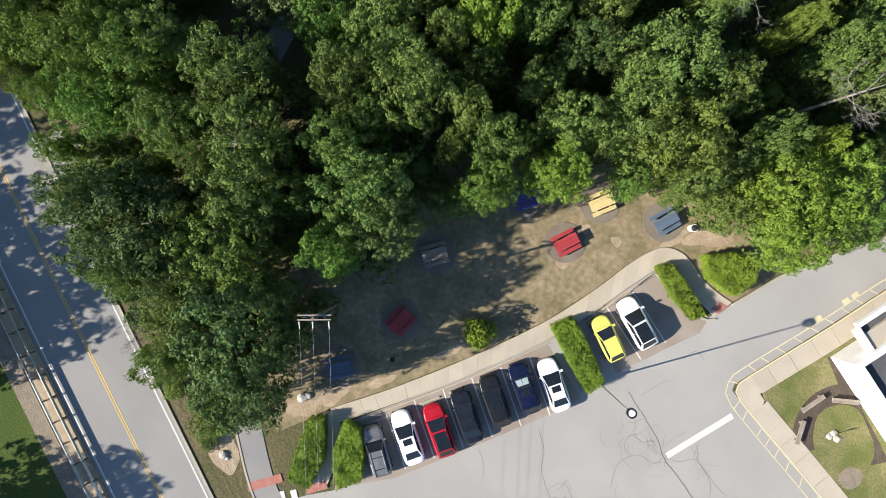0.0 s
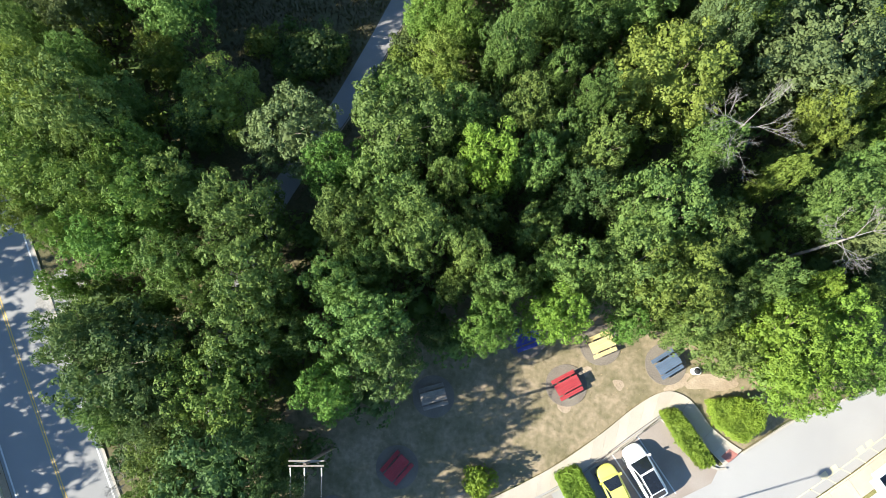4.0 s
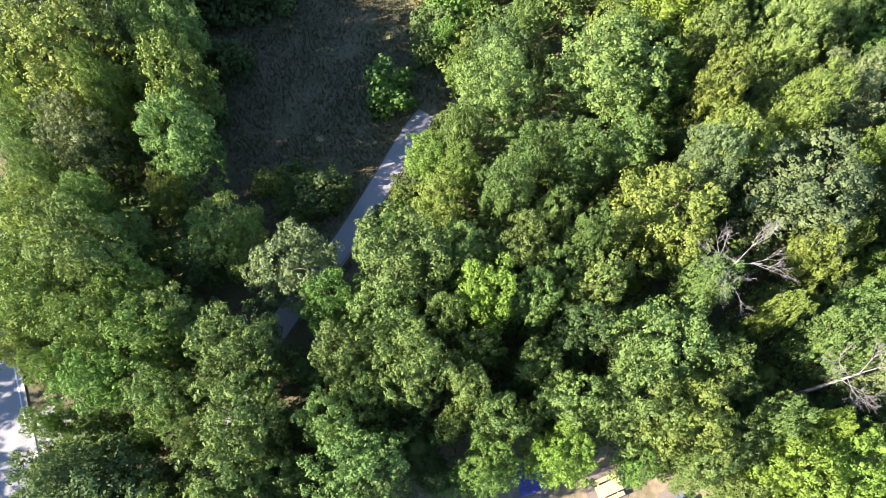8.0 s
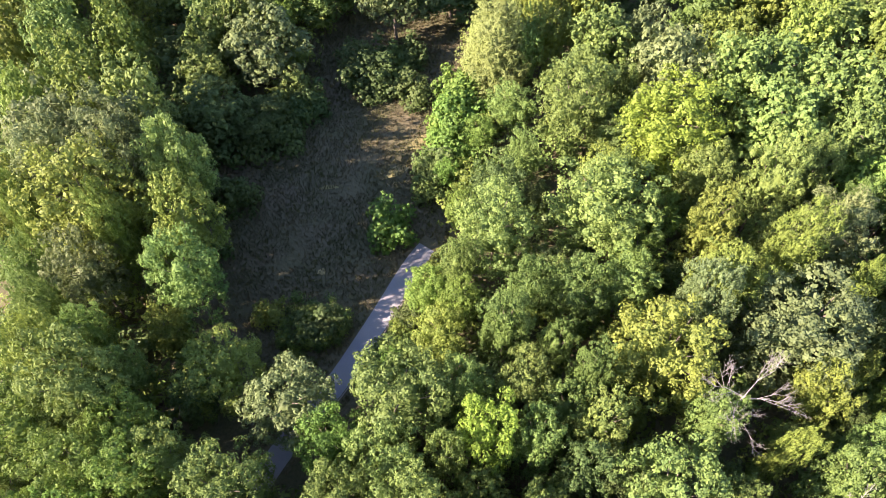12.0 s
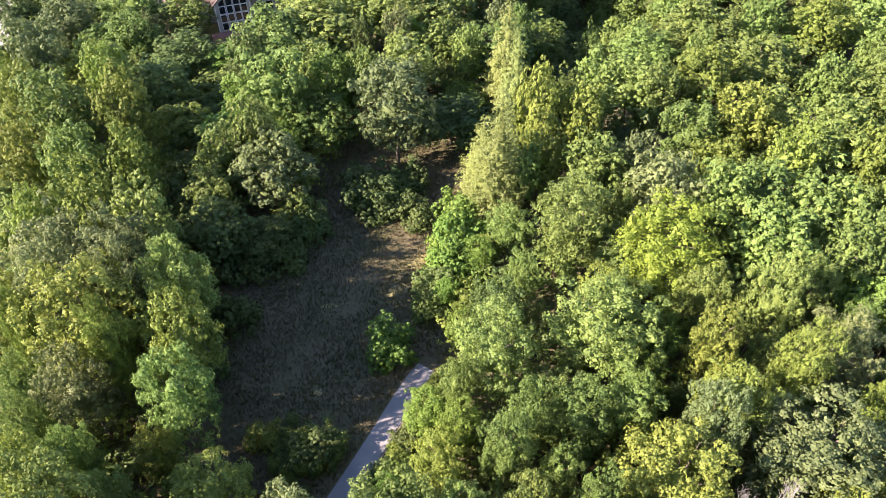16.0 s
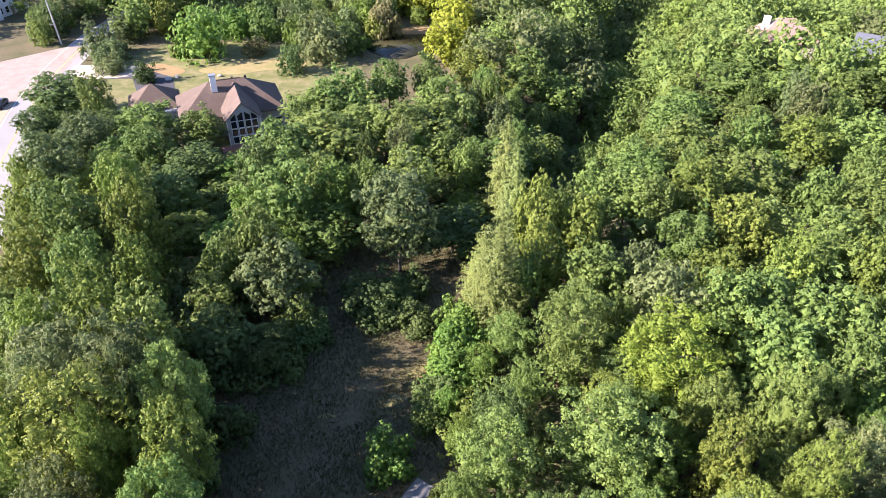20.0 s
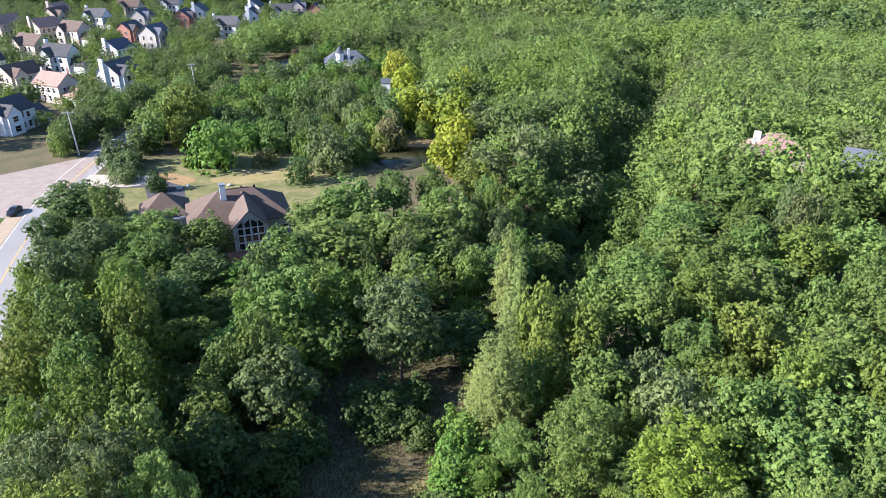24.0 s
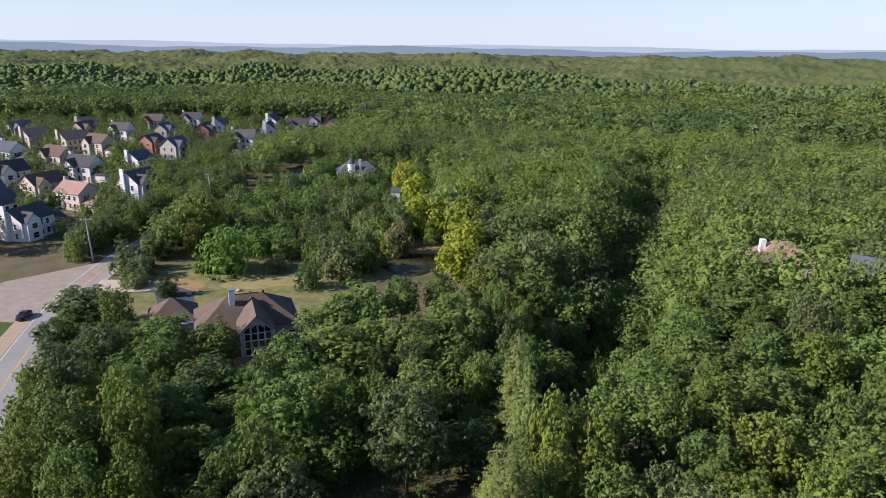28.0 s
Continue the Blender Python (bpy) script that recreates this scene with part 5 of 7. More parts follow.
HEDGES = [([(-10.2, -15.0), (-11.5, -15.2), (-12.5, -17.6), (-13.4, -20.2), (-11.7, -21.0), (-10.4, -18.4)], 1.3, 900, "hedge", "clipped yellow-green hedge beside the concrete path"),
          ([(-8.4, -15.3), (-7.2, -16.1), (-7.0, -18.2), (-7.2, -20.3), (-9.2, -21.0), (-9.5, -18.0)], 1.4, 1000, "hedge", "clipped yellow-green hedge beside the parked cars"),
          ([(9.3, -7.45), (11.0, -6.75), (12.4, -9.4), (13.6, -12.2), (12.2, -13.0), (10.6, -10.0)], 1.4, 1200, "hedge", "clipped yellow-green hedge between parking stalls"),
          ([(18.3, -2.5), (19.55, -2.3), (20.9, -4.2), (22.3, -6.5), (21.2, -6.85), (19.6, -4.8)], 1.1, 900, "hedge", "low clipped hedge along the footpath kerb"),
          ([(22.3, -1.6), (24.6, -1.4), (26.8, -1.9), (26.3, -3.7), (24.7, -4.8), (22.6, -3.4)], 1.5, 1100, "hedge", "broad rounded hedge at the bend of the footpath")]
for i, (o, h, c, mt, lb) in enumerate(HEDGES):
    me, (cx, cy) = hedge(o, h, 40 + i, int(c * 1.9), 0.15)
    t = thing("hedge", lb, "hedge", Matrix.Translation((cx, cy, 0.03)), "hedges by the car park")
    part("leaves", me, mt, t)
    bm = bmesh.new()
    for k in range(5):
        f = (k + 0.5) / 5
        a = Vector(o[0]).lerp(Vector(o[3]), f)
        add_tube(bm, (a.x - cx, a.y - cy, -0.1), (a.x - cx, a.y - cy, h * 0.8), 0.04, 0.02, 5)
    part("stem", bm, "bark", t)

BUSH = [broad_crown(500 + k, 1.4, -0.7, 2.1, 30, 300, 10, 0.17, 0.17, 0.24) for k in range(4)]
BUSH_ME = [array_mesh("leaves", *b) for b in BUSH]
bush_rng = random.Random(3)
bush_cache = {}


def shrub(x, y, s, kind, label, tall=1.0):
    k = bush_rng.randrange(4)
    m = Matrix.Translation((x, y, float(ground_z(x, y)))) @ Matrix.Rotation(bush_rng.uniform(0, 6.28), 4, "Z") @ Matrix.Diagonal((s, s, s * tall, 1))
    t = thing("shrub", label, "shrub", m, "shrubs")
    key = (k, kind)
    if key not in bush_cache:
        me = BUSH_ME[k].copy()
        me.materials.append(M[kind])
        bush_cache[key] = me
    part("leaves", bush_cache[key], None, t)
    part("stem", tube((0, 0, -0.2), (0, 0, 1.2), 0.06, 0.03, 5), "bark", t)


for x, y, s, kind, tall in ((-5.3, 41.2, 1.75, "fresh", 1.1), (-8.6, 64.0, 2.1, "dark", 0.9), (-3.0, 61.8, 1.6, "dark", 0.9), (-6.6, 66.5, 1.8, "dark", 0.9), (-12.2, 29.6, 1.5, "dark", 0.8), (-10.2, 30.6, 1.0, "dark", 0.8),
                            (1.9, 51.7, 1.9, "fresh", 1.0), (1.2, 56.4, 1.8, "fresh", 1.2), (-0.4, 48.3, 1.3, "oak", 1.0), (-16.6, 31.0, 1.0, "lime", 1.0), (-2.6, 27.2, 1.3, "lime", 0.9), (-4.4, 25.0, 1.2, "oak", 0.9),
                            (-0.6, 31.5, 1.3, "lime", 0.9), (-22.6, 45, 1.6, "dark", 1.2), (-20.5, 57, 1.6, "dark", 1.2), (-24.5, 37.5, 1.6, "dark", 1.1), (38.0, -7.2, 0.5, "hedge", 0.9), (39.3, -21.0, 0.5, "hedge", 0.9)):
    shrub(x, y, s, kind, {"fresh": "round bright green bush at the meadow edge", "dark": "dark green bush in the shaded meadow", "hedge": "small green shrub by the building"}.get(kind, "loose green bush at the edge of the wood"), tall)
for x, y, s, kind, tall in ((-68.0, 143.0, 1.4, "dark", 1.3), (-80.8, 154.4, 2.6, "grey", 0.9), (-78.0, 148.5, 1.9, "grey", 0.9), (-84.0, 160.0, 2.8, "grey", 1.1), (-48.0, 162.0, 2.0, "tan_leaf", 0.9), (-60.5, 165.0, 2.0, "lime", 0.8),
                            (-66.0, 160.5, 1.6, "lime", 0.8), (-16.8, 178.0, 2.6, "tan_leaf", 1.5), (-26.0, 172.0, 2.0, "reed", 0.7), (-22.0, 168.0, 1.6, "reed", 0.7)):
    shrub(x, y, s, kind, "rounded shrub on the lawn near the house" if x < -40 else "shrub on the bank of the pond", tall)

# bushes that crowd the trail below the wood
for k, (x, y) in enumerate([p for p in TRAIL if 25.5 < p[1] < 39.5][::2]):
    if np.min(np.hypot(TRAIL_A[:, 0] - x - 2.5, TRAIL_A[:, 1] - y + 1.0)) > 2.1:
        shrub(x + 2.5, y - 1.0, 0.75 + 0.12 * (k % 3), ("oak", "lime", "dark")[k % 3], "loose green bush beside the trail", 0.9)

# weeds and brush along the road, by the meadow's back and its shaded side
for x, y, s, kind, tall in ((-29.8, 7.4, 0.9, "lime", 0.8), (-31.0, 5.9, 0.8, "lime", 0.7), (-32.4, 4.6, 0.7, "oak", 0.6), (-27.7, 6.8, 1.0, "oak", 0.9), (-21.3, -10.2, 0.8, "oak", 0.8), (-23.4, -12.6, 0.6, "lime", 0.7), (-20.4, -17.0, 0.6, "oak", 0.7),
                            (-25.7, -5.8, 0.9, "dark", 0.9), (-27.4, -3.8, 0.9, "oak", 0.9)):
    shrub(x, y, s, kind, "loose green bush on the road verge", tall)
for x, y, s, kind, tall in ((-10.4, 67.6, 1.9, "dark", 0.9), (-4.6, 68.6, 1.7, "dark", 0.8), (-8.0, 63.0, 1.5, "dark", 0.8), (-18.4, 54.8, 1.7, "dark", 1.0), (-21.0, 53.4, 1.7, "dark", 1.1), (-16.2, 59.0, 1.6, "dark", 1.0), (-17.4, 61.0, 1.8, "oak", 1.2), (-24.8, 52.6, 1.8, "dark", 1.1),
                            (2.2, 61.8, 1.8, "fresh", 1.1), (2.0, 57.2, 2.0, "fresh", 1.1), (0.4, 53.2, 1.6, "fresh", 1.0), (-0.9, 49.6, 1.5, "dark", 1.0), (-1.3, 46.8, 1.3, "oak", 1.0)):
    shrub(x, y, s, kind, "dense bush at the edge of the meadow", tall)

# sapling by the footpath, rooted in the worn grass
shrub(3.0, -7.9, 0.85, "hedge", "young yellow-green sapling beside the footpath", 1.3)


# tall trees across the road, whose shadows fall on it
for x, y, R in ((-58, 6, 4.6), (-52, -7, 4.4), (-55, -1, 4.6), (-57, 12, 4.6), (-51, -12, 4.0), (-48, -26, 3.6), (-52, -31, 4.8), (-45, -34, 4.4)):
    plant(x, y, R, "oak", "mid", 14.5)


# ---- dead tree ----
def bare_tree(x, y, z, h, spread, seed, label):
    rng = random.Random(seed)
    t = thing("bare_tree", label, "tree", Matrix.Translation((x, y, z)))
    bm = bmesh.new()
    top = Vector((0.4, -0.2, h * 0.6))
    add_tube(bm, (0, 0, -0.3), top, 0.2, 0.07, 7)
    part("trunk", bm, "pale_bark", t)

    def grow(bm, a, d, length, r, lvl):
        b = a + d * length
        add_tube(bm, a, b, r, r * 0.6, 5)
        if lvl == 0:
            return
        for k in range(3):
            q = (d + Vector((rng.uniform(-1, 1), rng.uniform(-1, 1), rng.uniform(-0.2, 0.5))) * 0.75).normalized()
            grow(bm, a.lerp(b, rng.uniform(0.5, 1)), q, length * rng.uniform(0.55, 0.8), r * 0.6, lvl - 1)

    for k in range(6):
        a = k * 1.05 + rng.uniform(-0.3, 0.3)
        bm = bmesh.new()
        grow(bm, top * rng.uniform(0.7, 1), Vector((math.cos(a), math.sin(a), 0.55)).normalized(), spread * 0.34, 0.036, 4)
        part("bough", bm, "pale_bark", t)


bare_tree(21.2, 18.2, 0, 21.5, 5.4, 1, "dead tree with bare pale branches above the wood")
bare_tree(28.6, 10.2, 0, 20.0, 4.2, 2, "dead tree with bare grey branches above the wood")
bare_tree(-21.6, -6.0, 0, 15.0, 3.8, 3, "half-bare tree with pale twigs by the road")


# ---- cars ----
def loft(rows):
    """A closed skin over rings of equal length."""
    n = len(rows[0])
    verts = [v for r in rows for v in r]
    faces = [(i * n + j, i * n + j + 1, (i + 1) * n + j + 1, (i + 1) * n + j) for i in range(len(rows) - 1) for j in range(n - 1)]
    faces += [tuple(range(n))[::-1], tuple((len(rows) - 1) * n + j for j in range(n))]
    return poly_mesh("skin", verts, faces)


def panel(pts, out, th=0.012):
    """A thin panel on four corners, pushed out a little."""
    bm = bmesh.new()
    p = [Vector(v) for v in pts]
    nn = (p[1] - p[0]).cross(p[3] - p[0]).normalized()
    if nn.dot(Vector(out)) < 0:
        nn = -nn
    a = [bm.verts.new(v + nn * th) for v in p]
    b = [bm.verts.new(v - nn * 0.02) for v in p]
    bm.faces.new(a)
    bm.faces.new(b[::-1])
    for i in range(4):
        bm.faces.new((a[i], b[i], b[(i + 1) % 4], a[(i + 1) % 4]))
    bmesh.ops.recalc_face_normals(bm, faces=bm.faces)
    return bm


def car(label, colour, m, L=4.7, W=1.82, H=1.45, style="sedan", glass_roof=False, sunroof=False, rack=False, shade=False):
    c = thing("car", label, "car", m, "parked cars")
    belt = {"sedan": 0.93, "suv": 1.06, "hatch": 0.96}[style]
    tail = {"sedan": 0.97, "suv": 1.10, "hatch": 1.0}[style]
    xs = [-0.5, -0.494, -0.478, -0.45, -0.40, -0.32, -0.2, -0.08, 0.05, 0.16, 0.24, 0.32, 0.39, 0.44, 0.472, 0.49, 0.5]
    tops = [0.60, 0.80, tail - 0.05, tail, tail + 0.01, tail, belt + 0.01, belt, belt, belt, belt - 0.005, belt - 0.05, belt - 0.10, belt - 0.17, belt - 0.26, 0.56, 0.48]
    wid = [0.40, 0.60, 0.75, 0.86, 0.945, 0.985, 1.0, 1.0, 1.0, 1.0, 0.985, 0.96, 0.91, 0.82, 0.68, 0.50, 0.26]

    def shell(x):
        """Half of the body's outline across at that length, from the sill to the middle of the top."""
        w, zt = float(np.interp(x, xs, wid)) * W / 2, float(np.interp(x, xs, tops))
        return [(x * L, w * a, z) for a, z in ((0.90, 0.24), (1.0, 0.38), (1.0, zt * 0.68), (0.965, zt - 0.07), (0.86, zt - 0.012), (0.45, zt + 0.022))]

    rows = []
    for x in xs:
        half = shell(x)
        rows.append(half + [(x * L, 0, half[5][2] + 0.01)] + [(p[0], -p[1], p[2]) for p in reversed(half)])
    body = part("body", loft(rows), colour, c, smooth=True)
    xr, xf = {"sedan": (-0.41, 0.245), "suv": (-0.475, 0.22), "hatch": (-0.475, 0.245)}[style]
    xr2, xf2 = {"sedan": (-0.22, 0.035), "suv": (-0.41, 0.04), "hatch": (-0.34, 0.03)}[style]
    wb, wr = W / 2 * 0.90, W / 2 * 0.68
    zb, zr = belt - 0.03, H
    A = [(xr * L, -wb * 0.92, zb), (xf * L, -wb * 0.96, zb), (xf * L, wb * 0.96, zb), (xr * L, wb * 0.92, zb)]
    B = [(xr2 * L, -wr * 0.95, zr - 0.03), (xf2 * L, -wr, zr - 0.01), (xf2 * L, wr, zr - 0.01), (xr2 * L, wr * 0.95, zr - 0.03)]
    cab = poly_mesh("cabin", A + B + [((xr2 + xf2) / 2 * L, 0, zr + 0.02)], [(0, 1, 5, 4), (1, 2, 6, 5), (2, 3, 7, 6), (3, 0, 4, 7), (4, 5, 8), (5, 6, 8), (6, 7, 8), (7, 4, 8), (3, 2, 1, 0)])
    part("cabin", cab, colour, c)

    def on(i, j, k, l, a, b, s, t):
        """A window's corners inside the side i j l k of the cabin."""
        P = [Vector(A[i]), Vector(A[j]), Vector(B[j]), Vector(B[i])]
        f = lambda u, v: P[0].lerp(P[1], u).lerp(P[3].lerp(P[2], u), v)
        return [f(a, s), f(b, s), f(b, t), f(a, t)]

    part("windscreen", panel(on(1, 2, 0, 0, 0.03, 0.97, 0.06, 0.97), (1, 0, 1)), "glass", c, "dark tinted windscreen")
    if shade:
        for a, b in ((0.14, 0.485), (0.515, 0.86)):
            part("sunshade", panel(on(1, 2, 0, 0, a, b, 0.22, 0.72), (1, 0, 1), 0.018), "sunshade", c, "folding silver sunshade")
    part("rear_window", panel(on(3, 0, 0, 0, 0.07, 0.93, 0.20, 0.92), (-1, 0, 1)), "glass", c, "dark rear window")
    for i, j, sgn in ((0, 1, -1), (2, 3, 1)):
        for a, b in (((0.07, 0.50), (0.52, 0.95)) if sgn < 0 else ((0.05, 0.48), (0.50, 0.93))):
            part("side_window", panel(on(i, j, 0, 0, a, b, 0.16, 0.88), (0, sgn, 0.4)), "glass", c, "dark side window")
    roof_z = zr + 0.004
    if glass_roof:
        part("glass_roof", box(xr2 * L + 0.06, -wr * 0.86, zr - 0.05, xf2 * L - 0.12, wr * 0.86, roof_z + 0.018, 0.02), "glass", c, "black glass roof")
    if sunroof:
        part("sunroof", box((xf2 - 0.13) * L, -wr * 0.6, zr - 0.05, (xf2 - 0.02) * L, wr * 0.6, roof_z + 0.022, 0.015), "glass", c, "dark glass sunroof")
    if rack:
        for k in range(2):
            x = (xr2 + (xf2 - xr2) * (k + 0.5) / 2) * L
            part("roof_bar", box(x - 0.03, -wr * 0.8, zr - 0.02, x + 0.03, wr * 0.8, roof_z + 0.05, 0.01), "dark_metal", c)
        for s in (-1, 1):
            part("roof_rail", box(xr2 * L, s * wr * 0.85 - 0.025, zr - 0.04, xf2 * L, s * wr * 0.85 + 0.025, roof_z + 0.05, 0.01), "metal", c, "silver roof rail")
    for sx in (-0.31, 0.315):
        for sy in (-1, 1):
            y = sy * (W / 2 - 0.10)
            tyre = part("wheel", tube((sx * L, y - 0.115, 0.33), (sx * L, y + 0.115, 0.33), 0.33, 0.33, 18), "black", c)
            part("rim", tube((sx * L, y + sy * 0.10, 0.33), (sx * L, y + sy * 0.125, 0.33), 0.22, 0.20, 12), "metal", tyre, "silver alloy rim")
    for sy in (-1, 1):
        part("mirror", box(xf * L * 0.84, sy * (W / 2 - 0.04), belt - 0.02, xf * L * 0.84 + 0.12, sy * (W / 2 + 0.13), belt + 0.10, 0.03), colour, c)
        f, b = shell(0.468), shell(0.425)
        quad = [(p[0], p[1] * sy, p[2]) for p in (f[3], f[4], b[4], b[3])]
        part("headlight", panel(quad, (0.6, 0.4 * sy, 0.7), 0.008), "headlamp", c, "clear headlight")
        part("tail_light", panel([(p[0], p[1] * sy, p[2]) for p in (shell(-0.494)[3], shell(-0.494)[4], shell(-0.462)[4], shell(-0.462)[3])], (-0.6, 0.4 * sy, 0.7), 0.008), "tail", c, "red tail light")
    f, b = shell(0.43), shell(0.265)
    part("bonnet", loft([[(x * L, u * shell(x)[4][1] * 0.96, shell(x)[4][2] + (0.024 if abs(u) > 0.9 else 0.044 if abs(u) > 0.3 else 0.055)) for u in (-1, -0.5, 0, 0.5, 1)] for x in (0.262, 0.32, 0.37, 0.41, 0.435)]), colour, c, smooth=True)
    part("bumper", box(0.47 * L, -W * 0.32, 0.28, 0.503 * L, W * 0.32, 0.42, 0.03), "black", c)
    part("plate_bar", box(-0.506 * L, -0.16, 0.52, -0.495 * L, 0.16, 0.64), "white_line", c, "plain pale plate bar")
    return c


PAINT = {"silver": paint("silver_grey_paint", (0.22, 0.22, 0.225), 0.35, 0.5), "white": paint("white_paint", (0.80, 0.80, 0.80), 0.3), "red": paint("red_paint", (0.40, 0.008, 0.020), 0.25),
         "charcoal": paint("charcoal_paint", (0.013, 0.015, 0.023), 0.25, 0.2), "black": paint("grey_black_paint", (0.014, 0.015, 0.018), 0.28, 0.2), "navy": paint("navy_paint", (0.005, 0.010, 0.040), 0.25, 0.2),
         "lemon": paint("lemon_yellow_paint", (0.70, 0.68, 0.14), 0.3)}


def car_at(x, y, dx, dy):
    return Matrix.Translation((x, y, 0.04)) @ Matrix.Rotation(math.atan2(dy, dx), 4, "Z")


FR = (-0.322, 0.947)
car("dark silver estate car with roof rails, parked nose-in", PAINT["silver"], car_at(-5.82, -17.95, -0.26, 0.965), 4.55, 1.8, 1.62, "suv", rack=True)
car("white saloon car with a dark sunroof, parked nose-in", PAINT["white"], car_at(-3.2, -16.85, *FR), 4.85, 1.85, 1.45, "sedan", sunroof=True)
car("bright red car with a black glass roof, parked nose-in", PAINT["red"], car_at(-0.45, -16.25, *FR), 4.75, 1.87, 1.5, "hatch", glass_roof=True)
car("dark charcoal saloon car, parked nose-in", PAINT["charcoal"], car_at(1.9, -15.05, *FR), 4.85, 1.84, 1.45, "sedan", sunroof=True)
car("black hatchback car with a sunroof, parked nose-in", PAINT["black"], car_at(4.35, -13.75, *FR), 4.7, 1.82, 1.48, "hatch", sunroof=True)
car("navy blue hatchback with a silver windscreen sunshade", PAINT["navy"], car_at(6.85, -12.7, *FR), 4.6, 1.84, 1.55, "hatch", sunroof=True, shade=True)
car("white saloon car with a black sunroof, parked by the hedge", PAINT["white"], car_at(9.42, -12.45, *FR), 4.75, 1.84, 1.45, "sedan", sunroof=True)
car("lemon yellow hatchback parked beside the hedge", PAINT["lemon"], car_at(14.05, -8.5, -0.43, 0.90), 4.1, 1.74, 1.5, "hatch")
car("white crossover car with a large black glass roof", PAINT["white"], car_at(16.55, -7.2, -0.47, 0.88), 4.75, 1.92, 1.62, "hatch", glass_roof=True)

car("black saloon car driving on the road past the junction", PAINT["black"], car_at(-93.0, 128.6, 0.12, -0.99), 4.6, 1.84, 1.45, "sedan")

# wheel stops at the head of the stalls
stop = None
for k in range(-1, 6):
    p = stall_point(k, 0.55)
    a = Vector(p) + U * 0.42
    b = Vector(p) + U * 2.2
    m = Matrix.Translation(((a.x + b.x) / 2, (a.y + b.y) / 2, 0.03)) @ Matrix.Rotation(math.atan2(U.y, U.x), 4, "Z")
    if stop is None:
        stop = thing("wheel_stop", "tan concrete wheel stop at the head of a parking stall", "wheel stop", m, "wheel stops")
        part("block", box(-0.9, -0.09, 0, 0.9, 0.09, 0.14, 0.035), "kerb", stop)
        for s in (-0.6, 0.6):
            part("pin", tube((s, 0, 0.1), (s, 0, 0.152), 0.02, 0.02, 6), "dark_metal", stop)
    else:
        copy_thing(stop, m)
for a, b in (((12.35, -6.55), (13.75, -5.75)), ((14.75, -5.45), (16.15, -4.55)), ((16.9, -3.95), (18.05, -3.1))):
    copy_thing(stop, Matrix.Translation(((a[0] + b[0]) / 2, (a[1] + b[1]) / 2, 0.03)) @ Matrix.Rotation(math.atan2(b[1] - a[1], b[0] - a[0]), 4, "Z"))


# ---- picnic tables ----
def picnic_table(x, y, deg, mat_name, label, pad=True):
    if pad:
        p = tagged(part("table_pad", slab([(x + 1.66 * math.cos(a * 0.2618), y + 1.66 * math.sin(a * 0.2618)) for a in range(24)], 0.0, 0.075), "pad"), "round gravel pad under a picnic table", "pad", kind="structure")
        part("edging", ring_mesh(x, y, 1.66, 1.76, 0.0, 0.085), "pad", p)
    t = thing("picnic_table", label, "picnic table", Matrix.Translation((x, y, 0.078)) @ Matrix.Rotation(radians(deg), 4, "Z"), "picnic tables")
    for k in range(5):
        yy = -0.38 + k * 0.19
        part("table_plank", box(-1.08, yy - 0.0905, 0.72, 1.08, yy + 0.0905, 0.765, 0.01), mat_name, t)
    for s in (-1, 1):
        for k in range(2):
            yy = s * (0.68 + 0.17 * k)
            part("bench_plank", box(-1.08, yy - 0.081, 0.42, 1.08, yy + 0.081, 0.46, 0.01), mat_name, t)
        part("cross_beam", box(s * 0.62 - 0.045, -0.86, 0.33, s * 0.62 + 0.045, 0.86, 0.42), mat_name, t)
        part("top_beam", box(s * 0.62 - 0.045, -0.42, 0.64, s * 0.62 + 0.045, 0.42, 0.72), mat_name, t)
        for q in (-1, 1):
            bm = tube((s * 0.62, q * 0.66, 0.0), (s * 0.62, q * 0.22, 0.68), 0.05, 0.05, 4)
            part("leg", bm, mat_name, t)
    return t


def ring_mesh(x, y, r0, r1, z0, z1, n=32):
    verts, faces = [], []
    for i in range(n):
        a = 6.28318 * i / n
        for r, z in ((r0, z0), (r0, z1), (r1, z1), (r1, z0)):
            verts.append((x + r * math.cos(a), y + r * math.sin(a), z))
        for k in range(4):
            faces.append((i * 4 + k, i * 4 + (k + 1) % 4, ((i + 1) % n) * 4 + (k + 1) % 4, ((i + 1) % n) * 4 + k))
    return poly_mesh("ring", verts, faces)


picnic_table(10.55, -0.25, 27, "red", "red plank picnic table in the sun")
picnic_table(13.6, 3.15, 22, "yellow", "yellow plank picnic table half under a tree")
picnic_table(19.1, 1.5, 30, "slate", "blue-grey plank picnic table in the sun")
picnic_table(-0.7, -1.15, 15, "grey_wood", "weathered wooden picnic table in the shade")
picnic_table(-3.7, -6.85, 48, "red", "red plank picnic table in deep shade")
picnic_table(-9.0, -10.8, 12, "slate", "dark plank picnic table in deep shade")
picnic_table(7.2, 3.7, 20, "blue", "deep blue picnic table under the trees")
binn = thing("litter_bin", "white litter bin with a black dome lid", "litter bin", Matrix.Translation((21.45, 0.9, 0.05)))
part("drum", tube((0, 0, 0), (0, 0, 0.85), 0.30, 0.33, 18), "trim_white", binn)
part("lid", tube((0, 0, 0.85), (0, 0, 1.05), 0.27, 0.12, 18), "black", binn, "black dome lid")
bag = thing("dark_bucket", "small dark bucket standing on worn grass", "bucket", Matrix.Translation((-4.45, -10.2, 0.05)))
part("pail", tube((0, 0, 0), (0, 0, 0.4), 0.17, 0.21, 12), "black", bag)
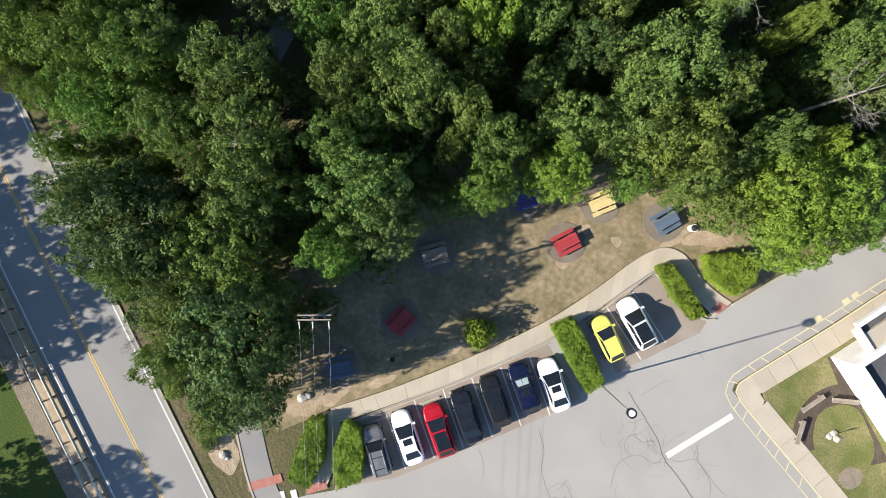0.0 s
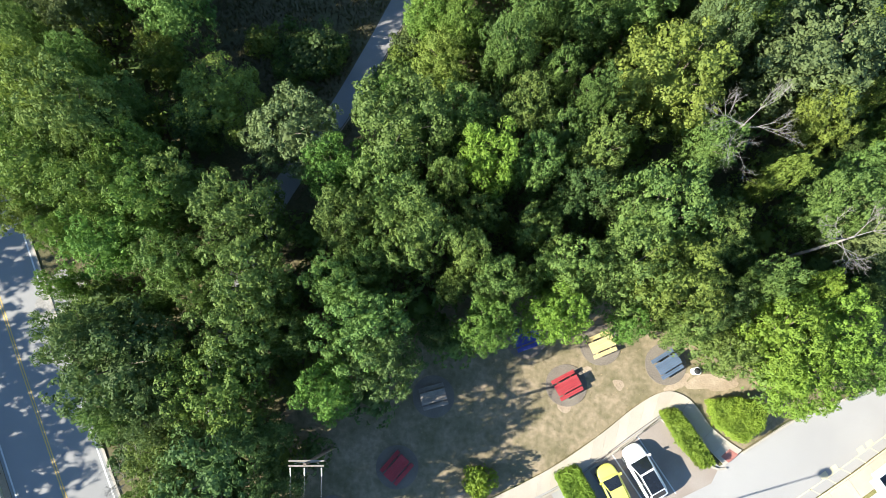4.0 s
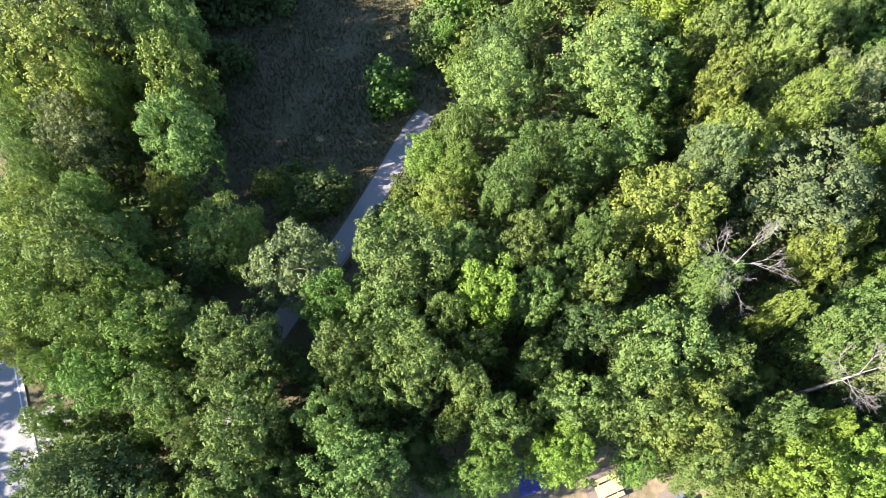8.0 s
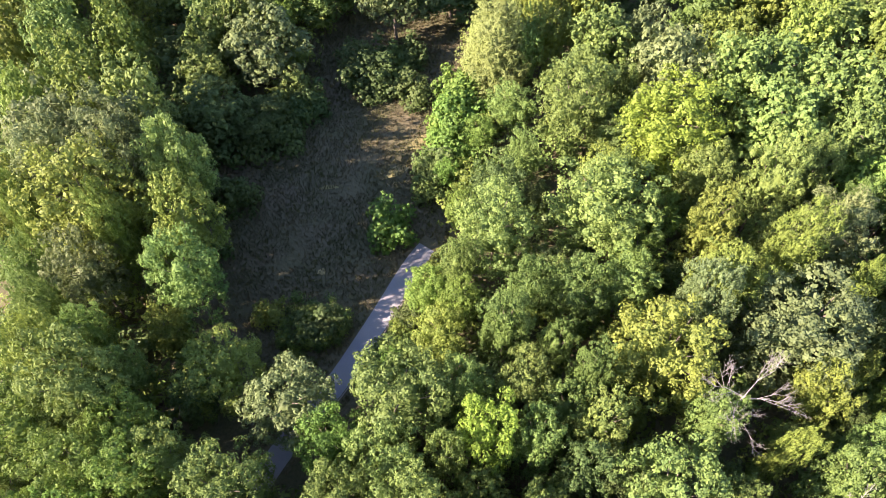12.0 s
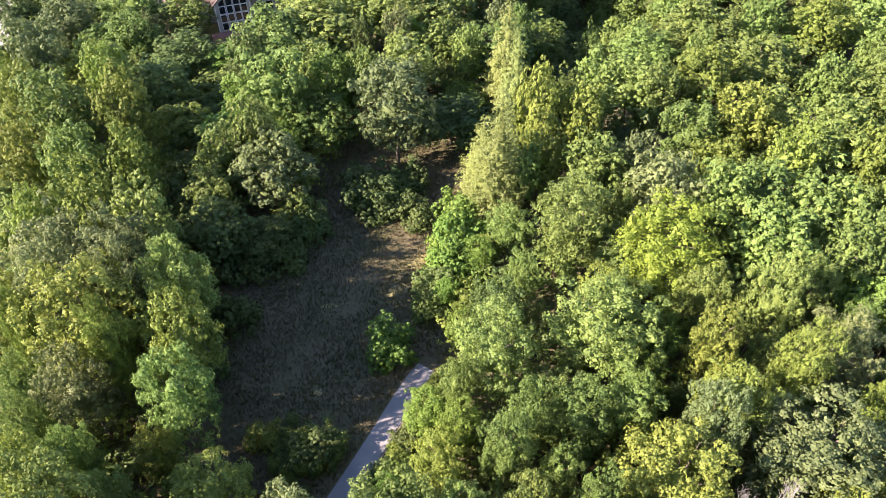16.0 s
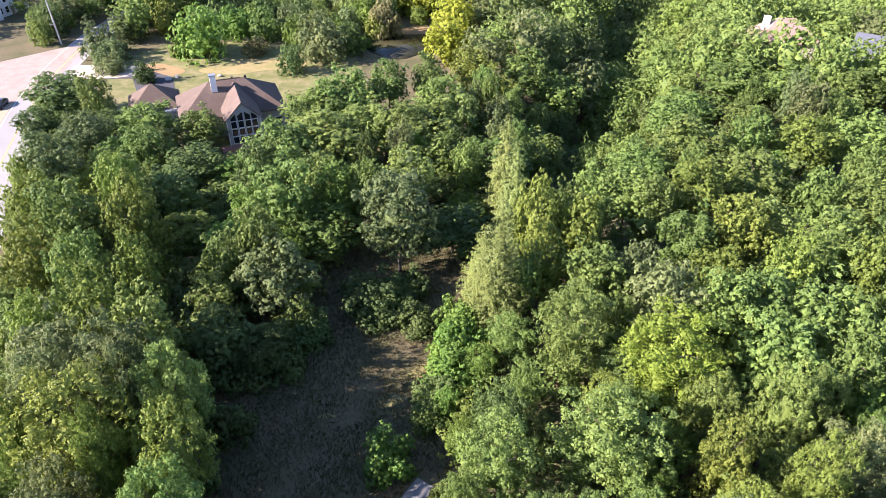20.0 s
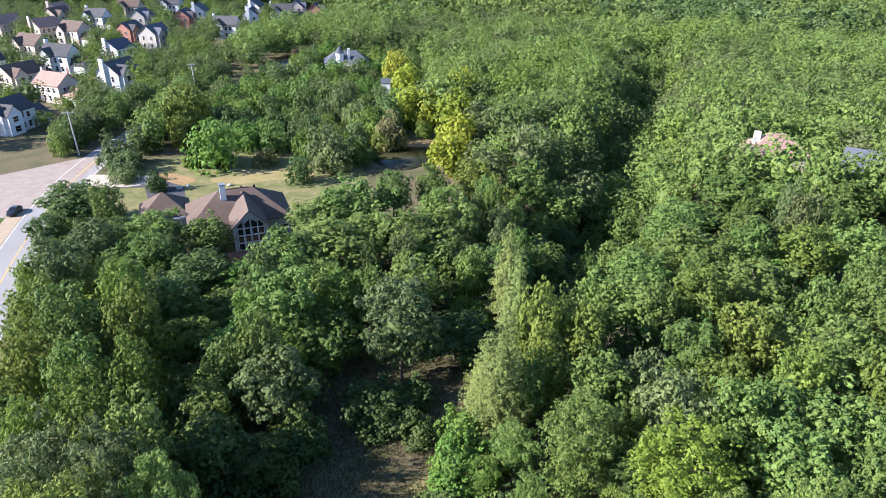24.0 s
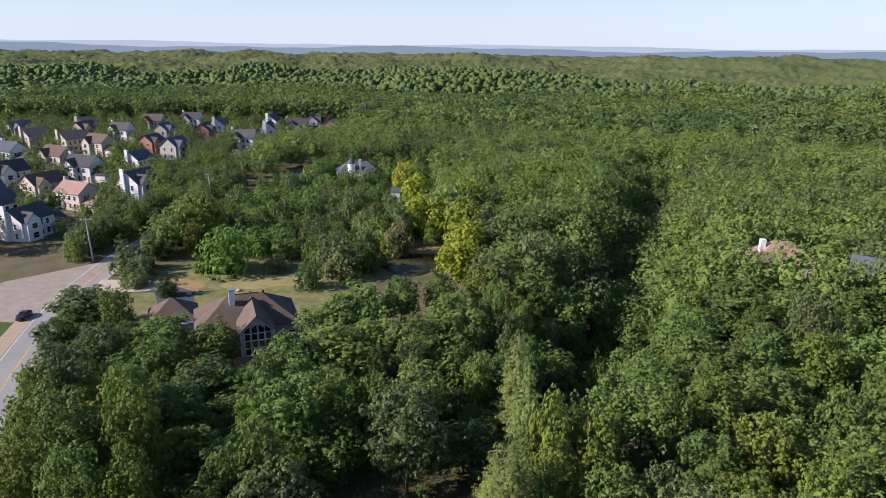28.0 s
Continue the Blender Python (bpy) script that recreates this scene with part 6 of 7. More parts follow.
part("rim", ring_mesh(0, 0, 0.2, 0.23, 0.38, 0.42, 14), "dark_metal", bag)


# ---- lamp post, power pole, wires ----
lamp = thing("lamp_post", "tall dark lamp post with a round head", "street lamp", Matrix.Translation((13.23, -12.3, 0.03)))
part("base", tube((0, 0, 0), (0, 0, 0.6), 0.28, 0.26, 14), "concrete", lamp, "round concrete base")
part("pole", tube((0, 0, 0.6), (0, 0, 10.5), 0.08, 0.05, 10), "metal", lamp)
head = part("lamp_head", ring_mesh(0, 0, 0.31, 0.36, 10.45, 10.75, 24), "dark_metal", lamp, "round dark bronze lamp head")
part("lamp_cover", tube((0, 0, 10.6), (0, 0, 10.72), 0.31, 0.24, 20), "lens", head, "pale lamp cover")
part("bracket", box(-0.32, -0.03, 10.4, 0.32, 0.03, 10.46), "dark_metal", lamp)


def wire(pts, r=0.007):
    """A cable with sag between two ends."""
    a, b, sag = pts
    a, b = Vector(a), Vector(b)
    bm = bmesh.new()
    last = a
    for k in range(1, 13):
        t = k / 12
        p = a.lerp(b, t) - Vector((0, 0, sag * 4 * t * (1 - t)))
        add_tube(bm, last, p, r, r, 4)
        last = p
    return bm


pole = thing("power_pole", "timber power pole with two crossarms and insulators", "utility pole", Matrix.Translation((-9.1, -5.3, 0)))
part("pole", tube((0, 0, -0.2), (0, 0, 11.4), 0.17, 0.11, 10), "timber", pole)
for dy in (-0.16, 0.16):
    part("crossarm", box(-1.2, dy - 0.05, 10.75, 1.2, dy + 0.05, 10.87, 0.01), "grey_wood", pole)
for sx in (-1.1, -0.15, 1.0):
    ins = part("insulator", tube((sx, -0.3, 10.7), (sx + 0.02, -0.75, 10.62), 0.045, 0.04, 8), "trim_white", pole, "white porcelain insulator")
    part("cap", tube((sx + 0.02, -0.75, 10.62), (sx + 0.02, -0.85, 10.6), 0.03, 0.03, 6), "metal", ins)
part("brace", tube((-0.8, 0.0, 10.75), (0.0, 0.0, 9.9), 0.02, 0.02, 5), "metal", pole)
part("brace", tube((0.8, 0.0, 10.75), (0.0, 0.0, 9.9), 0.02, 0.02, 5), "metal", pole)
for i, sx in enumerate((-1.1, -0.15, 1.0)):
    tagged(part("power_line", wire(((-9.1 + sx, -6.15, 10.6), (-8.6 + sx * 0.8, -60, 10.2), 1.2)), "metal"), "thin overhead power line", "cable", group="power lines")
tagged(part("power_line", wire(((-9.1, -5.45, 9.2), (-8.3, -60, 8.8), 1.2)), "dark_metal"), "dark overhead cable below the crossarms", "cable", group="power lines")
for k in range(4):
    o = offset_line(ROAD[:70], -8.4 - 1.25 * k)
    a, b = o[4], o[44]
    tagged(part("roadside_line", wire(((a[0], a[1], 9.5 + 0.3 * k), (b[0], b[1], 9.5 + 0.3 * k), 0.6), 0.016), "metal"), "thin overhead power line beside the road", "cable", group="roadside lines")


# ---- guard rail along the road ----
rail = thing("guard_rail", "double galvanised guard rail with posts along the road", "guard rail", kind="structure")
g0 = next(i for i, p in enumerate(ROAD) if p[1] > -40)
g1 = next(i for i, p in enumerate(ROAD) if p[1] > 12)
LINE_A, LINE_B = offset_line(ROAD, -4.25), offset_line(ROAD, -5.15)
for ln in (LINE_A, LINE_B):
    for k in range(g0, g1, 4):
        seg_l = ln[k:k + 5]
        verts, faces = [], []
        for (x, y) in seg_l:
            for dz, off in ((0.86, 0.0), (0.78, 0.05), (0.70, 0.0), (0.62, 0.05), (0.54, 0.0)):
                verts.append((x + off, y + off * 0.45, dz))
            verts += [(x - 0.05, y - 0.02, 0.54), (x - 0.05, y - 0.02, 0.86)]
        for i in range(len(seg_l) - 1):
            for j in range(7):
                faces.append((i * 7 + j, i * 7 + (j + 1) % 7, (i + 1) * 7 + (j + 1) % 7, (i + 1) * 7 + j))
        part("beam", poly_mesh("beam", verts, faces), "metal", rail)
for k in range(g0, g1):
    a, b = LINE_A[k], LINE_B[k]
    for p in (a, b):
        part("post", box(p[0] - 0.06, p[1] - 0.06, -0.2, p[0] + 0.06, p[1] + 0.06, 0.84), "timber", rail)
    part("spreader", tube((a[0], a[1], 0.66), (b[0] - 0.25, b[1] - 0.1, 0.66), 0.035, 0.035, 4), "timber", rail)


# ---- rocks ----
def rock(x, y, s, seed, label, material="rock"):
    bm = bmesh.new()
    bmesh.ops.create_icosphere(bm, subdivisions=2, radius=s)
    rng = random.Random(seed)
    for v in bm.verts:
        v.co *= 1 + rng.uniform(-0.16, 0.16)
        v.co.z *= 0.6
    tagged(part("rock", bm, material), label, "rock", group="rocks").location = (x, y, 0.05 + s * 0.35)


for i, (x, y, s) in enumerate(((-19.25, -18.4, 0.34), (-18.9, -18.7, 0.2), (-22.2, -11.4, 0.3), (-12.3, -13.5, 0.42), (-11.8, -13.3, 0.3), (-63.5, 144.5, 0.8), (-62.0, 146.0, 0.6), (-52.5, 147, 0.6))):
    rock(x, y, s, i, "pale limestone rock on the verge" if x > -30 else "pale landscaping boulder on the lawn")


# ---- garden seats, sign, building ----
def garden_bench(a, b, label):
    d = Vector((b[0] - a[0], b[1] - a[1], 0))
    L = d.length
    t = thing("garden_bench", label, "bench", Matrix.Translation(((a[0] + b[0]) / 2, (a[1] + b[1]) / 2, 0.14)) @ Matrix.Rotation(math.atan2(d.y, d.x), 4, "Z"), "garden benches")
    for k in range(2):
        part("seat_plank", box(-L / 2, -0.21 + 0.215 * k, 0.40, L / 2, -0.005 + 0.215 * k, 0.46, 0.012), "grey_wood", t)
    for s in (-1, 1):
        part("leg", box(s * L * 0.38 - 0.09, -0.17, 0, s * L * 0.38 + 0.09, 0.17, 0.40, 0.01), "grey_wood", t)


garden_bench((30.75, -14.95), (32.7, -13.65), "weathered timber bench on the mulch bed")
garden_bench((33.4, -14.0), (35.7, -14.25), "weathered timber bench by the white building")
garden_bench((30.3, -17.8), (30.95, -15.75), "weathered split timber bench beside the footpath")
sign = thing("garden_sign", "small sign on a post set in flat stones", "sign", Matrix.Translation((33.8, -17.05, 0.16)))
part("post", tube((0, 0, 0), (0, 0, 1.1), 0.03, 0.03, 6), "dark_metal", sign)
part("board", box(-0.25, -0.02, 0.75, 0.25, 0.02, 1.15, 0.008), "grey_wood", sign)
for i, (dx, dy, s) in enumerate(((0.0, 0.1, 0.35), (-0.35, -0.15, 0.3), (0.3, -0.35, 0.32))):
    rock(33.7 + dx, -17.1 + dy, s, 20 + i, "flat pale stone at the foot of the sign")
bld = thing("low_building", "low white building with a dark flat roof and parapet", "building", Matrix.Translation((33.45, -10.37, 0.1)) @ Matrix.Rotation(math.atan2(-6.2, 4.0), 4, "Z"))
part("wall", box(0, 0, 0, 15, 0.3, 3.55, 0.01), "white_wall", bld)
part("wall", box(0, 0.3, 0, 0.3, 14, 3.55, 0.01), "white_wall", bld)
part("wall", box(0.3, 13.7, 0, 15, 14, 3.55, 0.01), "white_wall", bld)
part("wall", box(14.7, 0.3, 0, 15, 13.7, 3.55, 0.01), "white_wall", bld)
part("roof", box(0.32, 0.32, 3.0, 14.68, 13.68, 3.2), "roof_dark", bld)
part("coping", box(-0.05, -0.05, 3.56, 15, 0.5, 3.66, 0.015), "trim_white", bld)
part("coping", box(-0.05, 0.52, 3.56, 0.5, 14, 3.66, 0.015), "trim_white", bld)
part("roof_vent", box(3.0, 2.6, 3.2, 3.5, 4.2, 3.7, 0.03), "trim_white", bld, "white roof vent")
part("canopy_fascia", box(-2.6, 2.0, 2.75, -2.2, 14, 3.3, 0.02), "white_wall", bld)
part("canopy_beam", box(-2.18, 1.6, 2.6, -0.02, 2.1, 3.3, 0.02), "trim_white", bld)
part("canopy_roof", box(-2.18, 2.12, 2.6, -1.5, 5.2, 2.8), "roof_dark", bld, "dark canopy roof panel")
part("canopy_slab", box(-1.48, 2.12, 2.6, -0.02, 14, 3.1, 0.02), "concrete", bld, "pale tan canopy slab")
isl = thing("planted_island", "planted island with a kerb ring in the car park", "traffic island", kind="structure")
part("kerb", ring_mesh(15.8, -26.3, 3.3, 3.5, 0.0, 0.17), "kerb", isl)
part("soil", slab([(15.8 + 3.28 * math.cos(a * 0.2618), -26.3 + 3.28 * math.sin(a * 0.2618)) for a in range(24)], 0.0, 0.14), "mulch", isl)


# ---- houses ----
def gable_roof(x0, x1, y0, y1, ze, zr, over=0.4, th=0.16):
    """A pitched roof with its ridge along x."""
    ym = (y0 + y1) / 2
    s = (zr - ze) / (ym - y0)
    a, b, zl = y0 - over, y1 + over, ze - s * over
    X0, X1 = x0 - over, x1 + over
    v = [(X0, a, zl), (X1, a, zl), (X1, ym, zr), (X0, ym, zr), (X1, b, zl), (X0, b, zl)]
    v += [(x, y, z + th) for x, y, z in v]
    f = [(6, 7, 8, 9), (9, 8, 10, 11), (1, 0, 3, 2), (2, 3, 5, 4), (0, 1, 7, 6), (4, 5, 11, 10), (1, 2, 8, 7), (2, 4, 10, 8), (3, 0, 6, 9), (5, 3, 9, 11)]
    return poly_mesh("roof", v, f)


def hip_roof(x0, x1, y0, y1, ze, zr, over=0.5, th=0.16):
    x0, x1, y0, y1 = x0 - over, x1 + over, y0 - over, y1 + over
    w = min(x1 - x0, y1 - y0) / 2
    if x1 - x0 >= y1 - y0:
        r0, r1 = (x0 + w, (y0 + y1) / 2, zr), (x1 - w, (y0 + y1) / 2, zr)
        f = [(0, 1, 5, 4), (1, 2, 5), (2, 3, 4, 5), (3, 0, 4)]
    else:
        r0, r1 = ((x0 + x1) / 2, y0 + w, zr), ((x0 + x1) / 2, y1 - w, zr)
        f = [(0, 1, 4), (1, 2, 5, 4), (2, 3, 5), (3, 0, 4, 5)]
    if Vector(r1).x - Vector(r0).x + Vector(r1).y - Vector(r0).y < 0.02:
        r1 = (r0[0] + 0.01, r0[1] + 0.01, r0[2])
    v = [(x0, y0, ze), (x1, y0, ze), (x1, y1, ze), (x0, y1, ze), r0, r1]
    low = [(x, y, ze - th) for x, y, z in v[:4]]
    v += low
    f += [(0, 6, 7, 1), (1, 7, 8, 2), (2, 8, 9, 3), (3, 9, 6, 0), (9, 8, 7, 6)]
    return poly_mesh("roof", v, f)


def gable_wall(x, y0, y1, ze, zr, th=0.2):
    """The triangle of wall under a pitched roof."""
    ym = (y0 + y1) / 2
    v = [(x - th / 2, y0, ze), (x - th / 2, y1, ze), (x - th / 2, ym, zr)] + [(x + th / 2, y0, ze), (x + th / 2, y1, ze), (x + th / 2, ym, zr)]
    return poly_mesh("gable", v, [(0, 2, 1), (3, 4, 5), (0, 1, 4, 3), (1, 2, 5, 4), (2, 0, 3, 5)])


def window(parent, x, y, z, w, h, face, bars=1):
    """A framed window on a wall; face is the wall's outward side: -y, +y, -x or +x."""
    sx, sy = {"-y": (0, -1), "+y": (0, 1), "-x": (-1, 0), "+x": (1, 0)}[face]
    f = 0.09
    def plate(u0, z0, u1, z1, d0, d1):
        if sy:
            return (x + u0, min(y + sy * d0, y + sy * d1), z + z0, x + u1, max(y + sy * d0, y + sy * d1), z + z1)
        return (min(x + sx * d0, x + sx * d1), y + u0, z + z0, max(x + sx * d0, x + sx * d1), y + u1, z + z1)
    bm = bmesh.new()
    for a in ((-w / 2 - f, -f, w / 2 + f, 0), (-w / 2 - f, h, w / 2 + f, h + f), (-w / 2 - f, 0, -w / 2, h), (w / 2, 0, w / 2 + f, h)):
        add_box(bm, *plate(*a, -0.05, 0.09))
    for k in range(bars):
        add_box(bm, *plate(-w / 2, h * (k + 1) / (bars + 1) - 0.03, w / 2, h * (k + 1) / (bars + 1) + 0.03, -0.02, 0.07))
    win = part("window", bm, "trim_white", parent)
    part("pane", box(*plate(-w / 2, 0, w / 2, h, -0.05, 0.04)), "glass", win, "dark window pane")
    return win


def suburban(siding, roof, label, wide, front_gable, chimney):
    h = thing("house", label, "house", None, "suburb houses")
    w, d = wide, 8.6
    part("wall", box(-w / 2, -d / 2, -0.3, w / 2, d / 2, 5.4), siding, h)
    part("roof", gable_roof(-w / 2, w / 2, -d / 2, d / 2, 5.42, 8.3), roof, h)
    for s in (-1, 1):
        part("gable", gable_wall(s * (w / 2 - 0.1), -d / 2, d / 2, 5.4, 8.2), siding, h)
    if front_gable:
        x0, x1 = -w / 2 + 0.6, -w / 2 + 5.2
        part("bay_wall", box(x0, -d / 2 - 1.4, -0.3, x1, -d / 2 + 0.02, 5.2), siding, h)
        r = gable_roof(-d / 2 - 1.4, 0.0, x0, x1, 5.2, 7.4, 0.35)
        r.transform(Matrix(((0, 1, 0, 0), (1, 0, 0, 0), (0, 0, 1, 0), (0, 0, 0, 1))))
        r.flip_normals()
        part("bay_roof", r, roof, h)
        g = gable_wall(-d / 2 - 1.35, x0, x1, 5.2, 7.3)
        g.transform(Matrix(((0, 1, 0, 0), (1, 0, 0, 0), (0, 0, 1, 0), (0, 0, 0, 1))))
        g.flip_normals()
        part("bay_gable", g, siding, h)
        window(h, (x0 + x1) / 2, -d / 2 - 1.4, 3.3, 1.6, 1.3, "-y")
        window(h, (x0 + x1) / 2, -d / 2 - 1.4, 0.8, 1.8, 1.4, "-y")
    gx = w / 2
    part("garage", box(gx, -d / 2 + 0.8, -0.3, gx + 5.4, d / 2 - 1.2, 2.7), siding, h)
    part("garage_roof", gable_roof(gx, gx + 5.4, -d / 2 + 0.8, d / 2 - 1.2, 2.72, 4.7, 0.35), roof, h)
    part("garage_gable", gable_wall(gx + 5.3, -d / 2 + 0.8, d / 2 - 1.2, 2.7, 4.6), siding, h)
    part("garage_door", box(gx + 0.5, -d / 2 + 0.74, 0, gx + 4.9, -d / 2 + 0.82, 2.2, 0.01), "trim_white", h)
    xs = [0.8, 2.9] if front_gable else [-3.6, -1.2, 1.2, 3.4]
    for x in xs:
        window(h, x, -d / 2, 3.3, 1.0, 1.3, "-y")
        window(h, x, -d / 2, 0.8, 1.0, 1.4, "-y")
    for x in (-3.2, 0.0, 3.0):
        window(h, x, d / 2, 3.3, 1.0, 1.3, "+y")
    for y in (-2.0, 1.8):
        window(h, -w / 2, y, 3.3, 0.9, 1.3, "-x")
        window(h, -w / 2, y, 0.8, 0.9, 1.3, "-x")
        window(h, w / 2, y, 3.4, 0.9, 1.2, "+x")
    part("door", box(w / 2 - 1.3, -d / 2 - 0.04, 0, w / 2 - 0.35, -d / 2 + 0.05, 2.05, 0.01), "shingle_red", h)
    if chimney:
        ch = part("chimney", box(-w / 2 - 0.75, 0.2, -0.3, -w / 2 + 0.0, 1.7, 9.3, 0.02), siding, h)
        part("chimney_cap", box(-w / 2 - 0.6, 0.4, 9.3, -w / 2 - 0.15, 1.5, 9.6), "dark_metal", ch)
    return h


SUB = [suburban("siding_white", "shingle_grey", "white two-storey house with a dark grey roof", 11.0, True, True),
       suburban("siding_tan", "shingle_brown", "tan two-storey house with a brown roof", 11.5, True, False),
       suburban("siding_white", "shingle_slate", "white two-storey house with a slate-grey roof", 10.0, False, True),
       suburban("brick_wall", "shingle_grey", "red brick and white house with a grey roof", 10.5, True, False),
       suburban("siding_tan", "shingle_red", "tan house with a red-brown roof and pale chimney", 11.0, False, True),
       suburban("siding_grey", "shingle_slate", "grey two-storey house with a slate roof", 10.5, True, False)]
SPOTS = [(-131, 190, 150, 0), (-136, 227, 140, 4), (-122, 244, 150, 0), (-158, 242, 140, 1), (-160, 275, 150, 0), (-166, 222, 140, 5), (-148, 298, 150, 2), (-186, 300, 140, 1),
         (-265, 393, 130, 5), (-240, 420, 160, 4), (-203, 394, 150, 0), (-228, 398, 150, 1), (-210, 352, 140, 4), (-189, 342, 140, 1), (-167, 354, 150, 3), (-179, 397, 160, 5)]
SPOTS2 = [(-206, 444, 160, 1), (-155, 399, 165, 3), (-157, 428, 170, 2), (-121, 369, 160, 0), (-119, 411, 170, 0), (-129, 454, 160, 2), (-106, 432, 170, 0), (-102, 458, 165, 5), (-87, 443, 165, 3), (-186, 460, 160, 0),
          (-237, 363, 140, 4), (-255, 330, 140, 0), (-215, 310, 140, 2), (-146, 335, 150, 5), (-285, 360, 140, 1), (-61, 433, 170, 0), (-182, 258, 140, 0), (-150, 203, 140, 2)]
used = set()
house_at = []
for i, (x, y, deg, k) in enumerate(SPOTS + SPOTS2):
    deg += 88 if i % 3 != 1 else 0
    m = Matrix.Translation((x, y, float(ground_z(x, y)))) @ Matrix.Rotation(radians(deg - 162), 4, "Z") @ Matrix.Diagonal((1.08, 1.05, 1.15, 1))
    house_at.append((x, y))
    if k not in used:
        SUB[k].matrix_basis = m
        used.add(k)
    else:
        copy_thing(SUB[k], m)

# the house by the meadow
H1 = thing("house", "large taupe house with brown hip roof and tall arched window", "house", Matrix.Translation((-43.5, 122, 0)) @ Matrix.Rotation(radians(22), 4, "Z"))
part("wall", box(-8.5, -6.0, -0.3, 10.5, 6.5, 4.3), "siding_grey", H1)
main_roof = part("roof", hip_roof(-8.5, 10.5, -6.0, 6.5, 4.3, 9.0), "shingle_brown", H1, "brown shingled hip roof")
part("ridge_cap", tube((-1.6, 0.25, 9.03), (3.6, 0.25, 9.03), 0.1, 0.1, 6), "shingle_brown", main_roof)
part("wing_wall", box(-17.5, 4.2, -0.3, -8.6, 12.8, 3.2), "siding_grey", H1)
part("wing_roof", hip_roof(-17.5, -8.6, 4.2, 12.8, 3.2, 6.9), "shingle_brown", H1)
part("link_wall", box(-11.5, 2.5, -0.3, -8.52, 6.0, 3.1), "siding_grey", H1)
part("bay_wall", box(-0.8, -11.0, -0.3, 5.2, -6.02, 5.6), "siding_grey", H1)
SW = Matrix(((0, 1, 0, 0), (1, 0, 0, 0), (0, 0, 1, 0), (0, 0, 0, 1)))
r = gable_roof(-11.0, -1.0, -0.8, 5.2, 5.6, 8.5, 0.45)
r.transform(SW)
r.flip_normals()
part("bay_roof", r, "shingle_brown", H1)
g = gable_wall(-10.9, -0.8, 5.2, 5.6, 8.4)
g.transform(SW)
g.flip_normals()
part("bay_gable", g, "siding_grey", H1)
for c, (x, top, arch) in enumerate(((0.35, 5.0, 0.0), (1.65, 6.1, 0.0), (2.95, 6.1, 0.0), (4.15, 5.0, 0.0))):
    for rr in range(3):
        window(H1, x, -11.0, 0.7 + rr * 1.5, 0.95, 1.25, "-y", 0)
    bm = bmesh.new()
    n = 10
    zc = 5.25
    lean = {0: (0.0, 1.0), 1: (0.35, 1.0), 2: (1.0, 0.35), 3: (1.0, 0.0)}[c]
    top_z = [zc + 0.35 + 1.1 * (lean[0] + (lean[1] - lean[0]) * k / n) * (1.0 if c in (1, 2) else 0.75) for k in range(n + 1)]
    v0 = [bm.verts.new((x - 0.475 + 0.95 * k / n, -11.07, z)) for k, z in enumerate(top_z)]
    bm.faces.new([bm.verts.new((x - 0.475, -11.07, zc - 0.1)), bm.verts.new((x + 0.475, -11.07, zc - 0.1))] + v0[::-1])
    ext = bmesh.ops.extrude_face_region(bm, geom=list(bm.faces))
    for v in ext["geom"]:
        if isinstance(v, bmesh.types.BMVert):
            v.co.y += 0.1
    bmesh.ops.recalc_face_normals(bm, faces=bm.faces)
    part("arched_pane", bm, "glass", H1, "dark arched window pane")
part("corner_trim", box(-0.95, -11.12, 0, -0.75, -10.9, 5.6), "trim_white", H1)
part("corner_trim", box(5.15, -11.12, 0, 5.35, -10.9, 5.6), "trim_white", H1)
ch = part("chimney", box(-2.1, -1.9, 5.0, -1.0, -0.9, 10.6, 0.02), "trim_white", H1, "tall white chimney")
part("chimney_cap", box(-2.2, -2.0, 10.6, -0.9, -0.8, 10.8), "metal", ch)
for x in (-6.5, -4.0, 7.5, 9.2):
    window(H1, x, -6.0, 1.0, 1.2, 1.6, "-y")
for y in (-3, 2.5):
    window(H1, 10.5, y, 1.0, 1.2, 1.5, "+x")
for k in range(2):
    part("roof_vent", box(2.0 + k * 2.5, 1.2, 8.2, 2.4 + k * 2.5, 1.6, 8.9), "dark_metal", H1)
part("deck", box(-2.5, -13.2, -0.2, 6.2, -11.15, 0.45, 0.02), "brick_wall", H1, "pinkish deck below the tall window")

# grey house by the pond, houses on the spur and the far ridge
H2 = thing("house", "large pale house with a grey hip roof and turret", "house", Matrix.Translation((-44, 283, 0)) @ Matrix.Rotation(radians(12), 4, "Z"))
part("wall", box(-9, -5, -0.3, 9, 5, 4.6), "siding_white", H2)
part("roof", hip_roof(-9, 9, -5, 5, 4.6, 8.8), "shingle_slate", H2)
part("bay_wall", box(1, -9, -0.3, 7, -5.02, 4.4), "siding_white", H2)
part("bay_roof", hip_roof(1, 7, -9, -2, 4.4, 7.6), "shingle_slate", H2)
part("turret", tube((-3, -4, 0), (-3, -4, 8.6), 1.6, 1.6, 12), "siding_white", H2)
part("turret_roof", tube((-3, -4, 8.6), (-3, -4, 11.4), 1.9, 0.05, 12), "shingle_slate", H2)
part("chimney", box(0.2, -5.4, 4, 1.2, -4.4, 10.4, 0.02), "trim_white", H2)
for x in (-7, -5, 2.6, 5.2):
    window(H2, x, -5.0 if x < 0 else -9.0, 1.0, 1.2, 1.6, "-y")
H3 = thing("house", "house with a broad red-brown roof above the trees", "house", Matrix.Translation((75, 148, 5.2)) @ Matrix.Rotation(radians(-4), 4, "Z"))
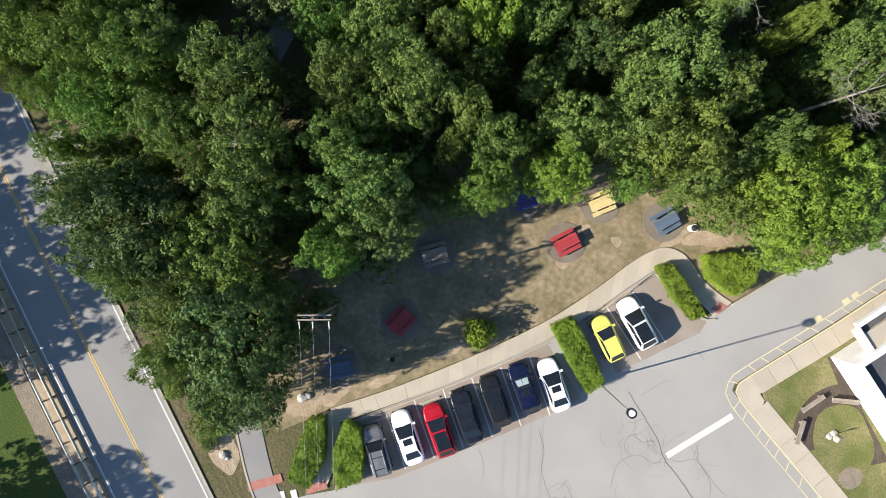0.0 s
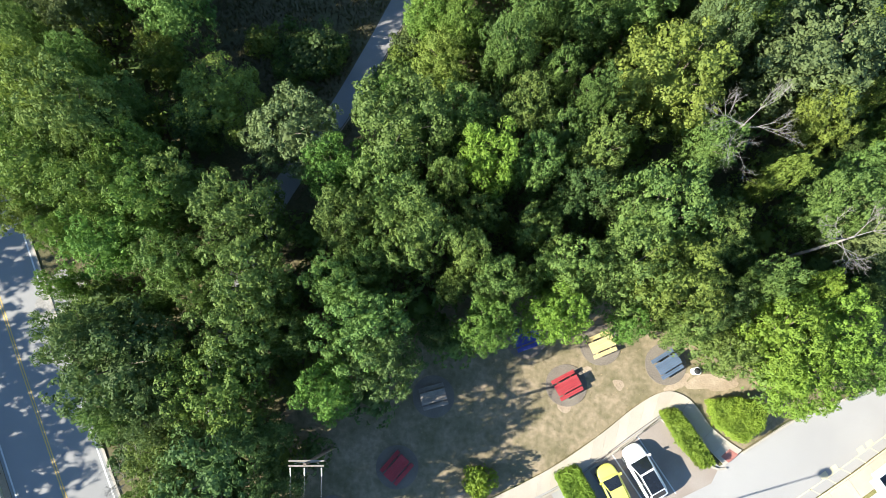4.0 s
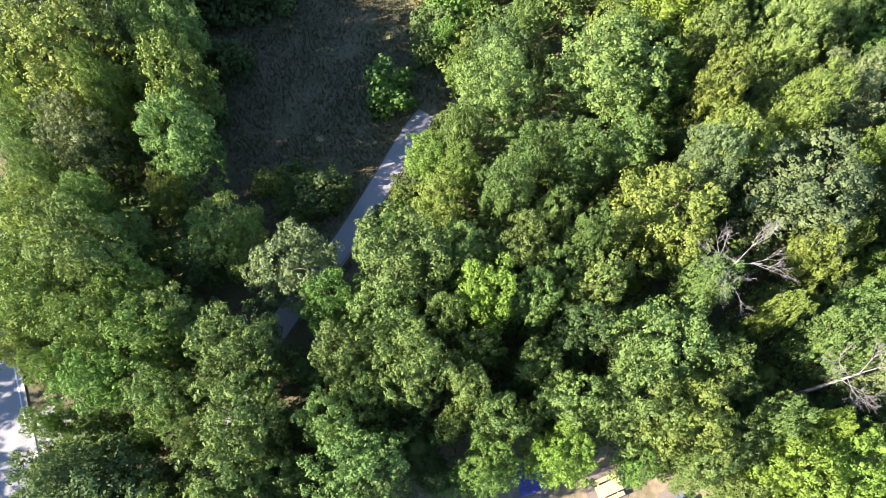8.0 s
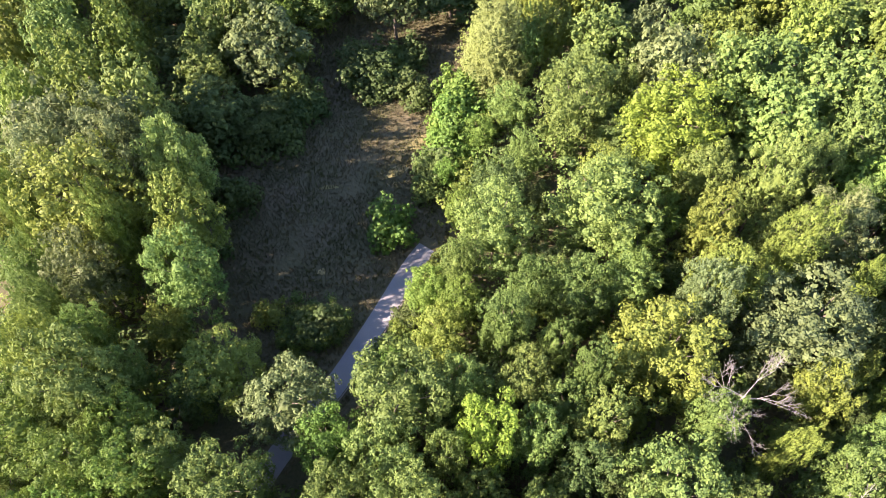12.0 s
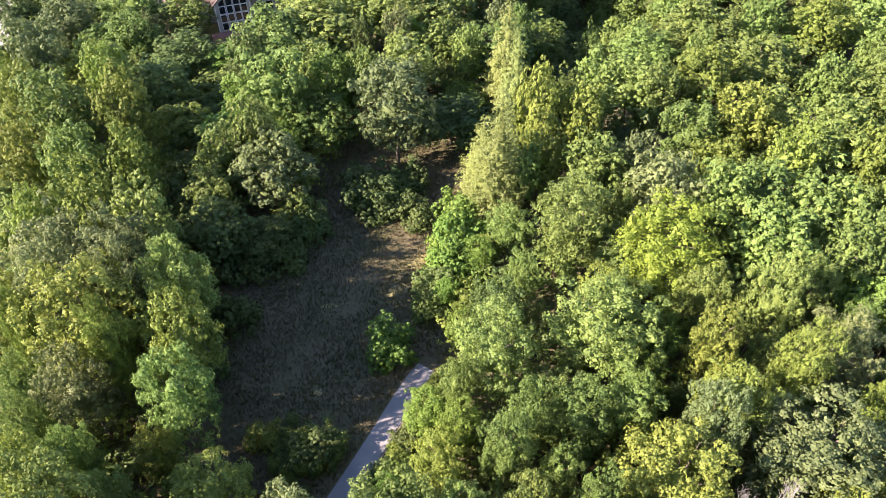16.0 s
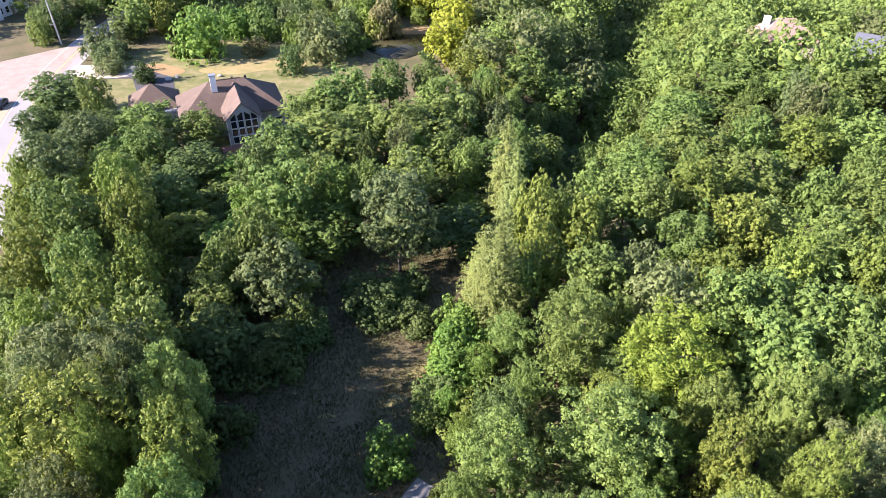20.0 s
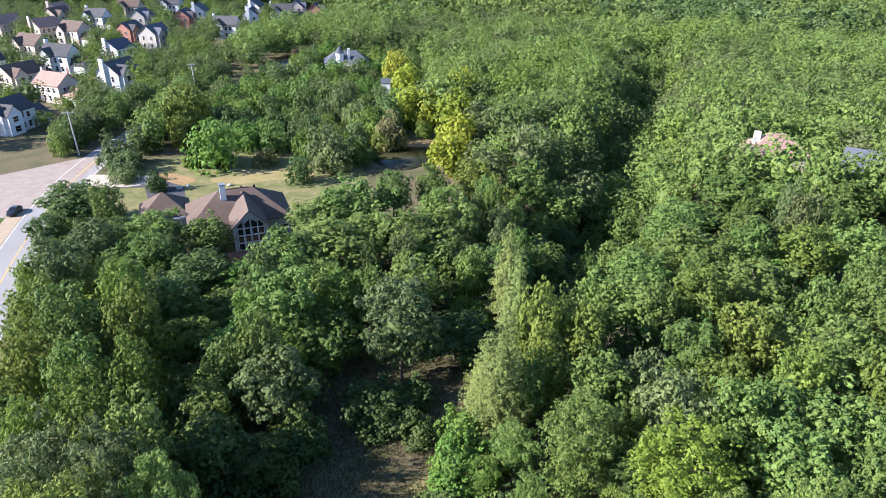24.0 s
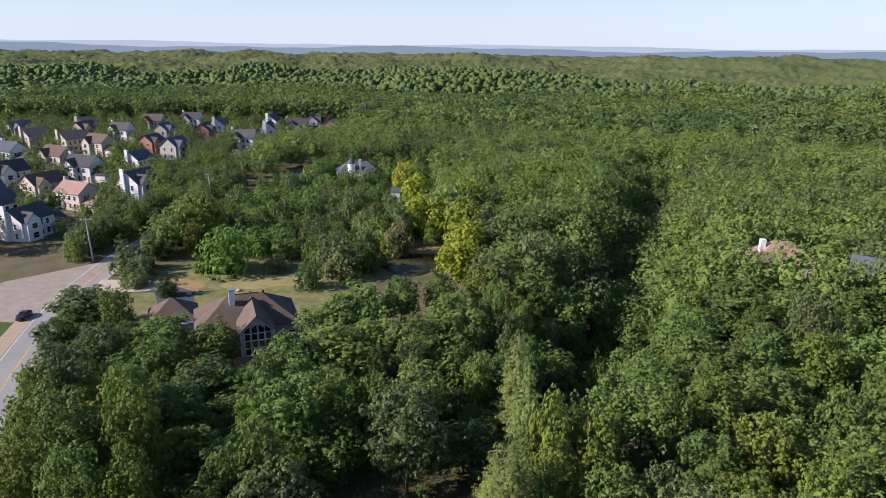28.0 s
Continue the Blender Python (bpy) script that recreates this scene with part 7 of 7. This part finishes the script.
part("wall", box(-6.5, -4.5, -6, 6.5, 4.5, 5.5), "siding_tan", H3)
part("roof", hip_roof(-6.5, 6.5, -4.5, 4.5, 5.5, 9.6), "shingle_red", H3)
part("chimney", box(-5.0, -1.0, 5, -3.8, 0.2, 10.0, 0.02), "trim_white", H3)
window(H3, -2, -4.5, 2.0, 1.4, 1.6, "-y")
H4 = thing("house", "house with a pale slate-blue roof among the trees", "house", Matrix.Translation((94, 139, 4.6)) @ Matrix.Rotation(radians(-35), 4, "Z"))
part("wall", box(-6.5, -4.5, -6, 6.5, 4.5, 5.5), "siding_white", H4)
part("roof", gable_roof(-6.5, 6.5, -4.5, 4.5, 5.5, 8.8), "shingle_slate", H4)
window(H4, -2, -4.5, 2.0, 1.4, 1.6, "-y")
z5 = float(ground_z(90, 855))
H5 = thing("house", "large tan house on a far wooded ridge", "house", Matrix.Translation((90, 840, z5 + 1)) @ Matrix.Rotation(radians(15), 4, "Z"))
part("wall", box(-16, -5, -6, 16, 5, 9), "siding_tan", H5)
part("roof", hip_roof(-16, 16, -5, 5, 9, 15), "shingle_red", H5)
part("roof_wing", gable_roof(-12, -4, -7, 5, 9, 14), "shingle_red", H5)
shed = thing("garden_shed", "small white shed by the pond trees", "shed", Matrix.Translation((-23, 236, 0)))
part("wall", box(-1.6, -1.4, -0.2, 1.6, 1.4, 6.0), "siding_white", shed)
part("roof", gable_roof(-1.6, 1.6, -1.4, 1.4, 6.0, 7.2, 0.2), "shingle_slate", shed)
steep = thing("bell_turret", "white turret with a pointed roof beyond the trees", "turret", Matrix.Translation((-63, 446, 0)))
part("tower", box(-2, -2, -0.3, 2, 2, 15), "siding_white", steep)
part("spire", tube((0, 0, 15), (0, 0, 21), 2.4, 0.05, 8), "shingle_grey", steep)

# roadside poles
for x, y, h, lb in ((-99.2, 167.8, 12.0, "pale timber utility pole with a crossarm by the road"), (-90.5, 233.5, 12.0, "timber utility pole with a crossarm among the trees")):
    p = thing("utility_pole", lb, "utility pole", Matrix.Translation((x, y, 0)) @ Matrix.Rotation(radians(20), 4, "Z"), "roadside poles")
    part("pole", tube((0, 0, -0.3), (-0.35, 0, h), 0.22, 0.15, 10), "pale_pole", p)
    part("crossarm", box(-1.7, -0.08, h - 0.55, 1.1, 0.08, h - 0.38), "pale_pole", p)
    for s in (-1.5, -0.9, 0.3, 0.9):
        part("insulator", tube((s, 0, h - 0.38), (s, 0, h - 0.12), 0.05, 0.04, 6), "trim_white", p)
    part("bracket", box(-1.3, -0.05, h * 0.42, -0.1, 0.05, h * 0.42 + 0.1), "metal", p)
drums = thing("traffic_drum", "orange traffic drum at the junction", "traffic drum", Matrix.Translation((-96.5, 121, 0.04)))
part("drum", tube((0, 0, 0), (0, 0, 0.9), 0.28, 0.2, 12), "yellow_line", drums)
part("band", tube((0, 0, 0.45), (0, 0, 0.6), 0.255, 0.24, 12), "trim_white", drums)

# ---- trees of the suburb and the pond ----
sub_rng = random.Random(77)
SUBPOLY = [(-100, 178), (-128, 168), (-330, 190), (-330, 470), (-70, 480), (-62, 400), (-92, 290), (-84, 215), (-96, 195)]


def sub_ok(x, y, R):
    if not inside(x, y, SUBPOLY):
        return False
    for hx, hy in house_at:
        d = math.hypot(x - hx, y - hy)
        if d < 8.0 + R * 0.6:
            return False
        t = (hy - y) / hy
        if 0 < t < 0.12 and abs(x - hx * (y / hy)) < 7:
            return False
    return True


sp = scatter(sub_rng, -330, -60, 165, 480, 0.9, 6000, 2.4, 4.0, sub_ok)
gr = {}
for s in sp:
    gr.setdefault(sub_rng.choice(("oak", "dark", "dark", "grey", "lime")), []).append(s)
for k, v in gr.items():
    joined("suburb_trees", v, far_protos, k, "garden trees between the suburb houses", sub_rng, 0.78)
WIL = [(-0.6, 158, 3.6), (2.2, 168, 3.8), (1.4, 182.6, 4.0), (-7.5, 198.4, 4.2), (-12.4, 199, 3.8), (3.4, 209, 4.2), (-3.1, 217, 4.2), (-15.5, 230, 4.0), (-19.6, 244, 4.0), (3.0, 193, 4.0)]
wp = [broad_crown(600 + k, 4.0, 0.6, 11.5, 22, 200, 7, 0.6, 0.6) for k in range(3)]
wm = []
for b in wp:
    me = array_mesh("crown", b[0], b[1], b[2])
    me.materials.append(M["willow"])
    wm.append(me)
for i, (x, y, R) in enumerate(WIL):
    R *= 1.15
    t = thing("willow_tree", TREE_LABEL["willow"], "tree", Matrix.Translation((x, y, float(ground_z(x, y)) - 2.2)) @ Matrix.Rotation(i * 1.9, 4, "Z") @ Matrix.Diagonal((R / 3.7, R / 3.7, (R / 4) * (1.05 + 0.12 * (i % 3)), 1)), "willows by the pond")
    part("trunk", TRUNKS[i % 3], None, t)
    part("crown", wm[i % 3], None, t)
rt_cache = {}


def round_tree(x, y, R, h, kind, label):
    """A tree that is leafy down to the grass."""
    k = sub_rng.randrange(3)
    m = Matrix.Translation((x, y, float(ground_z(x, y)))) @ Matrix.Rotation(sub_rng.uniform(0, 6.28), 4, "Z") @ Matrix.Diagonal((R / 1.55, R / 1.55 * sub_rng.uniform(0.9, 1.1), h / 2.35, 1))
    t = thing("garden_tree", label, "tree", m, "trees between house and pond")
    if (k, kind) not in rt_cache:
        me = array_mesh("crown", *ROUND[k])
        me.materials.append(M[kind])
        rt_cache[k, kind] = me
    part("trunk", ROUND_TRUNK, None, t)
    part("crown", rt_cache[k, kind], None, t)


ROUND = [broad_crown(700 + k, 1.5, -0.6, 2.3, 28, 170, 7, 0.2, 0.22) for k in range(3)]
bm = tube((0, 0, -0.15), (0, 0, 1.3), 0.09, 0.05, 6)
ROUND_TRUNK = bpy.data.meshes.new("trunk")
bm.to_mesh(ROUND_TRUNK)
bm.free()
ROUND_TRUNK.materials.append(M["bark"])
NAMED = {"fresh": "round bright green tree on the lawn", "grey": "pale grey-green leafy tree near the pond", "lime": "yellow-green leafy tree near the road", "dark": "dark green leafy tree near the road", "oak": "green leafy tree between house and pond", "tan_leaf": "tan-leaved small tree near the pond"}
for x, y, R, h, kind in ((-60, 160, 6.2, 11.0, "fresh"), (-83.0, 171, 4.4, 7.0, "grey"), (-74, 183, 7.0, 13.5, "lime"), (-84, 199, 5.0, 10.0, "lime"), (-64, 186, 3.6, 8.0, "dark"), (-45, 200, 3.4, 9.5, "dark"),
                         (-34, 201, 3.4, 9.5, "grey"), (-27, 190, 4.2, 9.0, "grey"), (-31.5, 161, 5.0, 10.0, "grey"), (-38, 166, 3.0, 7.5, "fresh"), (-42, 178, 3.4, 7.0, "grey"), (-55, 200, 3.8, 9.0, "dark"), (-35, 172, 2.6, 7.0, "lime"), (-29, 158, 4.6, 8.5, "grey"), (-24, 164, 3.6, 6.5, "oak"), (-19, 176, 2.6, 5.5, "lime"), (-22, 184, 3.4, 7.5, "fresh"), (-17, 190, 3.0, 7.0, "grey"), (-36, 150, 3.2, 6.0, "dark"), (-8, 189, 2.2, 4.5, "lime"), (4.5, 176, 3.0, 7.0, "oak")):
    round_tree(x, y, R, h, kind, NAMED[kind])
for side in (-1, 1):
    for k in range(26):
        y = 168 + 3.6 * k + sub_rng.uniform(-1, 1)
        x = road_x(y) + side * sub_rng.uniform(6.5, 9.5) - (3 if side < 0 else 0)
        if side > 0 and y < 182:
            continue
        round_tree(x, y, sub_rng.uniform(2.0, 3.4), sub_rng.uniform(4.5, 9.0), sub_rng.choice(("dark", "dark", "oak", "grey")), NAMED["dark"])
wild = scatter(sub_rng, -102, -8, 172, 335, 0.66, 2600, 2.6, 4.6, lambda x, y, R: not inside(x, y, SUBPOLY) and not (y > 300 and x > -60) and x > road_x(min(y, 300)) + 10 and math.hypot(x + 44, y - 276) > 15 and not inside(x, y, CLEAR[-1]) and not inside(x, y, CLEAR[-2]) and math.hypot(x + 23, y - 228) > 6)
for x, y, R in wild:
    k = sub_rng.choice(("oak", "fresh", "grey", "oak", "lime", "fresh", "dark"))
    round_tree(x, y, R, R * sub_rng.uniform(1.6, 2.3), k, NAMED[k])

# ---- grass ----
def tufts(spots, size, rng):
    P = np.array([(x, y, 0.03) for x, y in spots])
    n = len(P)
    V = []
    for k in range(4):
        a = rng.uniform(0, 6.28, n)
        lean = rng.uniform(0.15, 0.6, n)
        h = size * rng.uniform(0.5, 1.4, n)
        d = np.stack([np.cos(a), np.sin(a), np.zeros(n)], 1)
        s = np.stack([-np.sin(a), np.cos(a), np.zeros(n)], 1) * (0.055 * size / 0.4)
        tip = P + d * (lean * h)[:, None] + np.stack([np.zeros(n), np.zeros(n), h], 1)
        V.append(np.stack([P - s, P + s, tip], 1))
    V = np.concatenate(V).reshape(-1, 3)
    return array_mesh("tufts", V, np.zeros((0, 4), int), np.arange(len(V)).reshape(-1, 3))


g = np.random.default_rng(12)
cand = np.stack([g.uniform(-27, 3, 42000), g.uniform(16, 79, 42000)], 1)
clear = np.array([inside(x, y, MEADOW) and np.min(np.hypot(TRAIL_A[:, 0] - x, TRAIL_A[:, 1] - y)) > 1.25 for x, y in cand])
cand = cand[clear]
drift = np.sin(cand[:, 0] * 0.55 + 1) * np.cos(cand[:, 1] * 0.31) + 0.7 * np.sin(cand[:, 0] * 0.9 - cand[:, 1] * 0.5) + 0.4 * np.sin(cand[:, 1] * 1.3) + g.normal(size=len(cand)) * 0.5
tagged(part("meadow_grass", tufts(cand[drift > 0.1], 0.3, g), "weed"), "low green grass and weeds of the shaded meadow", "grass", kind="stuff")
tagged(part("meadow_dry_grass", tufts(cand[(drift <= 0.1) & (drift > -1.1)], 0.26, g), "blade"), "dry brown grass tufts of the meadow", "grass", kind="stuff")
cand = np.stack([g.uniform(-17, 36, 26000), g.uniform(-17, 9, 26000)], 1)
mask = [inside(x, y, PICNIC) and g.random() < 0.8 for x, y in cand]
tagged(part("picnic_grass", tufts(cand[mask], 0.09, g), "straw"), "short worn grass tufts of the picnic ground", "grass", kind="stuff")

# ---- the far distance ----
# Distance haze is painted in: the hill strips emit their own pale blue.
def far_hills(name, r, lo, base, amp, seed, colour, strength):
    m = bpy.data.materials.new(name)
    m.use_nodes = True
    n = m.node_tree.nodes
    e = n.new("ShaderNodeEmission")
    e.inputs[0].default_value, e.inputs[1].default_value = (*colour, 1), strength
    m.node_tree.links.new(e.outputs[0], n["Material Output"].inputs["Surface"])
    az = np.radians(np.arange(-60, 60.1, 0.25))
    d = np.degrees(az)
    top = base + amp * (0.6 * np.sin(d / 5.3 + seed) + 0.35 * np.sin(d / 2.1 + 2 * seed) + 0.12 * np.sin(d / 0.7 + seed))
    x, y = r * np.sin(az), r * np.cos(az)
    k = len(az)
    v = np.concatenate([np.stack([x, y, top], 1), np.stack([x * 0.9, y * 0.9, np.full(k, float(lo))], 1)])
    j = np.arange(k - 1)
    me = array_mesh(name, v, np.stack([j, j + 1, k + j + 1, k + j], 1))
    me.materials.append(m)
    tagged(part("backdrop", me, None), "horizon hills with blue haze painted as a glow", "backdrop", kind="structure")


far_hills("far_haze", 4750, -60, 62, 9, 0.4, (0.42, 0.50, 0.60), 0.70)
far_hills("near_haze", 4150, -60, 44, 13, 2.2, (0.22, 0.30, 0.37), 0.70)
